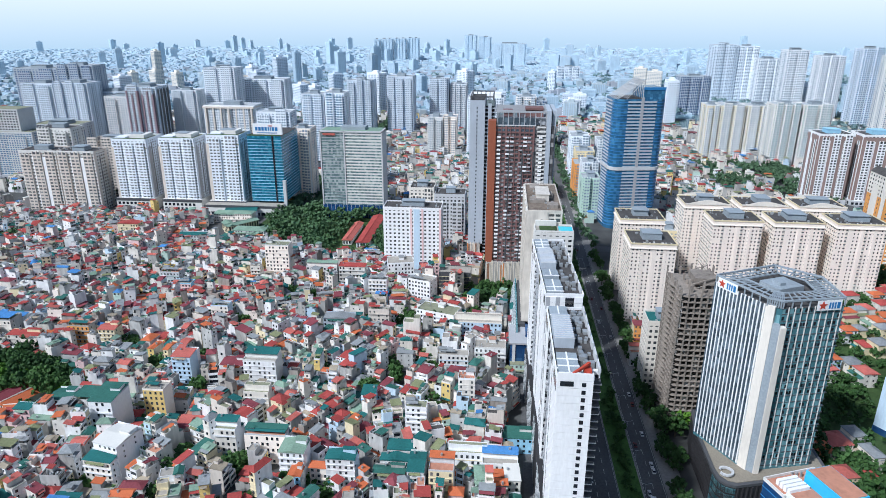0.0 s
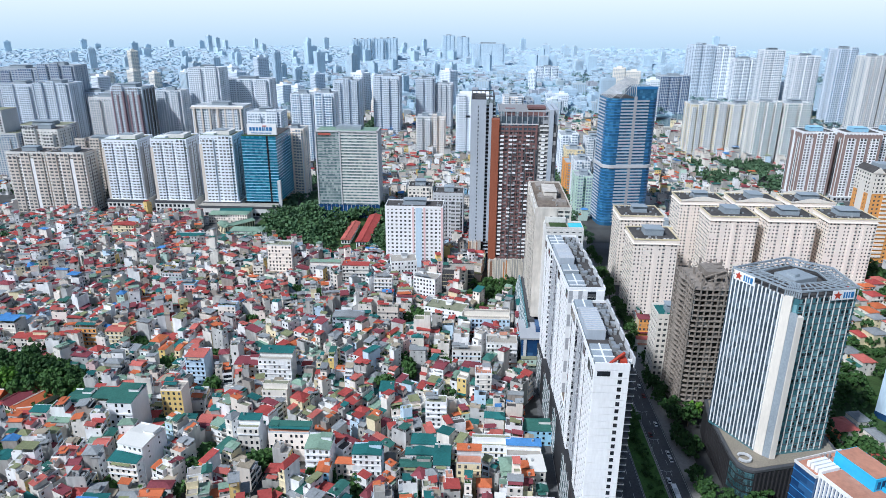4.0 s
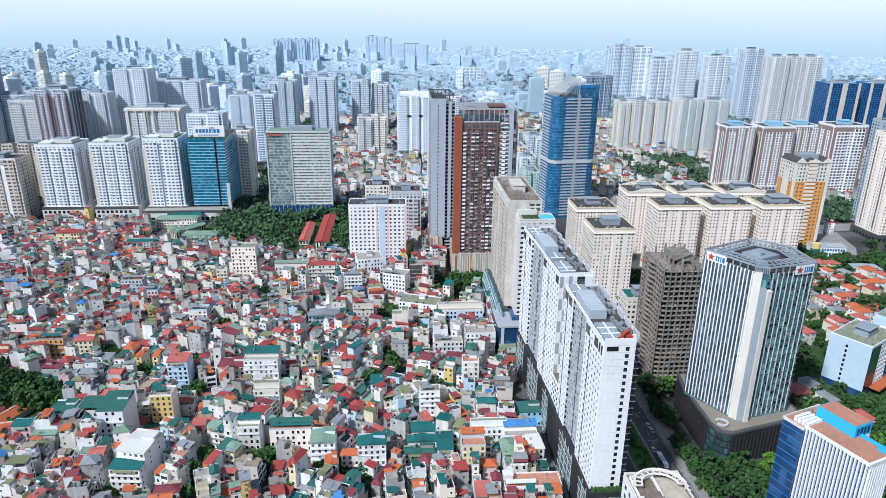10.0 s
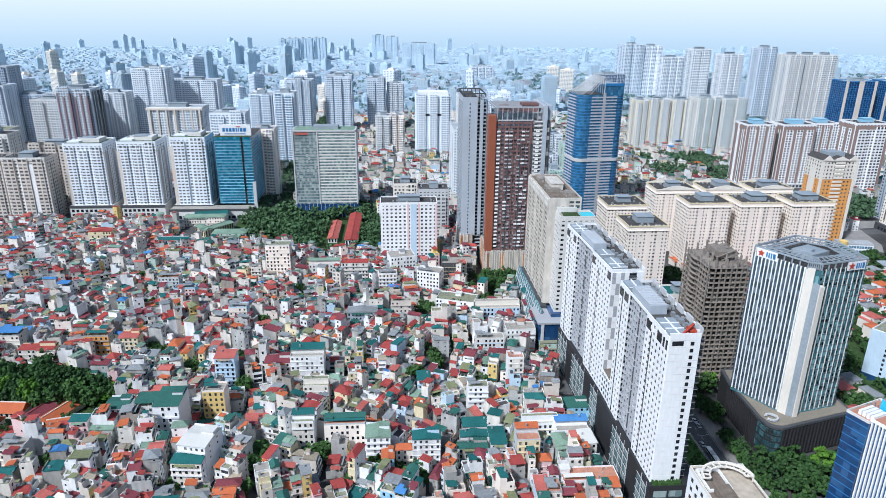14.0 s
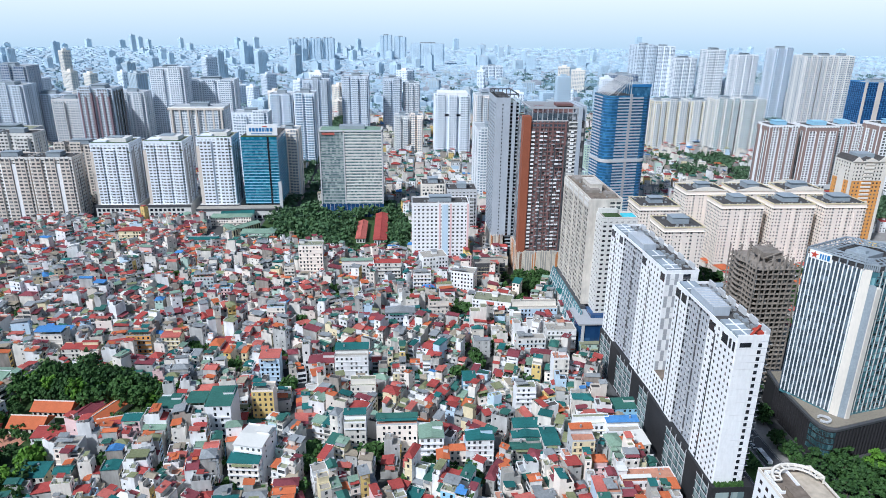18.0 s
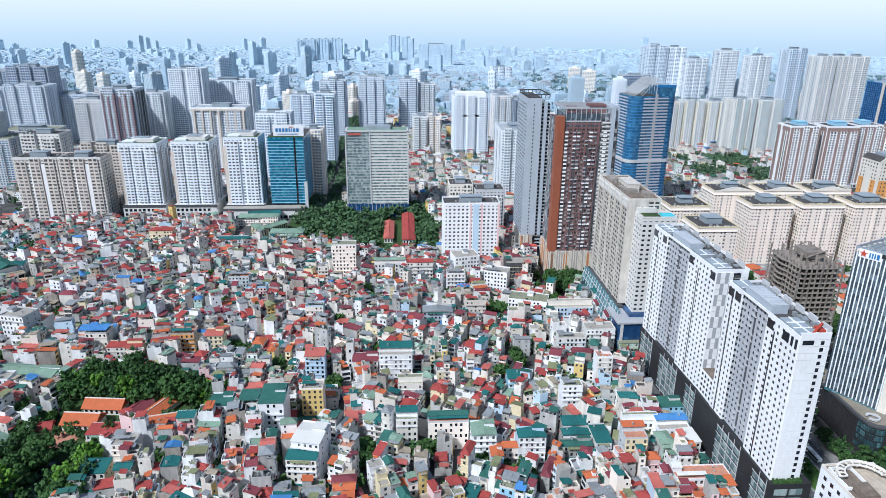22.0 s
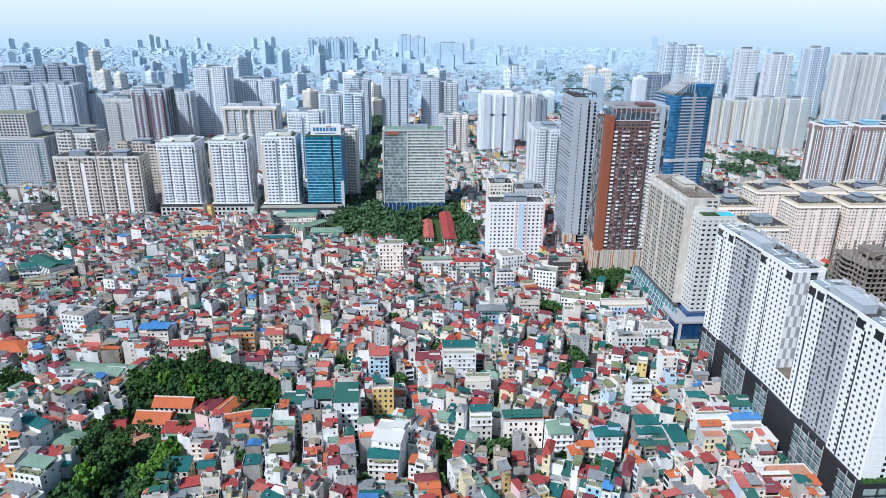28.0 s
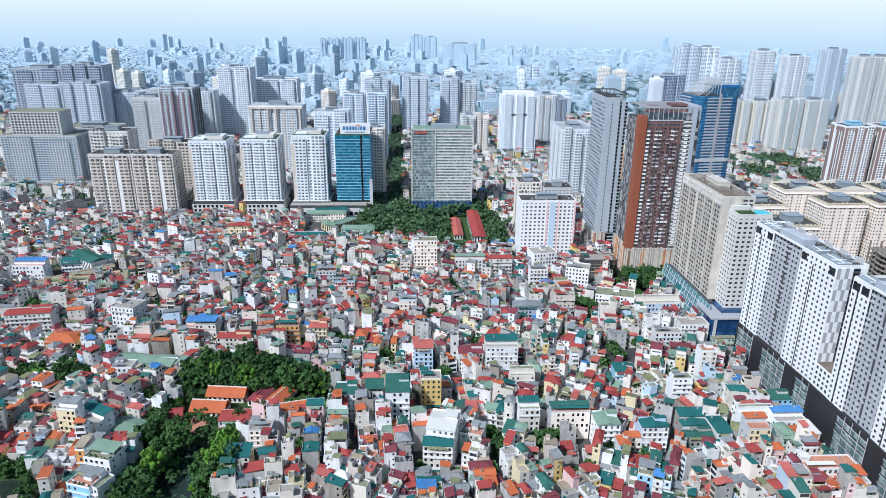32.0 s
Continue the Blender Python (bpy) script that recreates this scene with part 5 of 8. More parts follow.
for i in range(11):
    a = radians(i * 18)
    g = Geo()
    g.beam((11 + 7.2 * math.cos(a), 32 + 6.4 * math.sin(a), 53), (11 + 10 * math.cos(a), 32 + 9 * math.sin(a), 53), 0.22)
    part("pergola_beam", g, PALECREAM, t)
g = Geo()
for i in range(10):
    a0, a1 = radians(i * 18), radians(i * 18 + 18)
    g.beam((11 + 7.2 * math.cos(a0), 32 + 6.4 * math.sin(a0), 53), (11 + 7.2 * math.cos(a1), 32 + 6.4 * math.sin(a1), 53), 0.3)
part("pergola_inner_arc", g, PALECREAM, t)
part("roof_terrace", box_geo(11.2, 20.6, 22, 39, 50.3, 50.5), SAND_DECK, t, "sand-coloured roof terrace")
g = Geo()
g.ring(1.2, 10.6, 27, 39.5, 50.3, 51.6, 0.5)
part("roof_kerb", g, WHITE, t)
g = Geo()
for a, b, c, d_, hh in ((3, 9, 20, 28, 3), (12, 18, 12, 20, 2.4), (4, 10, 6, 12, 2)):
    g.box(a, b, c, d_, 50.3, 50.3 + hh)
part("plant_room", g, BROWNDECK, t)

# pink-edged white block by the park
t = tower("white apartment block with pink edges beside the park", -103.5, 553, 51, 22, 61, 17, 13, 6, WHITE, GLASS, name="apartment_block", band=0.5, pier=0.52, corner=1.8, deck=DECK, category="building", strips=False)
for a, b in ((24, 25.6), (34, 35.6), (49.6, 51.3)):
    part("pink_strip", box_geo(a, b, -0.6, 0.0, 4, 61), PINK, t, "pink wall strip")
part("pale_blue_strip", box_geo(27, 32.5, -0.5, 0.0, 4, 60.5), PALEBLUE, t)
part("dark_base", box_geo(-0.6, 51.6, -0.7, 22.6, 0, 4.5), MIDGREY, t)
tower("white office block behind the pink-edged block", -92, 640, 24, 26, 57, 15, 6, 6, PALECREAM, GLASS, name="office_block", category="building")
tower("pale grey office block with stepped roof", -66, 632, 30, 26, 53, 14, 8, 6, LIGHTGREY, GLASS, name="office_block", category="building")

# office tower with two glass halves
t = thing("office_tower", "wide office tower in grey-green and white glass halves", "tower", -203.5, 719, 0)
part("glazing", box_geo(0, 69, 0, 26, 0, 99), GLASSOFFICE, t)
for i in range(24):
    z = 17 + i * 3.42
    part("storey_band", box_geo(27, 69.3, -0.4, 26.3, z, z + 1.55), OFFWHITE, t)
    part("storey_band", box_geo(-0.2, 26.8, -0.3, 26.2, z, z + 0.7), MIDGREY, t)
part("frame", box_geo(26, 27.4, -1.0, 0, 0, 100), LIGHTGREY, t)
part("frame", box_geo(-1.0, 0.4, -1.0, 26.5, 0, 100), LIGHTGREY, t)
part("frame", box_geo(68.6, 70, -1.0, 26.5, 0, 100), LIGHTGREY, t)
part("frame", box_geo(-1.0, 70, -1.0, 26.5, 98.6, 100.2), LIGHTGREY, t)
part("base_glazing", box_geo(-1.2, 70, -1.3, 20, 0, 15.5), GLASSNAVY, t)
g = Geo()
for i in range(15):
    g.box(-0.6 + i * 4.7, -0.3 + i * 4.7, -1.5, -1.2, 0, 15.5)
part("mullion_grid", g, LIGHTGREY, t, kind="stuff")
part("roof", box_geo(1, 68, 1, 25, 100.1, 100.5), R_PALEGREEN, t)
part("roof_plant", box_geo(22, 50, 6, 20, 100.5, 104), PLANT, t)
g = Geo()
g.box(3, 17, -1.1, -0.9, 95.2, 97.6)
part("sign_bars", g, R_PINK, t)

# teal-blue glass tower with a rooftop sign
t = thing("office_tower", "teal-blue glass office tower with a white rooftop sign", "tower", -292, 728, 0)
part("glazing", box_geo(0, 40, 0, 60, 14, 91), GLASSHAP, t)
for i in range(22):
    z = 15 + i * 3.4
    part("storey_band", box_geo(-0.5, 40.4, -0.6, 60.4, z, z + 0.55), SKYBLUE, t)
part("corner_notch", box_geo(29, 31, -0.8, 0.2, 14, 91), GLASSDARK, t)
part("roof", box_geo(0.3, 39.7, 0.3, 59.7, 90.8, 91.4), DECK, t)
g = Geo()
for i in range(26):
    g.box(0.5 + i * 1.5, 1.6 + i * 1.5, 0.4, 1.4, 91.4, 92.6)
part("roof_hedge", g, LEAF, t, kind="stuff")
panel = part("sign_panel", box_geo(6, 40, 5, 8, 92, 104), WHITE, t)
g = Geo()
for a, b in ((9, 11.6), (12.6, 15.4), (16.4, 19), (20, 22.6), (23.6, 25.4), (26.4, 27.4), (28.4, 31), (32, 35)):
    g.box(a, b, 4.7, 4.95, 96.5, 100.5)
g.box(11, 34, 4.7, 4.95, 93.6, 94.4)
part("sign_bars", g, BLUEPAINT, panel)
part("sign_bars", box_geo(24, 29, 4.7, 4.95, 101.4, 102.4), REDPAINT, panel)
part("slim_tower", box_geo(38.5, 42, -2, 1.5, 0, 40), LIGHTGREY, t)

# white tower row on a shared podium
for x, y, w, h in ((-458, 731, 42, 83), (-400, 731, 42, 85), (-341, 729, 38, 90)):
    t = tower("white apartment tower with beige corner bays", x, y, w, 38, h, 21, 9, 8, FARWHITE, GLASSMID, band=0.54, pier=0.40, pod=14, podmat=OFFWHITE, deck=MOSSDECK, group="white tower row by the street")
    part("beige_bay", box_geo(-0.9, 4.6, -1.2, 9, 14, h - 9), BEIGE, t)
    part("beige_bay", box_geo(-0.9, 0.1, 20, 31, 14, h - 6), BEIGE, t)
    part("grey_bay", box_geo(w - 0.1, w + 0.9, 3, 9, 14, h - 9), MIDGREY, t)
    part("grey_bay", box_geo(w - 0.1, w + 0.9, 24, 28, 14, h - 9), MIDGREY, t)
    part("step_block", box_geo(4, 17, 2, 15, h, h + 3), FARWHITE, t)
    part("dark_belt", box_geo(-3.3, w + 3.3, -4.3, -3.7, 10.5, 13.8), DARKGREY, t)
    part("terrace", box_geo(w - 12, w + 0.6, -0.8, 10, h - 10, h - 9.2), MOSSDECK, t)
    part("crown", box_geo(12, w - 6, 9, 30, h, h + 4.5), OFFWHITE, t)
    part("roof_hedge", box_geo(1, w - 1, 1, 3, h, h + 1.6), LEAF, t)
t = thing("podium", "long low white podium with shop signs", "podium", -345, 712, 0)
part("wall", box_geo(0, 92, 0, 16, 0, 12), OFFWHITE, t)
part("roof", box_geo(0, 92, 0, 16, 12, 12.4), PALEDECK, t)
g = Geo()
for i in range(15):
    g.box(2 + i * 6, 6.5 + i * 6, -0.12, 0.05, 1, 4.5)
part("shop_window", g, GLASSDARK, t, kind="stuff")
part("upper_band", box_geo(-0.2, 92.2, -0.3, 0.1, 9.8, 12.6), DARKGREY, t)
for x in (-565, -518):
    t = tower("beige twin apartment block", x, 716, 45, 30, 70, 18, 11, 7, BEIGE, GLASSMID, name="apartment_block", band=0.5, pier=0.42, category="building", group="beige twin blocks", bandmat=OFFWHITE)
    part("white_bay", box_geo(16, 21, -1.0, 0.1, 4, 64), WHITE, t)
    part("white_bay", box_geo(28, 33, -1.0, 0.1, 4, 64), WHITE, t)
    part("top_beam", box_geo(-0.6, 45.6, -0.8, 0.2, 68.5, 71.6), OFFWHITE, t)
tower("beige apartment block behind the twin blocks", -527, 790, 52, 28, 70, 19, 12, 7, BEIGE, GLASS, name="apartment_block", near=False)
tower("white curved apartment block", -600, 800, 46, 30, 82, 20, 10, 7, OFFWHITE, GLASS, near=False)
t = tower("broad grey apartment complex on tall columns", -728, 834, 94, 46, 70, 19, 22, 11, LIGHTGREY, GLASSBLUE, band=0.42, pier=0.22, pod=12, podmat=MIDGREY, deck=MOSSDECK)
part("upper_block", box_geo(12, 74, 8, 40, 70, 100), LIGHTGREY, t)
g = Geo()
for i in range(8):
    for k in range(14):
        g.box(13.5 + k * 4.3, 16 + k * 4.3, 7.9, 8.05, 72 + i * 3.5, 74 + i * 3.5)
part("upper_window_grid", g, GLASSDARK, t, kind="stuff")
part("upper_roof", box_geo(12.5, 73.5, 8.5, 39.5, 99.9, 100.3), MOSSDECK, t)
tower("grey apartment block behind the complex", -682, 900, 70, 40, 70, 19, 16, 9, LIGHTGREY, GLASSDARK, near=False, deck=MOSSDECK)

# towers further out
FARS = "pale apartment tower among low houses"
def far(x, y, w, d, h, fl, bx, by, wall=WHITE, gl=GLASSFAR, band=0.46, pier=0.42, label=FARS, **k):
    # walls and glass swapped by distance for colours that carry haze
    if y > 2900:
        wall, gl = SKYHAZE, SKYGLASS
    haze_tint = {WHITE: FARWHITE, OFFWHITE: FAROFF, LIGHTGREY: FARGREY, BEIGE: FARBEIGE, PALECREAM: FARCREAM} if y > 1000 else {WHITE: FARWHITE, OFFWHITE: FAROFF, LIGHTGREY: FARGREY, BEIGE: FARBEIGE}
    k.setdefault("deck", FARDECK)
    return tower(label, x, y, w, d, h, fl, bx, by, haze_tint.get(wall, wall), GLASSFAR if gl is GLASSDARK else gl, near=False, band=band, pier=pier, **k)
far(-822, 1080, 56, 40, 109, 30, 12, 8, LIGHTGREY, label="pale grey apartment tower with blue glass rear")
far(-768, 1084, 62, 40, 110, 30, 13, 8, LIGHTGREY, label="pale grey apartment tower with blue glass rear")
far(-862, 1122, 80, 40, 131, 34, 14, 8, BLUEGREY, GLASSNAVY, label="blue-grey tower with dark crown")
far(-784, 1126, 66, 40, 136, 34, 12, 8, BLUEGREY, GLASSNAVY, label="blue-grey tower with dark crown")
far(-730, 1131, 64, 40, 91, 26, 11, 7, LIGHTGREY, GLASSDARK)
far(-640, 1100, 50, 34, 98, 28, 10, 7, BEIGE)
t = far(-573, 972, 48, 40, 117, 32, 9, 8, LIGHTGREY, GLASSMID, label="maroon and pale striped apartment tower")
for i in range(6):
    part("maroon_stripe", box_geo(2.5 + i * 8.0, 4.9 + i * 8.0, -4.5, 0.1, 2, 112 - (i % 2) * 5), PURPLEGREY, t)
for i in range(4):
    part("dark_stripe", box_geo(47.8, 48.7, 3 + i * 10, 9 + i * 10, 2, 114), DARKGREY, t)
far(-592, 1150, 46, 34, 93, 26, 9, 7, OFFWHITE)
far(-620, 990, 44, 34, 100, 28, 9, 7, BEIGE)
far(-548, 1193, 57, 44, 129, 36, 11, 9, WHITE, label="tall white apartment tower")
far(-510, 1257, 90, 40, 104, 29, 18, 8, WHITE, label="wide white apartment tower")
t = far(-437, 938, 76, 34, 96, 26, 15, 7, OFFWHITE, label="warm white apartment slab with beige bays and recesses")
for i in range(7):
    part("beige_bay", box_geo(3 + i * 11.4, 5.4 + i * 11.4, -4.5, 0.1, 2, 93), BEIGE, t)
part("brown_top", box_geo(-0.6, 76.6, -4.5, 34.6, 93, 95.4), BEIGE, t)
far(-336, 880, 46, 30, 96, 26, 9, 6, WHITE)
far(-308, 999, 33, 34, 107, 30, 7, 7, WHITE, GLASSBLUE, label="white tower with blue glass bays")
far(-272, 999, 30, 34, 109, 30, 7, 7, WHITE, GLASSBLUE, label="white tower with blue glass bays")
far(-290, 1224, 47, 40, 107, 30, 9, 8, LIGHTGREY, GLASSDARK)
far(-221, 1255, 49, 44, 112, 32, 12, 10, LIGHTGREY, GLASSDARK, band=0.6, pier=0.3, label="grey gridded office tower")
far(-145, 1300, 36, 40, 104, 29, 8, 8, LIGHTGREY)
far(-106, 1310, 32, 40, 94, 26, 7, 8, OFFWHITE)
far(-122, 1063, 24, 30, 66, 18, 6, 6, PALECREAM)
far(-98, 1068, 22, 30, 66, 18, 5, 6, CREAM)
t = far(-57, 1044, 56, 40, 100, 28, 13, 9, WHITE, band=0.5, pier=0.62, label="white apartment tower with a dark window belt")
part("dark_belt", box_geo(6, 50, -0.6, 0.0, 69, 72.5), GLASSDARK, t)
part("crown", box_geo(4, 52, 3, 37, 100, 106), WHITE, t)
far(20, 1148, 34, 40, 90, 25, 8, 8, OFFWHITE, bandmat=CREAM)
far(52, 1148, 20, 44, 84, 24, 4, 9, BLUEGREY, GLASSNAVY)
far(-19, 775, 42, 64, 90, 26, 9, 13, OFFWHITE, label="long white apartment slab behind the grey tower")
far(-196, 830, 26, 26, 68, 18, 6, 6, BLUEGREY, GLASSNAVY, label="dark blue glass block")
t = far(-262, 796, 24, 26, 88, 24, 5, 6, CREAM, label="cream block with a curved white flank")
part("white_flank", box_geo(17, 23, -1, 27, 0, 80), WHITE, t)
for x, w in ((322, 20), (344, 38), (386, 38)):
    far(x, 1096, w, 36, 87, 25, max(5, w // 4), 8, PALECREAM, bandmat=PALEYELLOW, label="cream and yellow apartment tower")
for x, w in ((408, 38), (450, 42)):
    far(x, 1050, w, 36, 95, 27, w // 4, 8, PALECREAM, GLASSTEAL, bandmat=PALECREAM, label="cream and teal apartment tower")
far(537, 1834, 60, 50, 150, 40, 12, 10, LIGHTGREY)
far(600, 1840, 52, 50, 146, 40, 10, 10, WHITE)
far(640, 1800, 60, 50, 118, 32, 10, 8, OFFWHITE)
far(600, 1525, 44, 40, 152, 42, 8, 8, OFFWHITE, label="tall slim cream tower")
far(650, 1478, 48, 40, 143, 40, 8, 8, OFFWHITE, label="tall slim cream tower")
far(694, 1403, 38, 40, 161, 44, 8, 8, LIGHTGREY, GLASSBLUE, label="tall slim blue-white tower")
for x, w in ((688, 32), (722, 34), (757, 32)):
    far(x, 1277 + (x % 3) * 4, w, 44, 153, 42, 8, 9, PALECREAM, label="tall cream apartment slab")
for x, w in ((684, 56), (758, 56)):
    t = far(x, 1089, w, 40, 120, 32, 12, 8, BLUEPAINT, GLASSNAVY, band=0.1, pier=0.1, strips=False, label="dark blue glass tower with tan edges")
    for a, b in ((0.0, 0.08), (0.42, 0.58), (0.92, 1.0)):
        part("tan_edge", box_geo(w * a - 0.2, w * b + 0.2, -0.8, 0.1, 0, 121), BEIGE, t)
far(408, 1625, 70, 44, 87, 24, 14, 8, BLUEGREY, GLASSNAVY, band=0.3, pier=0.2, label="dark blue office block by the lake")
far(-60, 3000, 150, 50, 104, 26, 20, 6, LIGHTGREY, label="broad tower on the skyline, haze in its colour")
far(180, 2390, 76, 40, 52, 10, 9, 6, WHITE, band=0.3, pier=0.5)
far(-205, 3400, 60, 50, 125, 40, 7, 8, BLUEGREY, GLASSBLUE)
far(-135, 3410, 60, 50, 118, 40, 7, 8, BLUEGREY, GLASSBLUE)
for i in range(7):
    far(-640 + i * 32, 3300 + (i % 2) * 20, 27, 30, 108 + (i * 37) % 18, 36, 4, 5, BLUEGREY, GLASSNAVY, label="blue-grey tower cluster on the skyline, haze in its colour")

# smaller blocks along the avenue
for i, (x, y, w, d, h, m) in enumerate(((92, 745, 20, 30, 46, MINT), (96, 790, 20, 30, 55, OFFWHITE), (92, 838, 22, 36, 42, ORANGE), (98, 885, 24, 34, 50, PALEYELLOW),
                                        (96, 940, 26, 40, 60, WHITE), (134, 950, 26, 30, 54, OFFWHITE), (150, 900, 24, 30, 48, MINT), (140, 600, 34, 24, 32, PALEYELLOW), (150, 640, 60, 18, 14, CREAM))):
    far(x, y, w, d, h, max(3, int(h / 3.4)), max(4, w // 4), max(4, d // 4), m, label="mid-rise block beside the avenue", name="office_block", category="building")


# ---- trees ----
def tree_meshes(seed, h, r, clumps, leaves, leaf, name):
    rng = random.Random(seed)
    g = Geo()
    th = h * 0.42
    g.tube(0, 0, -0.2, th, 0.045 * h * 0.6, 0.03 * h * 0.5, 7)
    ends = []
    for i in range(6):
        a = i * 1.05 + rng.uniform(-0.3, 0.3)
        l = r * rng.uniform(0.5, 0.8)
        ex, ey, ez = l * math.cos(a), l * math.sin(a), h * rng.uniform(0.6, 0.85)
        g.tube(0, 0, th * 0.8, ez, 0.014 * h, 0.005 * h, 5, dx=ex, dy=ey)
        ends.append((ex, ey, ez))
    trunk = g.mesh("trunk", [BARK])
    c = Geo()
    for i in range(clumps):
        if i < len(ends):
            cx, cy, cz = ends[i]
        else:
            a, q = rng.uniform(0, 6.283), math.sqrt(rng.random()) * r
            cx, cy = q * math.cos(a) * rng.uniform(0.8, 1.1), q * math.sin(a)
            top = h * (0.62 + 0.38 * math.sqrt(max(0.0, 1 - (q / r) ** 2)))
            cz = rng.uniform(h * 0.34, top)
        cr = r * rng.uniform(0.18, 0.32)
        k = [cr * rng.uniform(0.6, 0.85) for _ in range(6)]
        c.add([(cx + k[0], cy, cz), (cx, cy + k[1], cz), (cx - k[2], cy, cz), (cx, cy - k[3], cz), (cx, cy, cz + k[4] * 0.9), (cx, cy, cz - k[5] * 0.8)],
              [(0, 1, 4), (1, 2, 4), (2, 3, 4), (3, 0, 4), (1, 0, 5), (2, 1, 5), (3, 2, 5), (0, 3, 5)])
        for _ in range(leaves):
            u = Vector((rng.gauss(0, 1), rng.gauss(0, 1), rng.gauss(0.25, 0.8))).normalized()
            p = Vector((cx, cy, cz)) + u * cr * rng.uniform(0.55, 1.05)
            n = (u + Vector((rng.uniform(-0.5, 0.5), rng.uniform(-0.5, 0.5), rng.uniform(0, 0.7)))).normalized()
            s = leaf * rng.uniform(0.6, 1.25)
            e1 = n.orthogonal().normalized() * s
            e2 = n.cross(e1) * 0.8
            c.add([tuple(p - e1), tuple(p + e2 * 0.8 - n * s * 0.1), tuple(p + e1 - n * s * 0.25), tuple(p - e2)], [(0, 1, 2, 3)])
    return trunk, c


TREES = []
for k, (h, r) in enumerate(((10, 4.6), (12, 5.4), (8.5, 4.0), (13, 5.0), (9.5, 5.2))):
    tr, c = tree_meshes(40 + k, h, r, 38, 13, 0.78, "tree")
    TREES.append((tr, c.mesh("crown", [LEAF]), c.mesh("crown", [LEAFBRIGHT])))
LOW = [tree_meshes(70 + k, h, r, 14, 6, 1.4, "tree")[1] for k, (h, r) in enumerate(((10, 4.8), (12, 5.4), (9, 4.4)))]
LOWER = [tree_meshes(80 + k, h, r, 8, 4, 2.0, "tree")[1] for k, (h, r) in enumerate(((10, 4.8), (12, 5.4), (9, 4.4)))]
LOWEST = [tree_meshes(90 + k, h, r, 5, 2, 2.6, "tree")[1] for k, (h, r) in enumerate(((10, 4.8), (12, 5.4), (9, 4.4)))]


def tree(x, y, s=1.0, rng=random, bright=False, z=0.0):
    k = rng.randrange(5)
    tr, cr, cb = TREES[k]
    lab = ("bright young green broadleaf tree", "dense dark green broadleaf tree")[0 if bright else 1]
    t = thing("tree", lab, "tree", x, y, z, rng.uniform(0, 360), "city trees")
    t.scale = (s, s, s * rng.uniform(0.9, 1.15))
    part("trunk", tr, None, t)
    part("crown", cb if bright else cr, None, t)


def woods(name, spots, label, material=LEAF, low=None):
    """A far planting of joined crowns."""
    v, f = [], []
    rng = random.Random(len(spots))
    base = [(np.array(c.v), c.f) for c in low or LOW]
    n = 0
    for x, y, s in spots:
        bv, bf = base[rng.randrange(3)]
        a = rng.uniform(0, 6.283)
        ca, sa = math.cos(a) * s, math.sin(a) * s
        v.append(np.stack((x + bv[:, 0] * ca - bv[:, 1] * sa, y + bv[:, 0] * sa + bv[:, 1] * ca, bv[:, 2] * s - 0.8), 1))
        f += [tuple(i + n for i in q) for q in bf]
        n += len(bv)
    me = bpy.data.meshes.new(name)
    me.from_pydata(np.concatenate(v).tolist(), [], f)
    me.materials.append(material)
    tagged(new(name, me), label, "trees", "", "stuff")


def inside(x, y, poly):
    c = False
    for (x0, y0), (x1, y1) in zip(poly, poly[1:] + poly[:1]):
        if (y0 > y) != (y1 > y) and x < (x1 - x0) * (y - y0) / (y1 - y0) + x0:
            c = not c
    return c


BELT = [(-352, 340), (-342, 372), (-300, 362), (-262, 346), (-246, 334), (-258, 322), (-290, 326), (-322, 330)]
TEMPLE = [(-350, 300), (-345, 336), (-290, 328), (-250, 322), (-245, 296), (-290, 292)]
PONDWOOD = [(-345, 200), (-347, 262), (-350, 300), (-350, 322), (-318, 312), (-296, 290), (-292, 200)]
WESTWOOD = [(-480, 330), (-480, 352), (-420, 358), (-400, 351), (-404, 338)]
CORNERWOOD = [(-470, 225), (-470, 262), (-400, 262), (-380, 240), (-380, 225)]
PARK = [(-236, 600), (-240, 650), (-262, 692), (-260, 735), (-110, 735), (-100, 650), (-108, 590), (-165, 585)]
BROWNWOOD = [(-30, 492), (-24, 518), (14, 516), (14, 484), (-8, 478)]
GREENS = [BROWNWOOD, BELT, TEMPLE, PONDWOOD, WESTWOOD, CORNERWOOD, PARK]
rng = random.Random(77)
def scatter(poly, n, lo=0.7, hi=1.2, gap=4.5, avoid=(), bright=0.08):
    xs, ys = [p[0] for p in poly], [p[1] for p in poly]
    got = []
    for _ in range(n * 30):
        x, y = rng.uniform(min(xs), max(xs)), rng.uniform(min(ys), max(ys))
        if inside(x, y, poly) and all((x - a) ** 2 + (y - b) ** 2 > gap * gap for a, b in got) and not any(x0 < x < x1 and y0 < y < y1 for x0, x1, y0, y1 in avoid):
            got.append((x, y))
            tree(x, y, rng.uniform(lo, hi), rng, rng.random() < bright)
            if len(got) >= n:
                break
scatter(BELT, 60, 0.95, 1.4)
scatter(TEMPLE, 22, 0.5, 0.8, avoid=((-336, -306, 300, 332), (-306, -282, 300, 340), (-284, -256, 298, 320)))
scatter(PONDWOOD, 44, 1.0, 1.5, avoid=((-331, -310, 214, 270), (-360, -290, 282, 336)), bright=0.2)
scatter(PONDWOOD, 12, 0.7, 1.0, avoid=((-360, -280, 190, 282), (-340, -300, 284, 336)))
scatter(WESTWOOD, 18, 0.8, 1.1)
scatter(CORNERWOOD, 14, 0.8, 1.2, avoid=((-470, -388, 190, 250),))
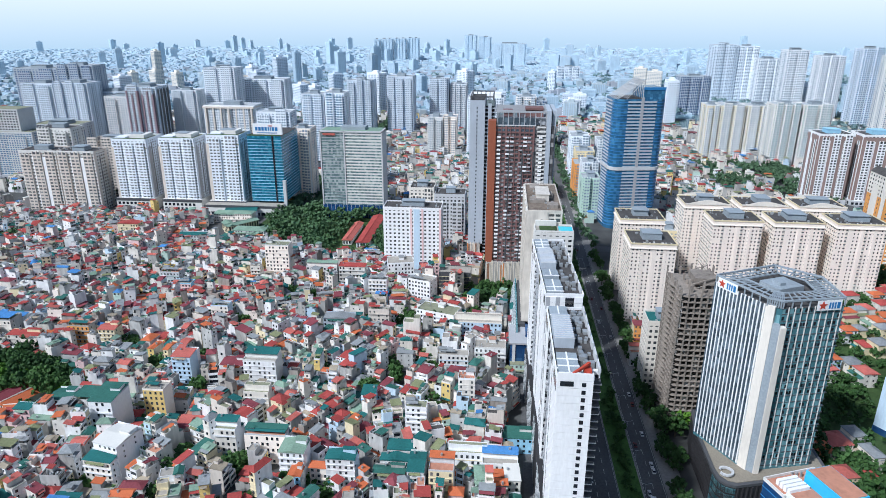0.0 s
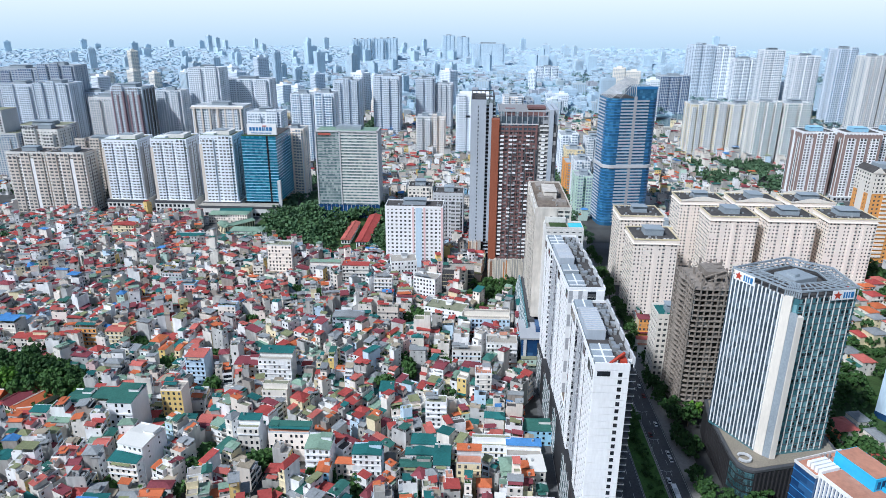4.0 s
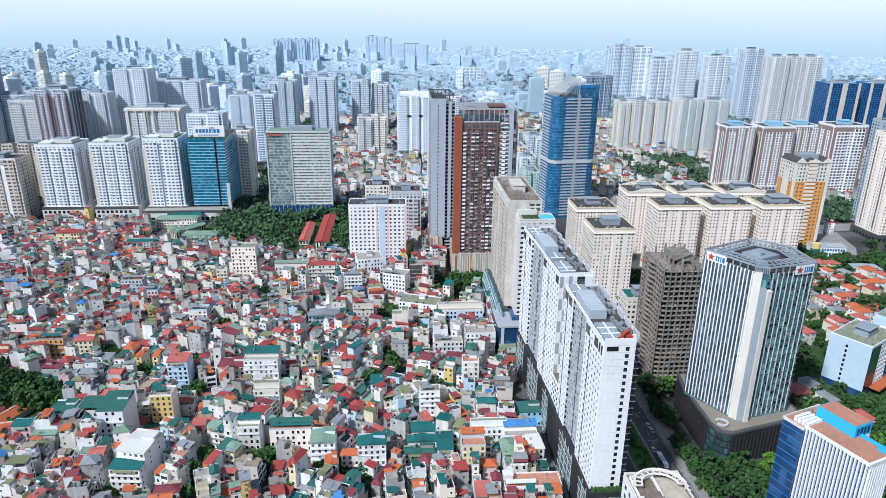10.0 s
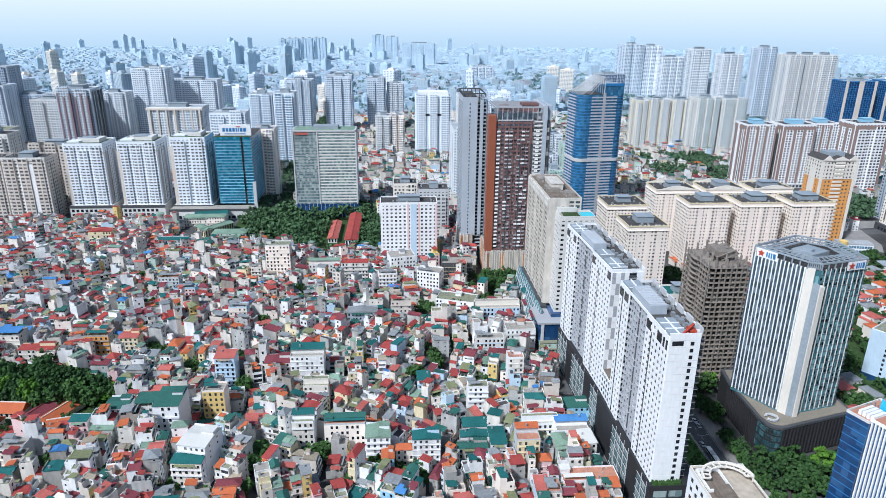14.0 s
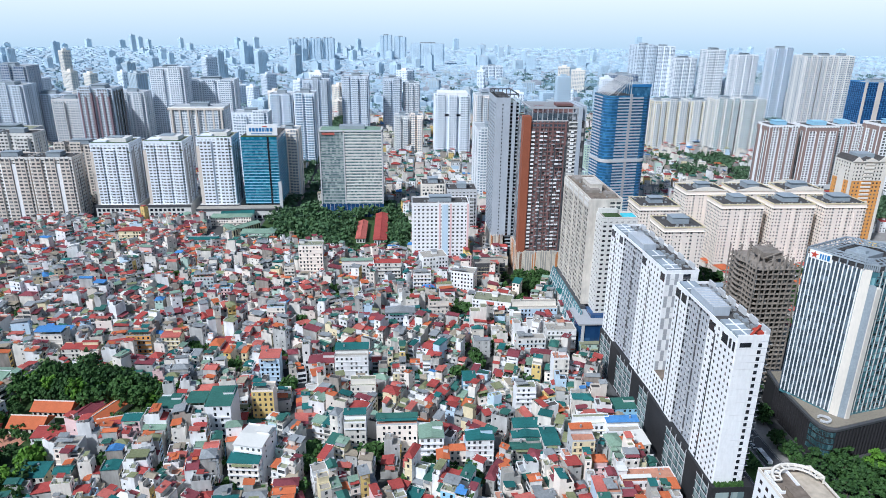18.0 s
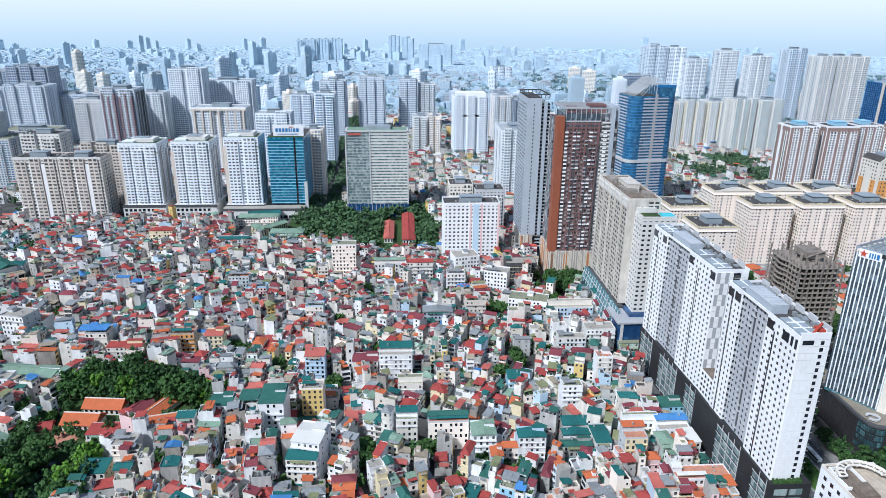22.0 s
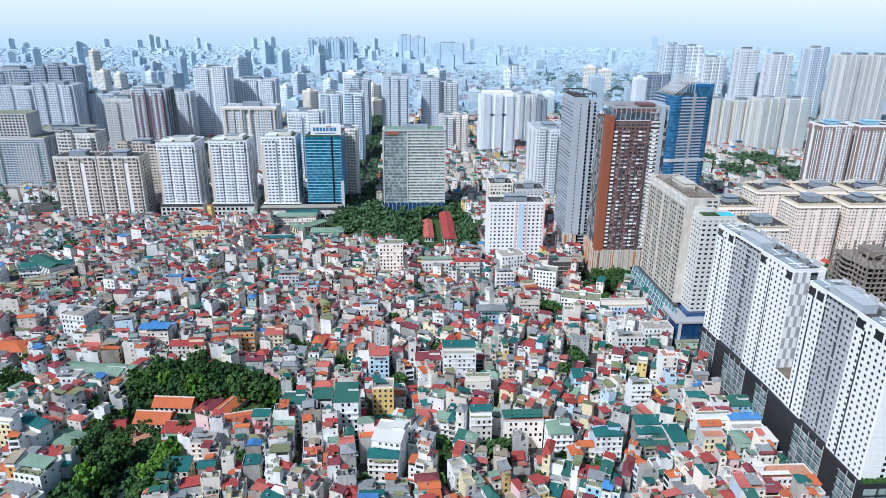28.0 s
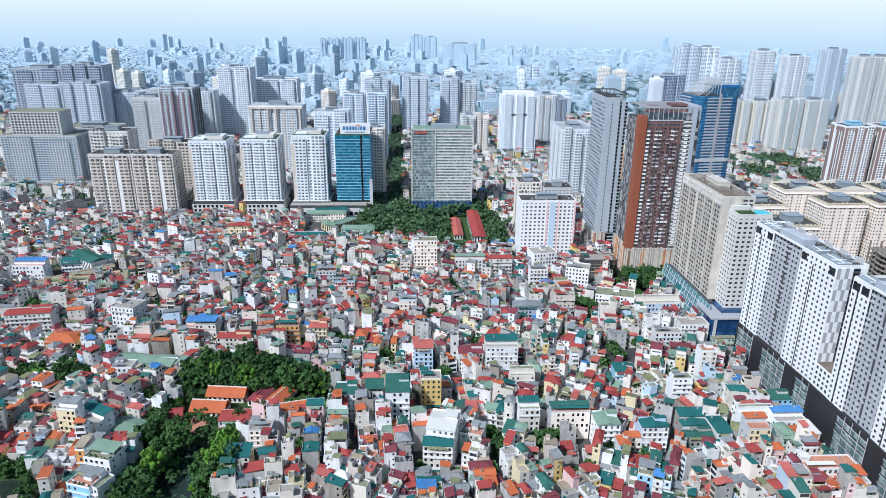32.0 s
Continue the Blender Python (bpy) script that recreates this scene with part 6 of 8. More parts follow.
tree(-305, 250, 1.3, rng, True)
tree(-309, 238, 0.9, rng, True)
tree(-304, 268, 0.9, rng, True)
tree(-290, 352, 1.0, rng, True)
tree(-262, 340, 0.9, rng, True)
scatter(BROWNWOOD, 16, 0.9, 1.3)
# street trees along the road and round the bank tower
for y in range(150, 640, 7):
    if rng.random() < 0.9:
        tree(91.0 + rng.uniform(-2.5, 3.5), y + rng.uniform(-2, 2), rng.uniform(0.6, 0.95), rng)
for x, y in ((98, 300), (101, 322), (94, 330), (106, 328), (99, 252), (108, 246), (116, 240), (96, 240), (104, 232), (92, 262), (128, 246), (140, 250), (150, 246), (160, 250), (172, 262), (178, 276),
             (168, 300), (174, 318), (182, 335), (186, 296), (192, 262), (200, 280), (206, 300), (196, 312), (15, 500), (-2, 508), (8, 512), (-14, 505), (2, 498), (20, 505), (-10, 512)):
    tree(x, y, rng.uniform(0.9, 1.25), rng, rng.random() < 0.1)
for _ in range(30):
    tree(rng.uniform(180, 330), rng.uniform(235, 300) + rng.uniform(-25, 0), rng.uniform(0.9, 1.3), rng, rng.random() < 0.12)


# ---- houses ----
WALLS = [HWHITE, HOFF, HGREY, CEMENT, PALECREAM, CREAM, PALEYELLOW, PALEBLUE, MINT, PINK, CONCRETE, YELLOW, BEIGE]
WALL_ODDS = [32, 22, 15, 13, 6, 3, 2, 2.5, 1, 1, 6, 0.6, 5]
ROOFS = [R_RED, R_MAROON, R_PINK, R_TEAL, R_GREEN, R_PALEGREEN, R_ORANGE, R_GREY, R_BLUE, R_WHITE, R_OLIVE, R_SAND, PALEDECK, MOSSDECK, DECK, TERRACOTTA]
ROOF_ODDS = [16, 13, 9, 10, 8, 7, 9, 19, 1, 2, 9, 7]
FAR_ODDS = [19, 21, 11, 7, 7, 6, 4, 22, 2, 2, 7, 5]
NEAR_ODDS = [21, 9, 10, 10, 9, 6, 18, 9, 1, 2, 8, 5]
# far lots get greyer roof colours, standing in for haze
LOT_ODDS = [7, 10, 6, 5, 8, 8, 3, 30, 3, 8, 8, 6]
FRONTS = [HWHITE, HOFF, PALECREAM, PALEYELLOW, YELLOW, PALEBLUE, SKYBLUE, MINT, PINK, CREAM, ORANGE]
FRONT_ODDS = [30, 14, 9, 9, 5, 5, 1.5, 4, 4, 6, 1.5]
EXTRA = [SKYBLUE, ORANGE, GLASSDARK, STEEL, LEAF, GLASS, R_BLUE]


def house_pieces(rng, w, d, n, out, wall=None, roof=None, style=None, detail=2):
    """A tube house at the origin, centred, its street side to -y. out(kind) gives the collector and slot of a piece."""
    fh = rng.uniform(3.1, 3.5)
    h = n * fh
    x0, x1, y0, y1 = -w / 2, w / 2, -d / 2, d / 2
    style = style or rng.choices("ABCDE", (32, 30, 9, 13, 16))[0]

    def box(kind, *a):
        g, slot = out(kind)
        g.lid(*a, slot)

    def slope(kind, *a):
        g, slot = out(kind)
        g.slope(*a, slot)

    def ring(kind, *a):
        g, slot = out(kind)
        g.ring(*a, slot)

    if n > 1 and d > 7 and rng.random() < 0.42:
        # lower rear annex under its own sheet
        ym = y1 - d * rng.uniform(0.2, 0.36)
        hr = (n - 1 if n < 4 or rng.random() < 0.5 else n - 2) * fh
        box("annex", x0 + 0.05, x1 - 0.05, ym, y1, -0.3, hr)
        slope("annex_roof", x0 - 0.2, x1 + 0.2, ym + 0.02, y1 + 0.3, hr + 0.9, hr + 0.25, 0.12)
        y1 = ym
        d = y1 - y0
    box("wall", x0, x1, y0, y1, -0.3, h)
    if rng.random() < 0.62:
        box("front", x0 + 0.02, x1 - 0.02, y0 - 0.05, y0 + 0.05, 0, h)
    if style in "AD":
        ph = rng.uniform(0.7, 1.1)
        ring("parapet", x0, x1, y0, y1, h, h + ph, 0.2)
        box("deck", x0 + 0.2, x1 - 0.2, y0 + 0.2, y1 - 0.2, h - 0.1, h + 0.06)
        sy = rng.uniform(y0 + d * 0.35, y1 - 3.2)
        sx = x0 if rng.random() < 0.5 else x1 - w * 0.55
        sh = rng.uniform(2.4, 3.0)
        sw = min(w * 0.55, 4.5)
        e = min(sy + d * 0.3, sy + 4.5, y1)
        box("stair", sx + 0.004, sx + sw, sy, e - 0.004, h, h + sh)
        slope("stair_roof", sx - 0.3, sx + sw + 0.3, sy - 0.4, e + 0.3, h + sh + 0.05, h + sh + rng.uniform(0.2, 0.7), 0.12)
        if style == "A":
            a, b = (y0 - 0.3, y0 + d * rng.uniform(0.4, 0.85)) if rng.random() < 0.5 else (y1 - d * rng.uniform(0.4, 0.85), y1 + 0.2)
            z = h + rng.uniform(2.2, 2.9)
            slope("roof", x0 - 0.3, x1 + 0.3, a, b, z, z + rng.uniform(0.3, 0.9), 0.12)
            if rng.random() < 0.4:
                a2 = a - 1.6 if a > y0 else b - 0.1
                slope("patch_roof", x0 + 0.1, x1 - 0.1, a2, a2 + 1.9, z - 0.7, z - 0.25, 0.1)
            if detail > 1:
                for px in (x0 + 0.1, x1 - 0.25):
                    for py in (a + 0.4, b - 0.5):
                        box("post", px, px + 0.15, py, py + 0.15, h, z + 0.2)
        elif rng.random() < 0.7:
            a = rng.uniform(y0 + 0.3, y0 + d * 0.3)
            slope("roof", x0 + 0.3, x0 + w * rng.uniform(0.5, 0.9), a, a + rng.uniform(2, 3.5), h + 2.2, h + 2.6, 0.1)
            box("post", x0 + 0.4, x0 + 0.55, a + 0.2, a + 0.35, h, h + 2.2)
    elif style == "B":
        z = h + rng.uniform(0.1, 0.5)
        g, slot = out("roof")
        if rng.random() < 0.5:
            g.slope(x0 - 0.35, x1 + 0.35, y0 - 0.4, y1 + 0.3, z + 0.1, z + rng.uniform(0.8, 1.6), 0.15, slot)
        else:
            g.gable(x0 - 0.35, x1 + 0.35, y0 - 0.5, y1 + 0.3, z, rng.uniform(0.8, 1.5), "y" if rng.random() < 0.6 else "x", slot)
        box("parapet", x0, x1, y1 - 0.25, y1, h - 0.1, h + 1.3)
        if rng.random() < 0.35:
            slope("patch_roof", x0 + w * 0.15, x1 - w * 0.2, y0 - 1.5, y0 + 0.3, h - 0.7, h - 0.2, 0.1)
        if rng.random() < 0.35 and w > 5:
            box("stair", x0 + w * 0.55, x1 - 0.4, y0 + d * 0.55, y0 + d * 0.85, h, h + 2.8)
            box("stair_roof", x0 + w * 0.52, x1 - 0.2, y0 + d * 0.52, y0 + d * 0.88, h + 2.8, h + 2.95)
    elif style == "C":
        g, slot = out("roof")
        g.hip(x0 - 0.5, x1 + 0.5, y0 - 0.5, y1 + 0.5, h, rng.uniform(1.6, 2.6), slot)
        if rng.random() < 0.6:
            g, slot = out("dormer")
            g.hip(x0 - 0.4, x0 + w * 0.55, y0 - 1.6, y0 + d * 0.5, h - rng.uniform(0.4, 2.6), 1.7, slot)
    else:
        k = rng.uniform(0.35, 0.65)
        ym = y0 + d * k
        ring("parapet", x0, x1, y0, ym - 0.004, h, h + 0.9, 0.2)
        box("deck", x0 + 0.2, x1 - 0.2, y0 + 0.2, ym, h - 0.1, h + 0.06)
        box("upper_wall", x0 + 0.004, x1 - 0.004, ym, y1 - 0.004, h, h + fh)
        if rng.random() < 0.6:
            slope("roof", x0 - 0.25, x1 + 0.25, ym - 0.9, y1 + 0.25, h + fh + 0.1, h + fh + 0.8, 0.13)
        else:
            box("upper_deck", x0 + 0.1, x1 - 0.1, ym + 0.1, y1 - 0.1, h + fh - 0.05, h + fh + 0.08)
            ring("upper_parapet", x0 - 0.1, x1 + 0.1, ym - 0.1, y1, h + fh, h + fh + 0.5, 0.2)
    # street front: windows, balconies, awnings; windows on some flanks
    nb = max(1, int(w / 2.7))
    bal = rng.random() < 0.5
    ledge = detail > 0 and not bal and rng.random() < 0.6
    wide = rng.random() < 0.25 and w < 6.5
    for i in range(n):
        if wide:
            box("window", x0 + 0.45, x1 - 0.45, y0 - 0.1, y0 + 0.03, i * fh + 0.9, i * fh + fh - 0.55)
        for k in range(0 if wide else nb):
            c = x0 + (k + 0.5) * w / nb
            hw = min(0.62, w / nb * 0.3)
            if rng.random() < (0.75 if detail > 1 else 0.6):
                box("window", c - hw, c + hw, y0 - 0.1, y0 + 0.03, i * fh + 1.0, i * fh + fh - 0.7)
        if i and ledge:
            box("ledge", x0 - 0.08, x1 + 0.08, y0 - 0.35, y0 - 0.06, i * fh - 0.16, i * fh + 0.06)
        if i and detail > 1 and bal and rng.random() < 0.7:
            g, slot = out("balcony%d" % i)
            g.add([(x0, y0 - 0.9, i * fh - 0.1), (x1, y0 - 0.9, i * fh - 0.1), (x1, y0, i * fh - 0.1), (x0, y0, i * fh - 0.1), (x0, y0 - 0.9, i * fh + 0.8), (x1, y0 - 0.9, i * fh + 0.8),
                   (x1, y0 - 0.8, i * fh + 0.8), (x0, y0 - 0.8, i * fh + 0.8), (x1, y0 - 0.8, i * fh + 0.1), (x0, y0 - 0.8, i * fh + 0.1), (x1, y0, i * fh + 0.1), (x0, y0, i * fh + 0.1)],
                  [(3, 2, 1, 0), (0, 1, 5, 4), (4, 5, 6, 7), (7, 6, 8, 9), (9, 8, 10, 11), (0, 4, 7, 9, 11, 3), (1, 2, 10, 8, 6, 5)], slot)
    for xs_ in (x0, x1):
        if rng.random() < (0.5 if detail > 1 else 0.34 if detail else 0.0):
            for i in range(n):
                for py in ((y0 + d * 0.25,), (y0 + d * 0.25, y0 + d * 0.7))[d > 9]:
                    if rng.random() < 0.75:
                        box("window", xs_ - 0.06, xs_ + 0.06, py - 0.45, py + 0.45, i * fh + 1.1, i * fh + 2.2)
    if detail > 0 and rng.random() < 0.4:
        for i in range(1, n):
            c = rng.uniform(x0 + 0.8, x1 - 0.8)
            box("window", c - 0.5, c + 0.5, y1 - 0.03, y1 + 0.07, i * fh + 1.0, i * fh + 2.1)
    if rng.random() < 0.4 and detail > 1:
        slope("awning", x0, x1, y0 - 1.6, y0 - 0.004, 2.8, 3.2, 0.08)
    if style != "C" and rng.random() < (0.55 if detail > 1 else 0.3) and detail > 0:
        tz = h + (0.9 if style in "AD" else fh + 0.5 if style == "E" else 1.2)
        g, slot = out("tank")
        g.tube(rng.uniform(x0 + 0.8, x1 - 0.8), rng.uniform(0, y1 - 1), tz - (0.9 if style in "AD" else 0.8), tz + 1.2, 0.55, 0.55, 8, slot)
    if style in "AD" and detail > 0:
        for _ in range(rng.randrange(2, 7) if detail > 1 else rng.randrange(0, 3)):
            px, py, s = rng.uniform(x0 + 0.3, x1 - 1.0), rng.uniform(y0 + 0.3, y1 - 1.2), rng.uniform(0.3, 0.8)
            box("clutter", px, px + s, py, py + s * 1.3, h, h + rng.uniform(0.3, 1.3))
    if style in "AD" and rng.random() < 0.3 and detail > 0:
        for _ in range(14):
            px, py, s = rng.uniform(x0 + 0.3, x1 - 0.6), rng.uniform(y0 + 0.3, y0 + 2.5), rng.uniform(0.25, 0.6)
            box("plants", px, px + s, py, py + s, h, h + rng.uniform(0.4, 1.5))
    return h


WORD = {id(R_OLIVE): "olive", id(R_SAND): "sand-coloured", id(R_RED): "red", id(R_MAROON): "maroon", id(R_PINK): "faded red", id(R_TEAL): "teal", id(R_GREEN): "dark green", id(R_PALEGREEN): "faded green", id(R_ORANGE): "orange tiled",
        id(R_GREY): "grey", id(R_BLUE): "blue", id(R_WHITE): "white", id(PALEDECK): "pale flat", id(MOSSDECK): "mossy flat", id(WHITE): "white", id(OFFWHITE): "off-white", id(LIGHTGREY): "light grey", id(CEMENT): "bare cement",
        id(PALECREAM): "pale cream", id(CREAM): "cream", id(PALEYELLOW): "pale yellow", id(PALEBLUE): "pale blue", id(MINT): "mint", id(PINK): "pink", id(CONCRETE): "raw concrete", id(YELLOW): "yellow", id(BEIGE): "beige",
        id(HWHITE): "weathered white", id(HOFF): "weathered cream", id(HGREY): "weathered grey", id(SKYBLUE): "sky-blue", id(DARKGREY): "dark grey", id(BLUEGREY): "blue-grey", id(ORANGE): "orange", id(MIDGREY): "grey", id(TERRACOTTA): "terracotta"}
NAMES = {"clutter": "roof_clutter", "deck": "roof_deck", "window": "window_grid", "tank": "water_tank", "plants": "roof_planting", "stair": "stair_house", "post": "roof_posts", "upper_deck": "roof_deck", "upper_parapet": "parapet", "front": "front_wall", "annex": "rear_annex"}
USES = {"wall": 0, "parapet": 0, "stair": 0, "upper_wall": 0, "upper_parapet": 0, "post": 0, "balcony": 0, "roof": 1, "stair_roof": 1, "awning": 1, "dormer": 1, "deck": 2, "upper_deck": 2, "window": 3, "clutter": 4, "tank": 4, "plants": 5, "front": 6, "ledge": 6, "annex": 0, "annex_roof": 7, "patch_roof": 7}


def house_thing(x, y, rot, w, d, n, rng, wall=None, roof=None, style=None, z=0.0):
    wall = wall or rng.choices(WALLS, WALL_ODDS)[0]
    roof = roof or rng.choices(ROOFS[:12], ROOF_ODDS)[0]
    geos = {}

    def out(kind):
        return geos.setdefault(kind, Geo()), 0
    house_pieces(rng, w, d, n, out, style=style)
    t = thing("house", "%s tube house of %d storeys with a %s roof" % (WORD[id(wall)], n, WORD[id(roof)]), "house", x, y, z, rot, "tube houses")
    mats = (wall, roof, (PALEDECK, MOSSDECK, PALEDECK, TERRACOTTA)[rng.randrange(4)], (GLASSDARK, GLASS, GLASS)[rng.randrange(3)], STEEL, LEAF, rng.choices(FRONTS, FRONT_ODDS)[0], rng.choices(ROOFS[:12], ROOF_ODDS)[0])
    made = {}
    for kind, q in geos.items():
        base = kind.rstrip("0123456789")
        made[base] = part(NAMES.get(base, base), q, mats[USES[base]], made.get("stair", t) if base == "stair_roof" else made.get("annex", t) if base == "annex_roof" else t, kind="stuff" if base in ("window", "plants", "post", "clutter", "ledge") else "")
    return t


class Quarter:
    """Joined houses of a block of town."""

    def __init__(self):
        self.g = Geo()
        self.mats = WALLS + ROOFS + EXTRA[2:] + EXTRA[:2]

    def put(self, x, y, rot, w, d, n, rng, wall=None, roof=None, style=None, detail=1):
        wi = self.mats.index(wall) if wall else rng.choices(range(len(WALLS)), WALL_ODDS)[0]
        ri = self.mats.index(roof) if roof else len(WALLS) + rng.choices(range(12), NEAR_ODDS if y < 330 else ROOF_ODDS if y < 400 else FAR_ODDS if y < 720 else LOT_ODDS)[0]
        di = len(WALLS) + rng.choice((12, 12, 13, 13, 14, 14, 15))
        base = len(WALLS) + len(ROOFS)
        slot = (wi, ri, di, base + (0, 3, 3)[rng.randrange(3)], base + 1, base + 2, self.mats.index(rng.choices(FRONTS, FRONT_ODDS)[0]), len(WALLS) + rng.choices(range(12), ROOF_ODDS)[0])
        self.g.at(x, y, 0, rot)
        house_pieces(rng, w, d, n, lambda kind: (self.g, slot[USES[kind.rstrip("0123456789")]]), style=style, detail=detail)

    def done(self, label):
        if self.g.f:
            solid("houses", self.g, self.mats, label, "houses", kind="stuff")


KEEP_OUT = [(-318, -240, 618, 712), (-520, -466, 490, 556), (-396, -356, 350, 372), (-374, -349, 280, 304), (15, 60, 100, 520), (-12, 45, 510, 620), (-107, -48, 548, 585), (-96, -32, 628, 672), (-207, -130, 700, 760), (-600, -245, 698, 780), (-740, -600, 820, 950)]
specials = []
TAKEN = []


def free(x, y, m=3.0):
    if any(x0 - m < x < x1 + m and y0 - m < y < y1 + m for x0, x1, y0, y1 in KEEP_OUT):
        return False
    if any((x - a) ** 2 + (y - b) ** 2 < r * r for a, b, r in specials):
        return False
    if any(abs((x - a) * c + (y - b) * s) < hw and abs((y - b) * c - (x - a) * s) < hd for a, b, hw, hd, c, s in TAKEN):
        return False
    return not any(inside(x, y, p) for p in GREENS)


def special(x, y, w, d, n, wall, roof, style, seed, rot=0.0):
    """A house that stands out, by its front left corner."""
    c, s = math.cos(radians(rot)), math.sin(radians(rot))
    cx, cy = x + c * w / 2 - s * d / 2, y + s * w / 2 + c * d / 2
    TAKEN.append((cx, cy, w / 2 + 3.0, d / 2 + 3.0, c, s))
    return house_thing(cx, cy, rot, w, d, n, random.Random(seed), wall, roof, style)


special(-197.5, 258.0, 14.7, 17.0, 7, WHITE, R_WHITE, "B", 100, -14)
special(-199.4, 251.0, 15.2, 11.0, 5, WHITE, R_TEAL, "B", 101, -6)
special(-248.4, 296.5, 12.3, 12.0, 6, WHITE, R_GREEN, "B", 102, 0)
special(-231.0, 294.0, 10.0, 14.0, 6, OFFWHITE, R_GREEN, "A", 103, 0)
special(-219.4, 289.0, 13.3, 18.0, 7, WHITE, R_GREEN, "B", 104, 0)
special(-263.1, 287.8, 9.3, 9.0, 5, WHITE, R_TEAL, "B", 105, 0)
special(-199.6, 308.7, 12.2, 10.0, 6, CREAM, R_TEAL, "D", 106, 0)
special(-203.2, 349.3, 12.2, 10.0, 6, PALEBLUE, R_PINK, "B", 107, 0)
special(-173.9, 353.8, 16.2, 10.0, 4, OFFWHITE, R_MAROON, "B", 108, 0)
special(-156.6, 348.9, 20.9, 12.0, 6, OFFWHITE, R_TEAL, "E", 109, 0)
special(-145.7, 280.2, 11.6, 12.0, 5, WHITE, R_TEAL, "E", 110, 0)
special(-128.4, 277.7, 21.7, 11.0, 5, LIGHTGREY, R_GREEN, "A", 111, 0)
special(-299.1, 389.1, 15.9, 12.0, 5, CEMENT, R_TEAL, "D", 112, 0)
special(-276.3, 388.1, 12.2, 10.0, 5, PALEYELLOW, R_PINK, "B", 113, 0)
special(-144.8, 318.6, 14.7, 10.0, 5, PALECREAM, R_TEAL, "E", 114, 0)
special(-178.5, 362.1, 4.9, 10.0, 6, OFFWHITE, R_GREY, "D", 115, 0)
special(-106.1, 265.5, 12.7, 12.0, 5, WHITE, R_PALEGREEN, "B", 116, 0)
special(-82.0, 264.2, 14.5, 11.0, 5, PALEBLUE, R_TEAL, "B", 117, 0)
special(-54.2, 281.8, 15.0, 9.0, 3, CEMENT, R_TEAL, "B", 118, 0)
special(-56.3, 272.5, 15.3, 9.0, 3, CEMENT, R_TEAL, "B", 119, 0)
special(-58.4, 263.7, 15.7, 9.0, 3, CEMENT, R_GREEN, "B", 120, 0)
special(-41.3, 262.4, 8.2, 16.0, 4, OFFWHITE, R_TEAL, "B", 121, 0)
special(-21.3, 332.9, 9.7, 9.0, 7, WHITE, R_GREY, "D", 122, 0)
special(-48.7, 308.1, 11.8, 10.0, 6, WHITE, R_GREY, "D", 123, 0)
special(-29.6, 253.5, 11.7, 10.0, 6, LIGHTGREY, R_ORANGE, "E", 124, 0)
special(-22.4, 277.1, 19.5, 8.0, 4, WHITE, R_TEAL, "E", 125, 0)
special(-5.0, 270.5, 17.6, 10.0, 4, WHITE, R_BLUE, "E", 126, 0)
special(5.3, 298.7, 16.0, 9.0, 3, OFFWHITE, R_GREEN, "B", 127, 0)
special(-11.5, 230.3, 27.2, 14.0, 4, WHITE, R_WHITE, "D", 128, 0)
special(-14.1, 383.9, 20.5, 12.0, 5, OFFWHITE, TERRACOTTA, "D", 129, 0)
special(-36.5, 372.4, 19.0, 12.0, 5, OFFWHITE, R_GREY, "D", 130, 0)
special(-77.6, 327.6, 7.9, 9.0, 4, SKYBLUE, R_TEAL, "B", 131, 0)
special(-19.6, 247.4, 6.6, 9.0, 4, PALEYELLOW, R_ORANGE, "C", 132, 0)
special(9.6, 382.3, 16.5, 14.0, 2, MINT, MOSSDECK, "B", 133, 0)
special(-90.6, 264.5, 9.4, 8.0, 3, CREAM, R_ORANGE, "C", 134, 0)
special(-97.6, 252.8, 6.2, 8.0, 4, OFFWHITE, R_ORANGE, "B", 135, 0)
special(-202.6, 521.2, 20.7, 12.0, 10, OFFWHITE, R_GREY, "D", 136, 0)
special(-214.6, 514.7, 8.6, 8.0, 5, PALECREAM, R_GREY, "D", 137, 0)
special(-285.8, 494.3, 16.8, 10.0, 5, LIGHTGREY, R_GREY, "D", 138, 0)
special(-268.3, 479.1, 16.4, 9.0, 4, SKYBLUE, R_GREY, "D", 139, 0)
special(-137.7, 519.7, 23.1, 10.0, 5, OFFWHITE, R_RED, "B", 140, 0)
special(-165.9, 517.9, 26.8, 10.0, 5, OFFWHITE, R_PALEGREEN, "E", 141, 0)
special(-104.6, 484.2, 14.9, 9.0, 6, WHITE, R_GREY, "D", 142, 0)
special(-94.8, 520.1, 22.3, 18.0, 6, WHITE, R_GREY, "D", 143, 12)
special(-72.9, 490.6, 19.4, 14.0, 6, WHITE, R_GREY, "D", 144, -20)
special(-50.2, 513.8, 26.8, 16.0, 5, DARKGREY, R_GREEN, "D", 145, 0)
special(-59.9, 441.8, 29.8, 16.0, 5, WHITE, R_WHITE, "D", 146, -18)
special(-30.3, 428.4, 33.7, 14.0, 4, PALECREAM, R_RED, "E", 147, 0)
special(-126.5, 425.7, 22.2, 10.0, 4, BLUEGREY, R_GREY, "B", 148, 0)
special(-94.1, 431.3, 15.3, 10.0, 6, BEIGE, R_RED, "D", 149, 0)
special(-322.7, 686.8, 43.8, 14.0, 3, PALECREAM, R_PALEGREEN, "C", 150, 0)
special(-277.7, 628.6, 34.0, 16.0, 3, OFFWHITE, R_PALEGREEN, "C", 151, 0)
special(-388.1, 606.1, 21.8, 14.0, 6, PALEYELLOW, R_RED, "B", 152, 0)
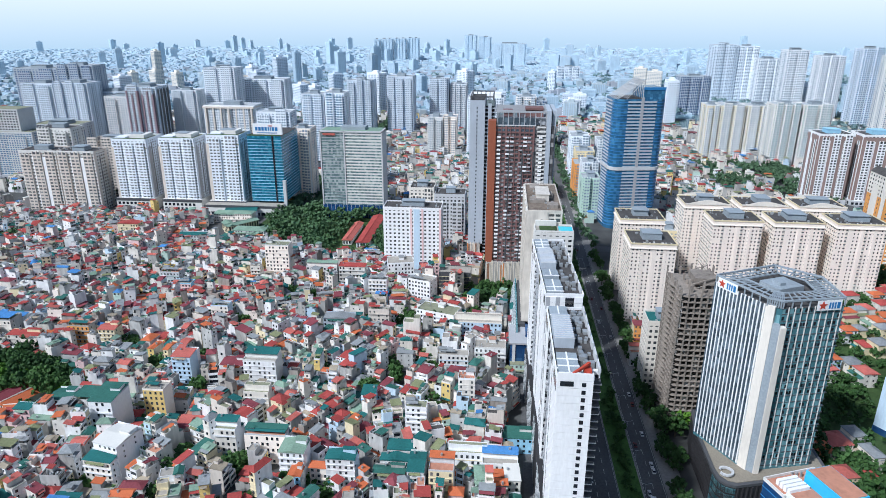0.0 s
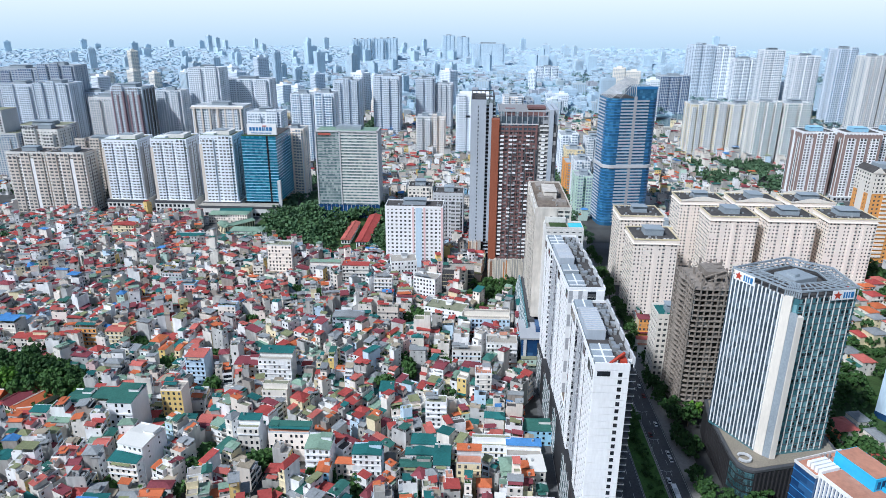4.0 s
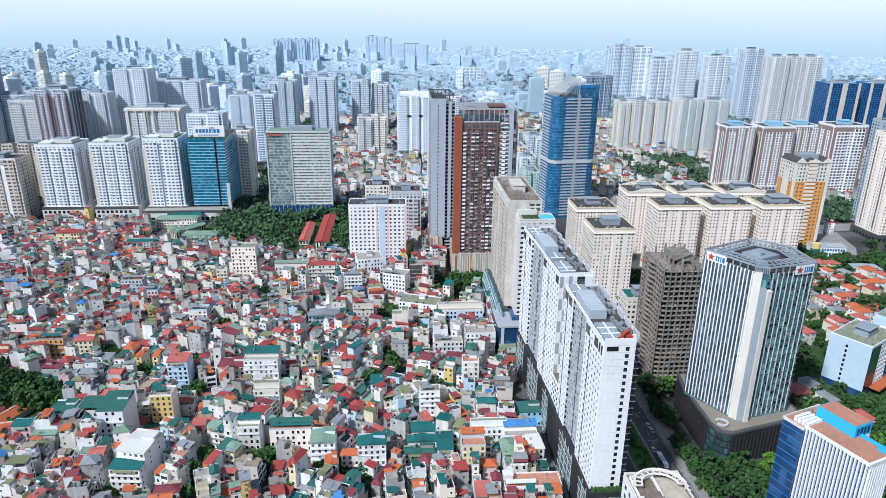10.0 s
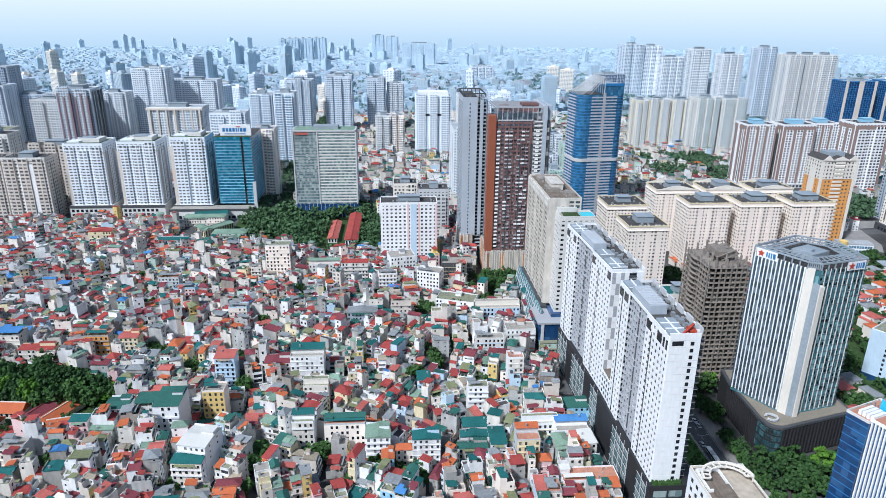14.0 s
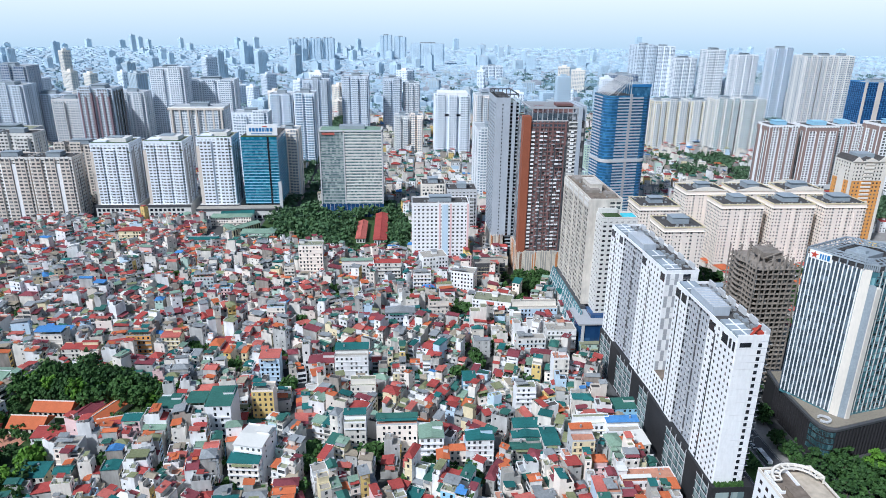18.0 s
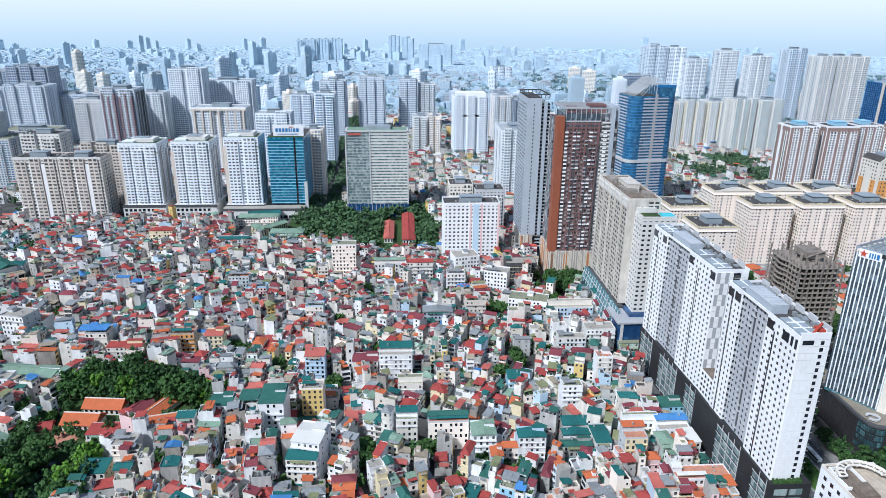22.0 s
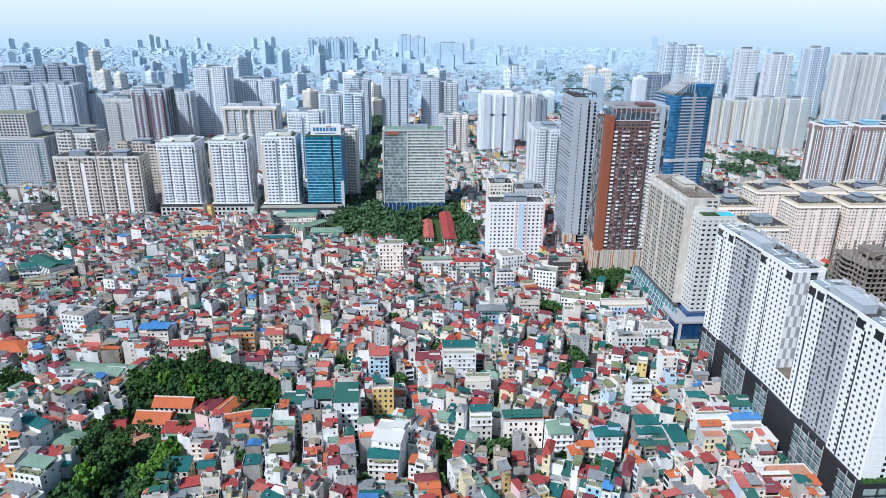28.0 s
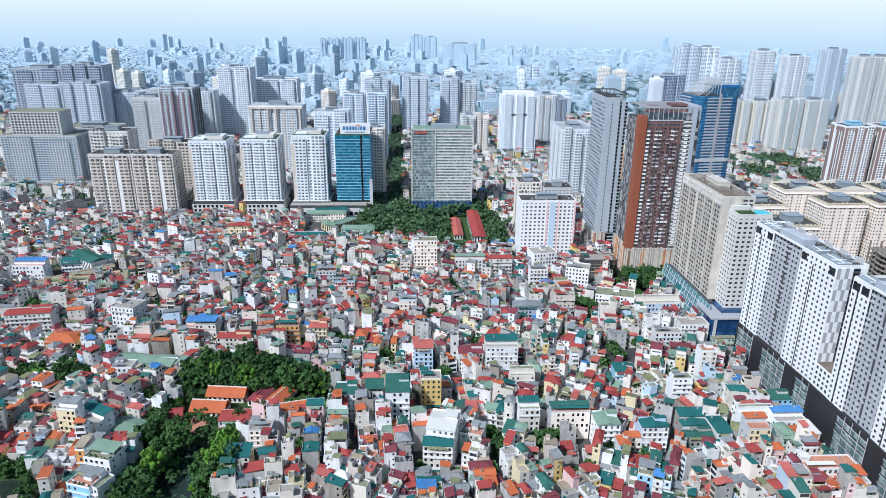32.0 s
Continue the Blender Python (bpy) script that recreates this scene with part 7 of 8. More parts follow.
special(-319.8, 598.1, 26.8, 12.0, 4, LIGHTGREY, R_TEAL, "B", 153, 0)
special(-214.2, 432.3, 13.2, 9.0, 5, PALEBLUE, R_GREY, "D", 154, 0)
special(-204.5, 357.0, 12.0, 9.0, 5, WHITE, R_PINK, "D", 155, 0)
special(-508.0, 486.4, 34.0, 12.0, 3, PALEYELLOW, MOSSDECK, "D", 156, 10)
special(-491.1, 498.5, 37.1, 10.0, 3, PALEYELLOW, MOSSDECK, "D", 157, 10)
special(-518.9, 537.2, 41.9, 12.0, 3, WHITE, R_TEAL, "C", 158, 10)
special(-418.2, 412.5, 25.1, 14.0, 5, OFFWHITE, R_GREY, "D", 159, 0)
special(-491.5, 405.5, 29.7, 14.0, 6, OFFWHITE, R_RED, "B", 160, 8)
special(-450.8, 380.6, 18.2, 10.0, 3, YELLOW, R_ORANGE, "C", 161, 0)
special(-384.8, 353.7, 29.2, 8.0, 3, WHITE, R_PALEGREEN, "B", 162, -6)
special(-390.7, 339.3, 12.3, 10.0, 4, WHITE, R_GREY, "D", 163, 0)
special(-337.7, 379.8, 22.4, 12.0, 4, PALEYELLOW, R_RED, "B", 164, 0)
special(-364.6, 396.3, 23.4, 12.0, 4, OFFWHITE, R_BLUE, "E", 165, 0)
special(-389.5, 288.8, 18.1, 11.0, 4, WHITE, R_TEAL, "E", 166, -30)
special(-365.8, 234.9, 16.9, 14.0, 4, WHITE, MOSSDECK, "D", 167, -25)
special(-299.8, 253.2, 12.6, 10.0, 3, PALEYELLOW, R_TEAL, "B", 168, 0)
special(-291.4, 272.1, 11.8, 10.0, 4, LIGHTGREY, R_GREY, "D", 169, 0)
special(-312.9, 290.2, 17.1, 10.0, 2, OFFWHITE, R_RED, "B", 170, 0)
special(-543.2, 507.6, 25.6, 12.0, 5, WHITE, R_BLUE, "E", 171, 0)

special(-201.0, 531.0, 13.0, 27.0, 8, WHITE, R_GREY, "D", 300, 8)
special(-455.0, 386.0, 18.0, 12.0, 3, ORANGE, R_ORANGE, "C", 301, 0)
special(-418.0, 407.0, 18.0, 15.0, 7, LIGHTGREY, R_GREY, "D", 302, -15)
special(-354.0, 388.0, 14.0, 12.0, 6, HGREY, R_BLUE, "A", 303, 0)
special(-415.0, 468.0, 10.0, 12.0, 8, WHITE, R_GREY, "D", 304, -18)
special(-365.5, 248.0, 14.5, 11.0, 5, WHITE, R_PALEGREEN, "A", 305, -15)
special(-366.5, 232.0, 13.0, 11.0, 4, WHITE, R_GREY, "A", 306, -18)
special(-395.6, 284.0, 11.0, 11.0, 6, WHITE, R_GREY, "E", 307, -10)

# small green yards among the houses
YARDS = []
rng = random.Random(515)
for _ in range(95):
    x, y = rng.uniform(-560, 0), rng.uniform(242, 640)
    if free(x, y, 6) and not any((x - a) ** 2 + (y - b) ** 2 < r * r for a, b, r in specials):
        YARDS.append((x, y, rng.uniform(5, 8.5)))
for x, y, r in ((-201, 246, 7), (-161, 276, 8), (-163, 262, 7), (-201, 284, 6), (-100, 257, 8), (-223, 367, 8), (-330, 523, 12), (-316, 530, 10), (-146, 298, 6), (-67, 451, 12), (-62, 438, 9), (-81, 519, 9), (-424, 373, 10), (-410, 380, 9)):
    YARDS.append((x, y, r))
specials += YARDS

near_houses = 0
rng = random.Random(2024)
CELL_X, CELL_Y = 46, 40
for jy in range(13):
    for jx in range(20):
        cx = -830 + jx * CELL_X + (jy % 2) * 17
        cy = 232 + jy * CELL_Y
        far_out = abs(cx + 100) > 0.95 * cy + 130
        if far_out or cx > 20:
            continue
        rot = rng.choice((0, 90, 90, 22, -24, 68)) + rng.uniform(-9, 9)
        ca, sa = math.cos(radians(rot)), math.sin(radians(rot))
        q = Quarter()
        base = rng.choice((2, 3, 3, 3, 4))
        v = -22.0
        while v < 20:
            dep = rng.uniform(7.5, 12.5)
            u = -24.0
            while u < 23:
                w = rng.choice((3.5, 3.9, 4.3, 4.7, 5.2, 6.0, 7.2))
                lx, ly = u + w / 2, v + dep / 2
                x, y = cx + ca * lx - sa * ly, cy + sa * lx + ca * ly
                if abs(x - cx) < CELL_X / 2 + 1 and abs(y - cy) < CELL_Y / 2 + 1 and free(x, y) and rng.random() < 0.95:
                    n = max(1, base + rng.choices((-2, -1, 0, 1, 2, 3), (4, 22, 44, 20, 7, 2))[0])
                    face = rot + (0 if rng.random() < 0.6 else 180)
                    dd = dep * rng.uniform(0.85, 1.0)
                    if cy < 300 and near_houses < 140 and rng.random() < 0.6:
                        house_thing(x, y, face, w - 0.05, dd, n, rng)
                        near_houses += 1
                    else:
                        q.put(x, y, face, w - 0.05, dd, n, rng, detail=2 if cy < 420 else 1)
                u += w + (rng.uniform(1.5, 3.0) if rng.random() < 0.1 else 0.02)
            v += dep + (rng.uniform(1.6, 2.8) if rng.random() < 0.6 else 0.3)
        q.done("crowded tube houses with red, teal and grey roofs")


# park halls and the temple by the pond
def hall(label, x, y, w, d, h, wall, roof, rise=3.0, along="y", rot=0.0):
    t = thing("hall", label, "hall", x, y, 0, rot)
    part("wall", box_geo(0, w, 0, d, 0, h), wall, t)
    g = Geo()
    g.gable(-1, w + 1, -1, d + 1, h + 0.02, rise, along)
    part("roof", g, roof, t)
    g = Geo()
    if along == "y":
        g.beam((w / 2, -1.1, h + rise + 0.1), (w / 2, d + 1.1, h + rise + 0.1), 0.25)
    else:
        g.beam((-1.1, d / 2, h + rise + 0.1), (w + 1.1, d / 2, h + rise + 0.1), 0.25)
    part("ridge", g, PALECREAM if roof is R_ORANGE else roof, t)
    g = Geo()
    for i in range(int(w / 3)):
        g.box(1 + i * 3, 2.4 + i * 3, -0.08, 0.04, 1, h - 0.8)
    for i in range(int(d / 3)):
        g.box(-0.08, 0.04, 1 + i * 3, 2.4 + i * 3, 1, h - 0.8)
    part("window_grid", g, GLASSDARK, t, kind="stuff")
    return t
hall("long low hall with a faded orange roof in the park", -160, 624, 9, 60, 5, OFFWHITE, R_PINK, 2.0)
hall("long school hall with a bright red roof in the park", -141, 604, 12, 92, 10, WHITE, R_RED, 2.0)
def arches(parent, x0, n, step, y, z0, wd, hh):
    """A row of round-headed openings on a front wall."""
    g = Geo()
    for k in range(n):
        c = x0 + k * step
        pts = [(c - wd / 2, z0), (c + wd / 2, z0)] + [(c + wd / 2 * math.cos(radians(a)), z0 + hh + wd / 2 * math.sin(radians(a))) for a in range(0, 181, 30)]
        m = len(pts)
        g.add([(px, y, pz) for px, pz in pts] + [(px, y + 0.1, pz) for px, pz in pts], [tuple(range(m))] + [(i, m + i, m + (i + 1) % m, (i + 1) % m) for i in range(m)])
    part("arched_openings", g, GLASSDARK, parent, kind="stuff")
hall("white school building with a teal roof by the park", -312, 694, 34, 14, 10.5, WHITE, R_TEAL, 2.0, "x", 10)
hall("pale yellow school wing with a green roof", -289, 646, 36, 10, 8, PALEYELLOW, R_PALEGREEN, 1.6, "x", 51)
hall("pale yellow school wing with a green roof", -303, 662, 20, 9, 8, PALEYELLOW, R_PALEGREEN, 1.6, "x", -49)
hall("white school building with a green roof by the park", -277, 638, 31, 9, 8, WHITE, R_PALEGREEN, 1.6, "x", -30)
hall("white school building with a green roof by the park", -249, 622, 28, 9, 8, WHITE, R_PALEGREEN, 1.6, "x", 81)
t = hall("long yellow arcaded school with a sand-coloured roof", -514, 491, 60, 9, 8, PALEYELLOW, R_SAND, 0.5, "x", 41)
arches(t, 3, 18, 3.2, -0.15, 4.6, 2.2, 1.4)
arches(t, 3, 18, 3.2, -0.15, 0.6, 2.2, 1.6)
hall("white school hall with a dark green roof", -517, 553, 38, 14, 12, WHITE, R_GREEN, 2.6, "x", -40)
t = hall("white arcaded hall with a grey-green roof by the trees", -395, 356, 37, 12, 9, WHITE, R_PALEGREEN, 2.2, "x", -12)
arches(t, 2.5, 11, 3.2, -0.15, 4.4, 2.3, 2.0)
hall("low shed with a faded green roof beside the pond trees", -371, 287, 22, 13, 5.5, HGREY, R_PALEGREEN, 1.8, "x", -25)
hall("temple hall with an orange tiled roof", -333, 305, 19, 12, 4, PALECREAM, R_ORANGE, 4.2, "x", -6)
hall("temple hall with an orange tiled roof", -328, 321, 22, 10, 4, PALECREAM, R_ORANGE, 4.0, "x", -6)
hall("long temple wing with a maroon roof", -303, 316, 9, 22, 4, PALECREAM, R_MAROON, 2.6, "y", -20)
hall("long temple wing with an orange roof", -293, 312, 9, 24, 4, PALECREAM, R_ORANGE, 2.6, "y", -24)
hall("small temple gate house with an orange roof", -283, 302, 20, 9, 4, PALECREAM, R_ORANGE, 3.0, "x", 14)
hall("small red-roofed temple house", -345, 300, 8, 7, 4, PALEYELLOW, R_RED, 2.4, "x", 10)
flat("temple_yard", [(-338, 290), (-322, 288), (-320, 303), (-336, 304)], 0.2, TERRACOTTA, "terracotta paved temple courtyard")

# villas and low blocks east of the road
q = Quarter()
for k in range(280):
    x, y = rng.uniform(168, 400), rng.uniform(285, 548)
    if any((x - a) ** 2 + (y - b) ** 2 < r * r for a, b, r in specials) or (200 < x < 330 and 290 < y < 390) or x > y * 0.66 + 60 or (x > 344 and y > 515):
        continue
    specials.append((x, y, 11 if y < 400 else 9.5))
    wall = rng.choice((OFFWHITE, PALECREAM, WHITE, PALEYELLOW))
    tiles = rng.choice((R_ORANGE, R_ORANGE, R_PINK, R_RED, R_GREY))
    size = (rng.choice((0, 90, 180)) + 12, rng.uniform(9, 12), rng.uniform(9, 13), rng.choice((2, 3, 3)), rng)
    if k < 130:
        house_thing(x, y, *size, wall, tiles, "C")
    else:
        q.put(x, y, *size, HOFF if wall is OFFWHITE or wall is WHITE else wall, tiles, "C", detail=2)
for _ in range(60):
    x, y = rng.uniform(94, 170), rng.uniform(398, 470)
    if any((x - a) ** 2 + (y - b) ** 2 < r * r for a, b, r in specials) or (88 < x < 135 and y > 462):
        continue
    specials.append((x, y, 9))
    q.put(x, y, rng.choice((0, 90)), rng.uniform(7, 11), rng.uniform(8, 12), rng.choice((2, 3, 4)), rng, detail=2)
q.done("low shops and houses between the towers")

# blocks of town beyond the first towers
BLOCKED = [(108, 180, 700, 765), (-750, -240, 715, 780), (-570, -380, 930, 980), (-210, -130, 700, 760), (90, 150, 640, 720), (160, 320, 520, 625), (360, 540, 770, 890), (44, 92, 520, 1300), (-250, -222, 690, 1500), (-30, 42, 510, 620), (-20, 24, 770, 840), (425, 530, 600, 700), (325, 372, 600, 635)]
def lots(x0, x1, y0, y1, step, keep, detail, label, tall=(2, 3, 4, 4, 5)):
    q = Quarter()
    y = y0
    while y < y1:
        x = x0 + rng.uniform(0, step)
        while x < x1:
            if abs(x + 100) < 0.78 * y + 160 and rng.random() < keep and not any(a - 4 < x < b + 4 and c - 4 < y < d + 4 for a, b, c, d in BLOCKED):
                q.put(x, y + rng.uniform(-2, 2), rng.choice((0, 90)) + rng.uniform(-12, 12), rng.uniform(0.5, 0.95) * step, rng.uniform(0.6, 1.0) * step, rng.choice(tall), rng, detail=detail)
            x += step * rng.uniform(0.9, 1.3)
        y += step * rng.uniform(0.95, 1.15)
    q.done(label)
LAKES = ([(296, 1370), (380, 1352), (526, 1474), (650, 1700), (500, 1728), (412, 1566), (322, 1446)], [(30, 2140), (524, 2090), (612, 2200), (300, 2270), (50, 2240)])
BLOCKED += [(290, 345, 880, 950), (350, 430, 960, 1040), (370, 430, 880, 940), (300, 380, 1365, 1430), (330, 470, 1425, 1500)]
lots(-900, 700, 765, 900, 11, 0.8, 0, "town houses behind the first towers")
lots(-1000, 800, 900, 1150, 13, 0.75, 0, "town houses among the far towers")
lots(-1200, 1100, 1150, 1500, 17, 0.7, 0, "distant town houses")
lots(90, 420, 645, 765, 11, 0.6, 0, "low houses along the cross street")

# the far city: plain small volumes to the horizon, haze painted into their colours
FW = [mat("hazed_wall_white", (0.50, 0.62, 0.715), var=0.1, jitter=0.5, bump=0), mat("hazed_wall_grey", (0.46, 0.575, 0.67), var=0.15, jitter=0.5, bump=0), mat("hazed_wall_warm", (0.46, 0.53, 0.57), var=0.15, jitter=0.5, bump=0),
      mat("hazed_roof_red", (0.42, 0.44, 0.49), var=0.2, jitter=0.5, bump=0), mat("hazed_roof_blue", (0.40, 0.51, 0.60), var=0.2, jitter=0.5, bump=0)]
# second set for the farthest volumes: more haze painted in, lighter and bluer
FW += [mat("horizon_haze_wall_white", (0.54, 0.67, 0.765), var=0.1, jitter=0.4, bump=0), mat("horizon_haze_wall_grey", (0.48, 0.61, 0.71), var=0.1, jitter=0.4, bump=0), mat("horizon_haze_wall_warm", (0.54, 0.625, 0.685), var=0.1, jitter=0.4, bump=0),
       mat("horizon_haze_roof_red", (0.47, 0.56, 0.64), var=0.1, jitter=0.4, bump=0), mat("horizon_haze_roof_blue", (0.50, 0.62, 0.71), var=0.1, jitter=0.4, bump=0)]
g = Geo()
for _ in range(27000):
    y = 1480 + (rng.random() ** 0.7) * 3200
    x = -100 + rng.uniform(-1, 1) * (0.78 * y + 200)
    if any(inside(x, y, p) for p in LAKES) or (x > 330 and rng.random() < 0.55):
        continue
    s = 4.5 + y * 0.0034
    g.at(x, y, 0, rng.uniform(-20, 20))
    a, b, h = s * rng.uniform(0.5, 1.1), s * rng.uniform(0.5, 1.1), rng.uniform(5, 17)
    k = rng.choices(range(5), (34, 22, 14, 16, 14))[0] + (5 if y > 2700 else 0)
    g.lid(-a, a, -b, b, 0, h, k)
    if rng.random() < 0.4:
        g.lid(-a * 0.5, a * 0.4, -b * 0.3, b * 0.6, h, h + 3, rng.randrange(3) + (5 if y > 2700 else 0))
solid("far_city", g, FW, "low city stretching to the horizon, haze in its colours", "houses", kind="stuff")
g = Geo()
far_count = 0
for _ in range(250):
    y = 1480 + rng.random() ** 1.3 * 3000
    x = -100 + rng.gauss(0, 0.40) * y
    if abs(x + 100) > 0.76 * y + 100 or any(inside(x, y, p) for p in LAKES):
        continue
    w, d, h = rng.uniform(18, 42), rng.uniform(18, 34), rng.uniform(24, 62) + rng.random() ** 4 * 60
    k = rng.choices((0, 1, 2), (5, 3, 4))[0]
    turn = rng.choice((0, 0, 15, -15)) if x > -100 else rng.choice((-50, -42, -34))
    nf, nb = int(h / 4), int(w / 5)
    lone = y < 2150 and h > 38 and far_count < 48
    walls, bands, ribs = (Geo(), Geo(), Geo()) if lone else (g, g, g)
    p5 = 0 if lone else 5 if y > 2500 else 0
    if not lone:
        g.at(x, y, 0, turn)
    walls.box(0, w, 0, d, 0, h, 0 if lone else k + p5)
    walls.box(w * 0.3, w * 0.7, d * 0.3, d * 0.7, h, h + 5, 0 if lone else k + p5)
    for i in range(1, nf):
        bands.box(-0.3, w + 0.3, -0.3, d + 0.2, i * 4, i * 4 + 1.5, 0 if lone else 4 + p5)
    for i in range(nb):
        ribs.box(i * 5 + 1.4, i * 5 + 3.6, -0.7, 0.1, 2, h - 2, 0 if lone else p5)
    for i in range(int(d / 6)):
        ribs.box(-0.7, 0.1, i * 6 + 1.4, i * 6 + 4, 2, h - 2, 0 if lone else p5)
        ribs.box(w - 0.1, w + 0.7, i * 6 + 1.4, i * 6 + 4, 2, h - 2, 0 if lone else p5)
    if lone:
        far_count += 1
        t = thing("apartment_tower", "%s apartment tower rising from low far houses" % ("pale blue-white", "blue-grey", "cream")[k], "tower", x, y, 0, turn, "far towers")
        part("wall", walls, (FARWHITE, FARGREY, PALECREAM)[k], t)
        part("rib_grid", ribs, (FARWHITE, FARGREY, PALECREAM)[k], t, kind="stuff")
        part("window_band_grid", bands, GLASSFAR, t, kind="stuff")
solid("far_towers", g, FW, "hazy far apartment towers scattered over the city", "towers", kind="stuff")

# greenery of the town and the distance
spots = []
for x, y, r in YARDS:
    for _ in range(int(r * 0.7)):
        a, q = rng.uniform(0, 6.283), rng.uniform(0, r * 0.7)
        spots.append((x + q * math.cos(a), y + q * math.sin(a), rng.uniform(0.6, 1.05)))
for _ in range(760):
    x, y = rng.uniform(-640, 5), rng.uniform(240, 700)
    if not any(a < x < b and c < y < d for a, b, c, d in KEEP_OUT):
        spots.append((x, y, rng.uniform(0.45, 0.85)))
for _ in range(1400):
    x, y = rng.uniform(-268, -100), rng.uniform(586, 736)
    if inside(x, y, PARK) and not (-166 < x < -126 and 598 < y < 704) and len([1 for a, b, c in spots if abs(a - x) < 5 and abs(b - y) < 5]) < 1:
        spots.append((x, y, rng.choice((0.65, 0.9, 1.1, 1.3, 1.55))))
for y in range(165, 610, 3):
    spots.append((rng.uniform(65, 72.5), y, rng.choice((0.28, 0.34, 0.45, 0.6))))
woods("yard_trees", [s for s in spots if s[1] < 580], "small yard trees between crowded houses")
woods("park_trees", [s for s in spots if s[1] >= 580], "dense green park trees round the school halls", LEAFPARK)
spots = [(sx + rng.uniform(-3, 3), y, rng.uniform(0.9, 1.2)) for y in range(700, 1480, 9) for sx in (-251, -244, -228, -219)]
spots += [(rng.uniform(86, 96), y, rng.uniform(0.8, 1.1)) for y in range(640, 1280, 8)] + [(rng.uniform(40, 46), y, rng.uniform(0.8, 1.1)) for y in range(520, 1280, 8)]
for _ in range(1100):
    x, y = rng.uniform(-900, 900), rng.uniform(740, 1500)
    spots.append((x, y, rng.uniform(0.7, 1.3)))
for _ in range(330):
    spots.append((rng.uniform(285, 430), rng.uniform(870, 1045), rng.uniform(0.8, 1.3)))
for _ in range(300):
    x, y = rng.uniform(325, 480), rng.uniform(515, 600)
    if not (348 < x < 428 and y > 562) and not (360 < x < 394 and 516 < y < 542):
        spots.append((x, y, rng.uniform(0.7, 1.2)))
for _ in range(200):
    spots.append((rng.uniform(370, 520), rng.uniform(680, 760), rng.uniform(0.8, 1.3)))
for _ in range(120):
    spots.append((rng.uniform(120, 330), rng.uniform(500, 530), rng.uniform(0.7, 1.0)))
for _ in range(1000):
    x, y = rng.uniform(166, 420), rng.uniform(225, 520)
    u, v = (x - 227.5) * 0.848 + (y - 318.5) * 0.53, (y - 318.5) * 0.848 - (x - 227.5) * 0.53
    if not (-6 < u < 86 and -14 < v < 30) and not (250 < x < 332 and 296 < y < 348):
        spots.append((x, y, rng.uniform(0.6, 1.0)))
for _ in range(760):
    x, y = rng.uniform(128, 340), rng.uniform(165, 305)
    if not (y > 245 and x < 166) and not (250 < x < 335 and 294 < y):
        spots.append((x, y, rng.uniform(0.8, 1.3)))
for _ in range(110):
    spots.append((rng.uniform(104, 200), rng.uniform(212, 254), rng.uniform(0.8, 1.2)))
spots += [(rng.uniform(65, 73), y, rng.uniform(0.5, 0.8)) for y in range(610, 1280, 6)]
woods("town_trees", [s for s in spots if s[1] < 640], "green trees round the villas and along the avenue", LEAF)
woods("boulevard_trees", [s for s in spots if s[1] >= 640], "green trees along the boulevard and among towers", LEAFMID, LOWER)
spots = []
for _ in range(1500):
    y = 1500 + rng.random() * 1100
    x = -100 + rng.uniform(-1, 1) * 0.75 * y
    if not any(inside(x, y, p) for p in LAKES):
        spots.append((x, y, rng.uniform(0.9, 1.8)))
for _ in range(900):
    y = rng.uniform(1350, 2600)
    x = rng.uniform(300, 0.72 * y)
    if not any(inside(x, y, p) for p in LAKES):
        spots.append((x, y, rng.uniform(1.0, 2.2)))
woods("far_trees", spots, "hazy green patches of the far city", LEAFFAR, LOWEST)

# lotus leaves on the temple pond
rng = random.Random(31)
g = Geo()
for _ in range(420):
    x, y, r = rng.uniform(-330, -309), rng.choice((rng.uniform(206, 238), rng.uniform(248, 274))), rng.uniform(0.4, 1.0)
    g.tube(x, y, 0.12, 0.2 + rng.random() * 0.5, r * 0.4, r, 7)
solid("lotus_leaves", g, LEAFMID, "round green lotus leaves on the dark pond", "plants", kind="stuff")


# ---- vehicles ----
def car(label, paint, x, y, rot):
    t = thing("car", label, "car", x, y, 0.06, rot, "cars on the road")
    g = Geo()
    g.prism([(-0.85, -2.1), (0.85, -2.1), (0.88, 2.1), (-0.88, 2.1)], 0.3, 0.85)
    part("body", g, paint, t)
    g = Geo()
    g.add([(-0.78, -1.5, 0.85), (0.78, -1.5, 0.85), (0.78, 1.1, 0.85), (-0.78, 1.1, 0.85), (-0.65, -1.0, 1.42), (0.65, -1.0, 1.42), (0.65, 0.5, 1.42), (-0.65, 0.5, 1.42)],
          [(4, 5, 6, 7), (0, 1, 5, 4), (1, 2, 6, 5), (2, 3, 7, 6), (3, 0, 4, 7)])
    part("window", g, GLASSDARK, t)
    part("roof", box_geo(-0.66, 0.66, -1.0, 0.5, 1.42, 1.47), paint, t)
    for wx in (-0.8, 0.8):
        for wy in (-1.3, 1.3):
            q = Geo()
            q.add([(wx + dx, wy + 0.32 * math.cos(a * 0.785), 0.32 + 0.32 * math.sin(a * 0.785)) for dx in (-0.1, 0.1) for a in range(8)],
                  [tuple(range(8)), tuple(range(15, 7, -1))] + [(i, 8 + i, 8 + (i + 1) % 8, (i + 1) % 8) for i in range(8)])
            part("wheel", q, RUBBER, t)
    return t


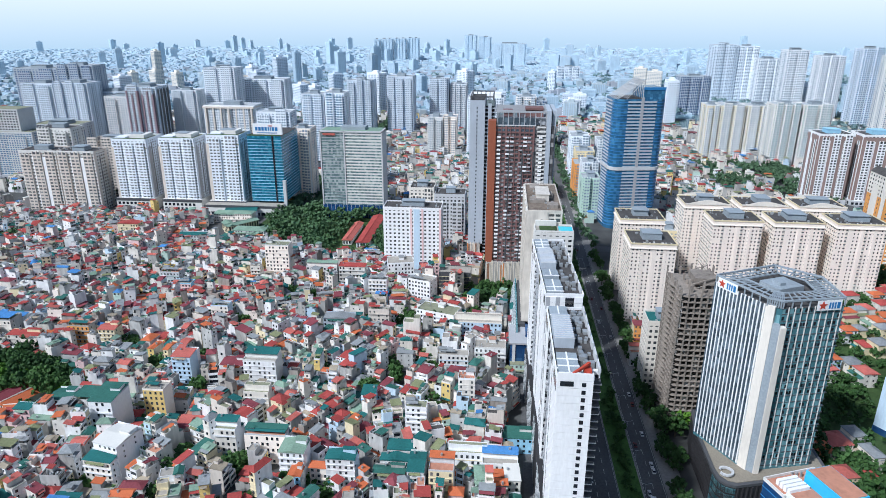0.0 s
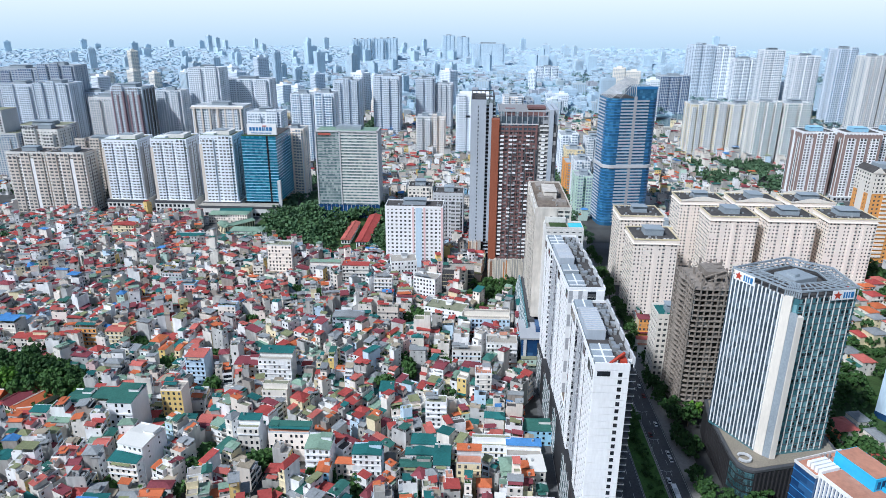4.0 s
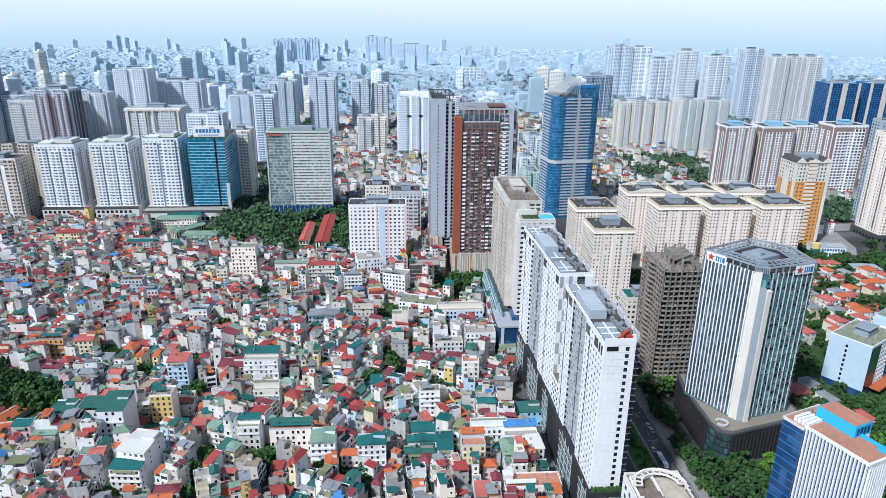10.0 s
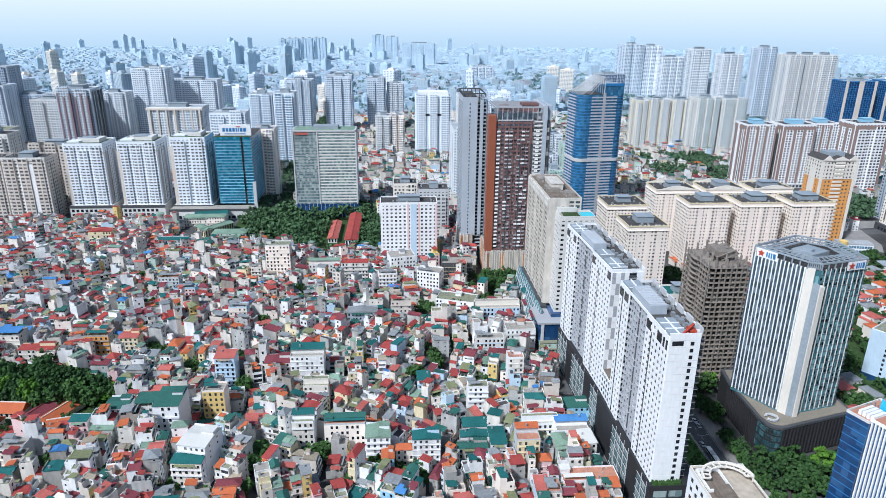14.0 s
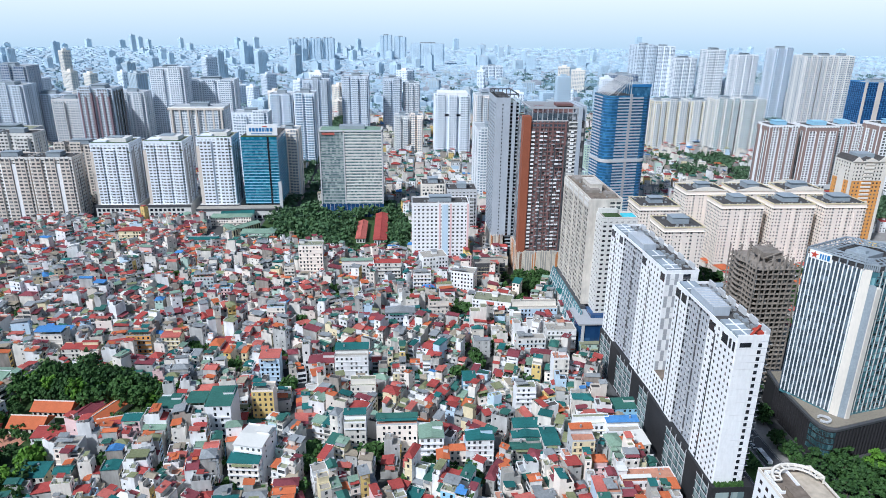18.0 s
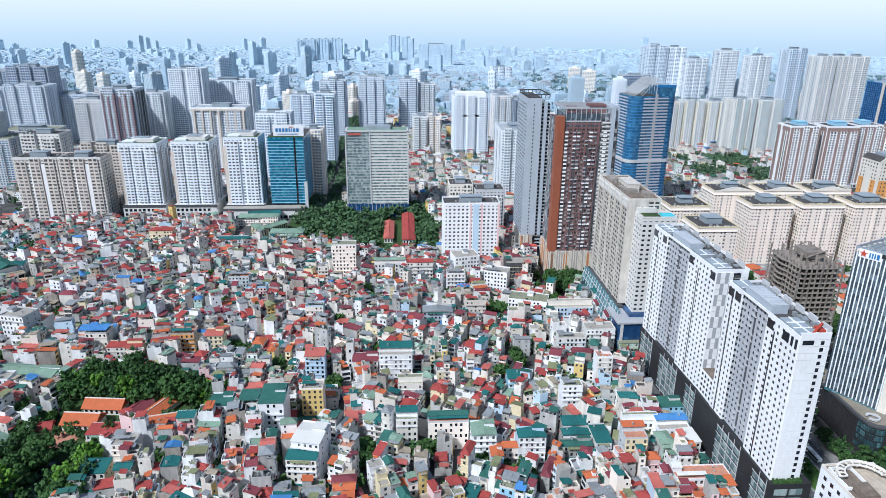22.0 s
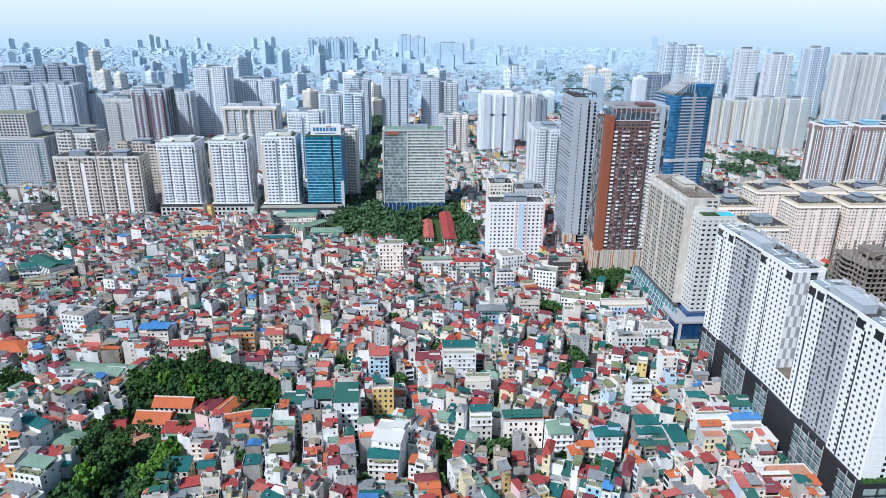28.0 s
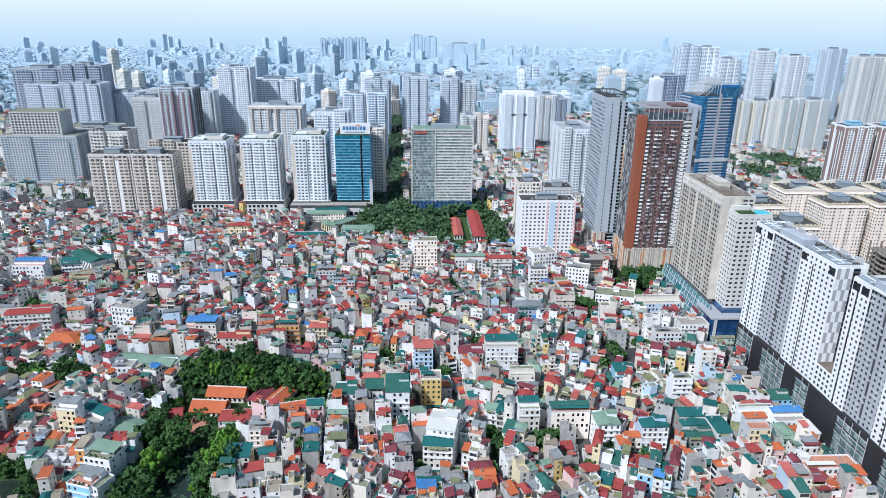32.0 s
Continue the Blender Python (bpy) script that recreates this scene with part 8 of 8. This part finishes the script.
CARS = [car("white saloon car on the road", mat("car_white", (0.75, 0.75, 0.75), rough=0.3, bump=0), 83.0, 290, 0), car("dark grey saloon car on the road", mat("car_grey", (0.10, 0.10, 0.11), rough=0.3, bump=0), 77.8, 312, 0),
        car("red saloon car on the road", mat("car_red", (0.20, 0.03, 0.03), rough=0.3, bump=0), 83, 352, 0), car("silver saloon car on the road", mat("car_silver", (0.45, 0.46, 0.47), rough=0.3, bump=0), 50, 280, 180)]
for i in range(24):
    lane = rng.choice((49.2, 54.8, 60.0, 77.8, 83.0))
    copy_thing(rng.choice(CARS), pose(lane + rng.uniform(-0.3, 0.3), 240 + i * 17 + rng.uniform(-5, 5), 0.06, 0, 0, 180 if lane < 70 else 0))
lamp_post = thing("street_lamp", "grey double-armed street lamp on the grassed median", "street lamp", 74.0, 190, 0.28, 0, "street lamps")
g = Geo()
g.tube(0, 0, 0, 9.5, 0.12, 0.07, 6)
part("pole", g, STEEL, lamp_post)
for sx in (-1, 1):
    g = Geo()
    g.beam((0, 0, 9.3), (sx * 2.2, 0, 9.9), 0.05)
    arm = part("arm", g, STEEL, lamp_post)
    part("lantern", box_geo(min(sx * 2.0, sx * 2.8), max(sx * 2.0, sx * 2.8), -0.15, 0.15, 9.82, 9.98), LIGHTGREY, arm)
for y in range(216, 610, 26):
    copy_thing(lamp_post, pose(74.0, y, 0.28))
t = thing("bus", "white and green city bus on the road", "bus", 78.0, 262, 0.06)
part("body", box_geo(-1.25, 1.25, -5.8, 5.8, 0.4, 2.9), WHITE, t)
part("green_skirt", box_geo(-1.28, 1.28, -5.83, 5.83, 0.35, 1.2), R_PALEGREEN, t)
part("window", box_geo(-1.29, 1.29, -5.5, 5.5, 1.6, 2.5), GLASSDARK, t)
part("roof_unit", box_geo(-0.9, 0.9, -2, 2, 2.9, 3.2), LIGHTGREY, t)
for wy in (-3.6, 3.4):
    for wx in (-1.2, 1.05):
        part("wheel", box_geo(wx, wx + 0.15, wy - 0.5, wy + 0.5, 0, 0.9), RUBBER, t)
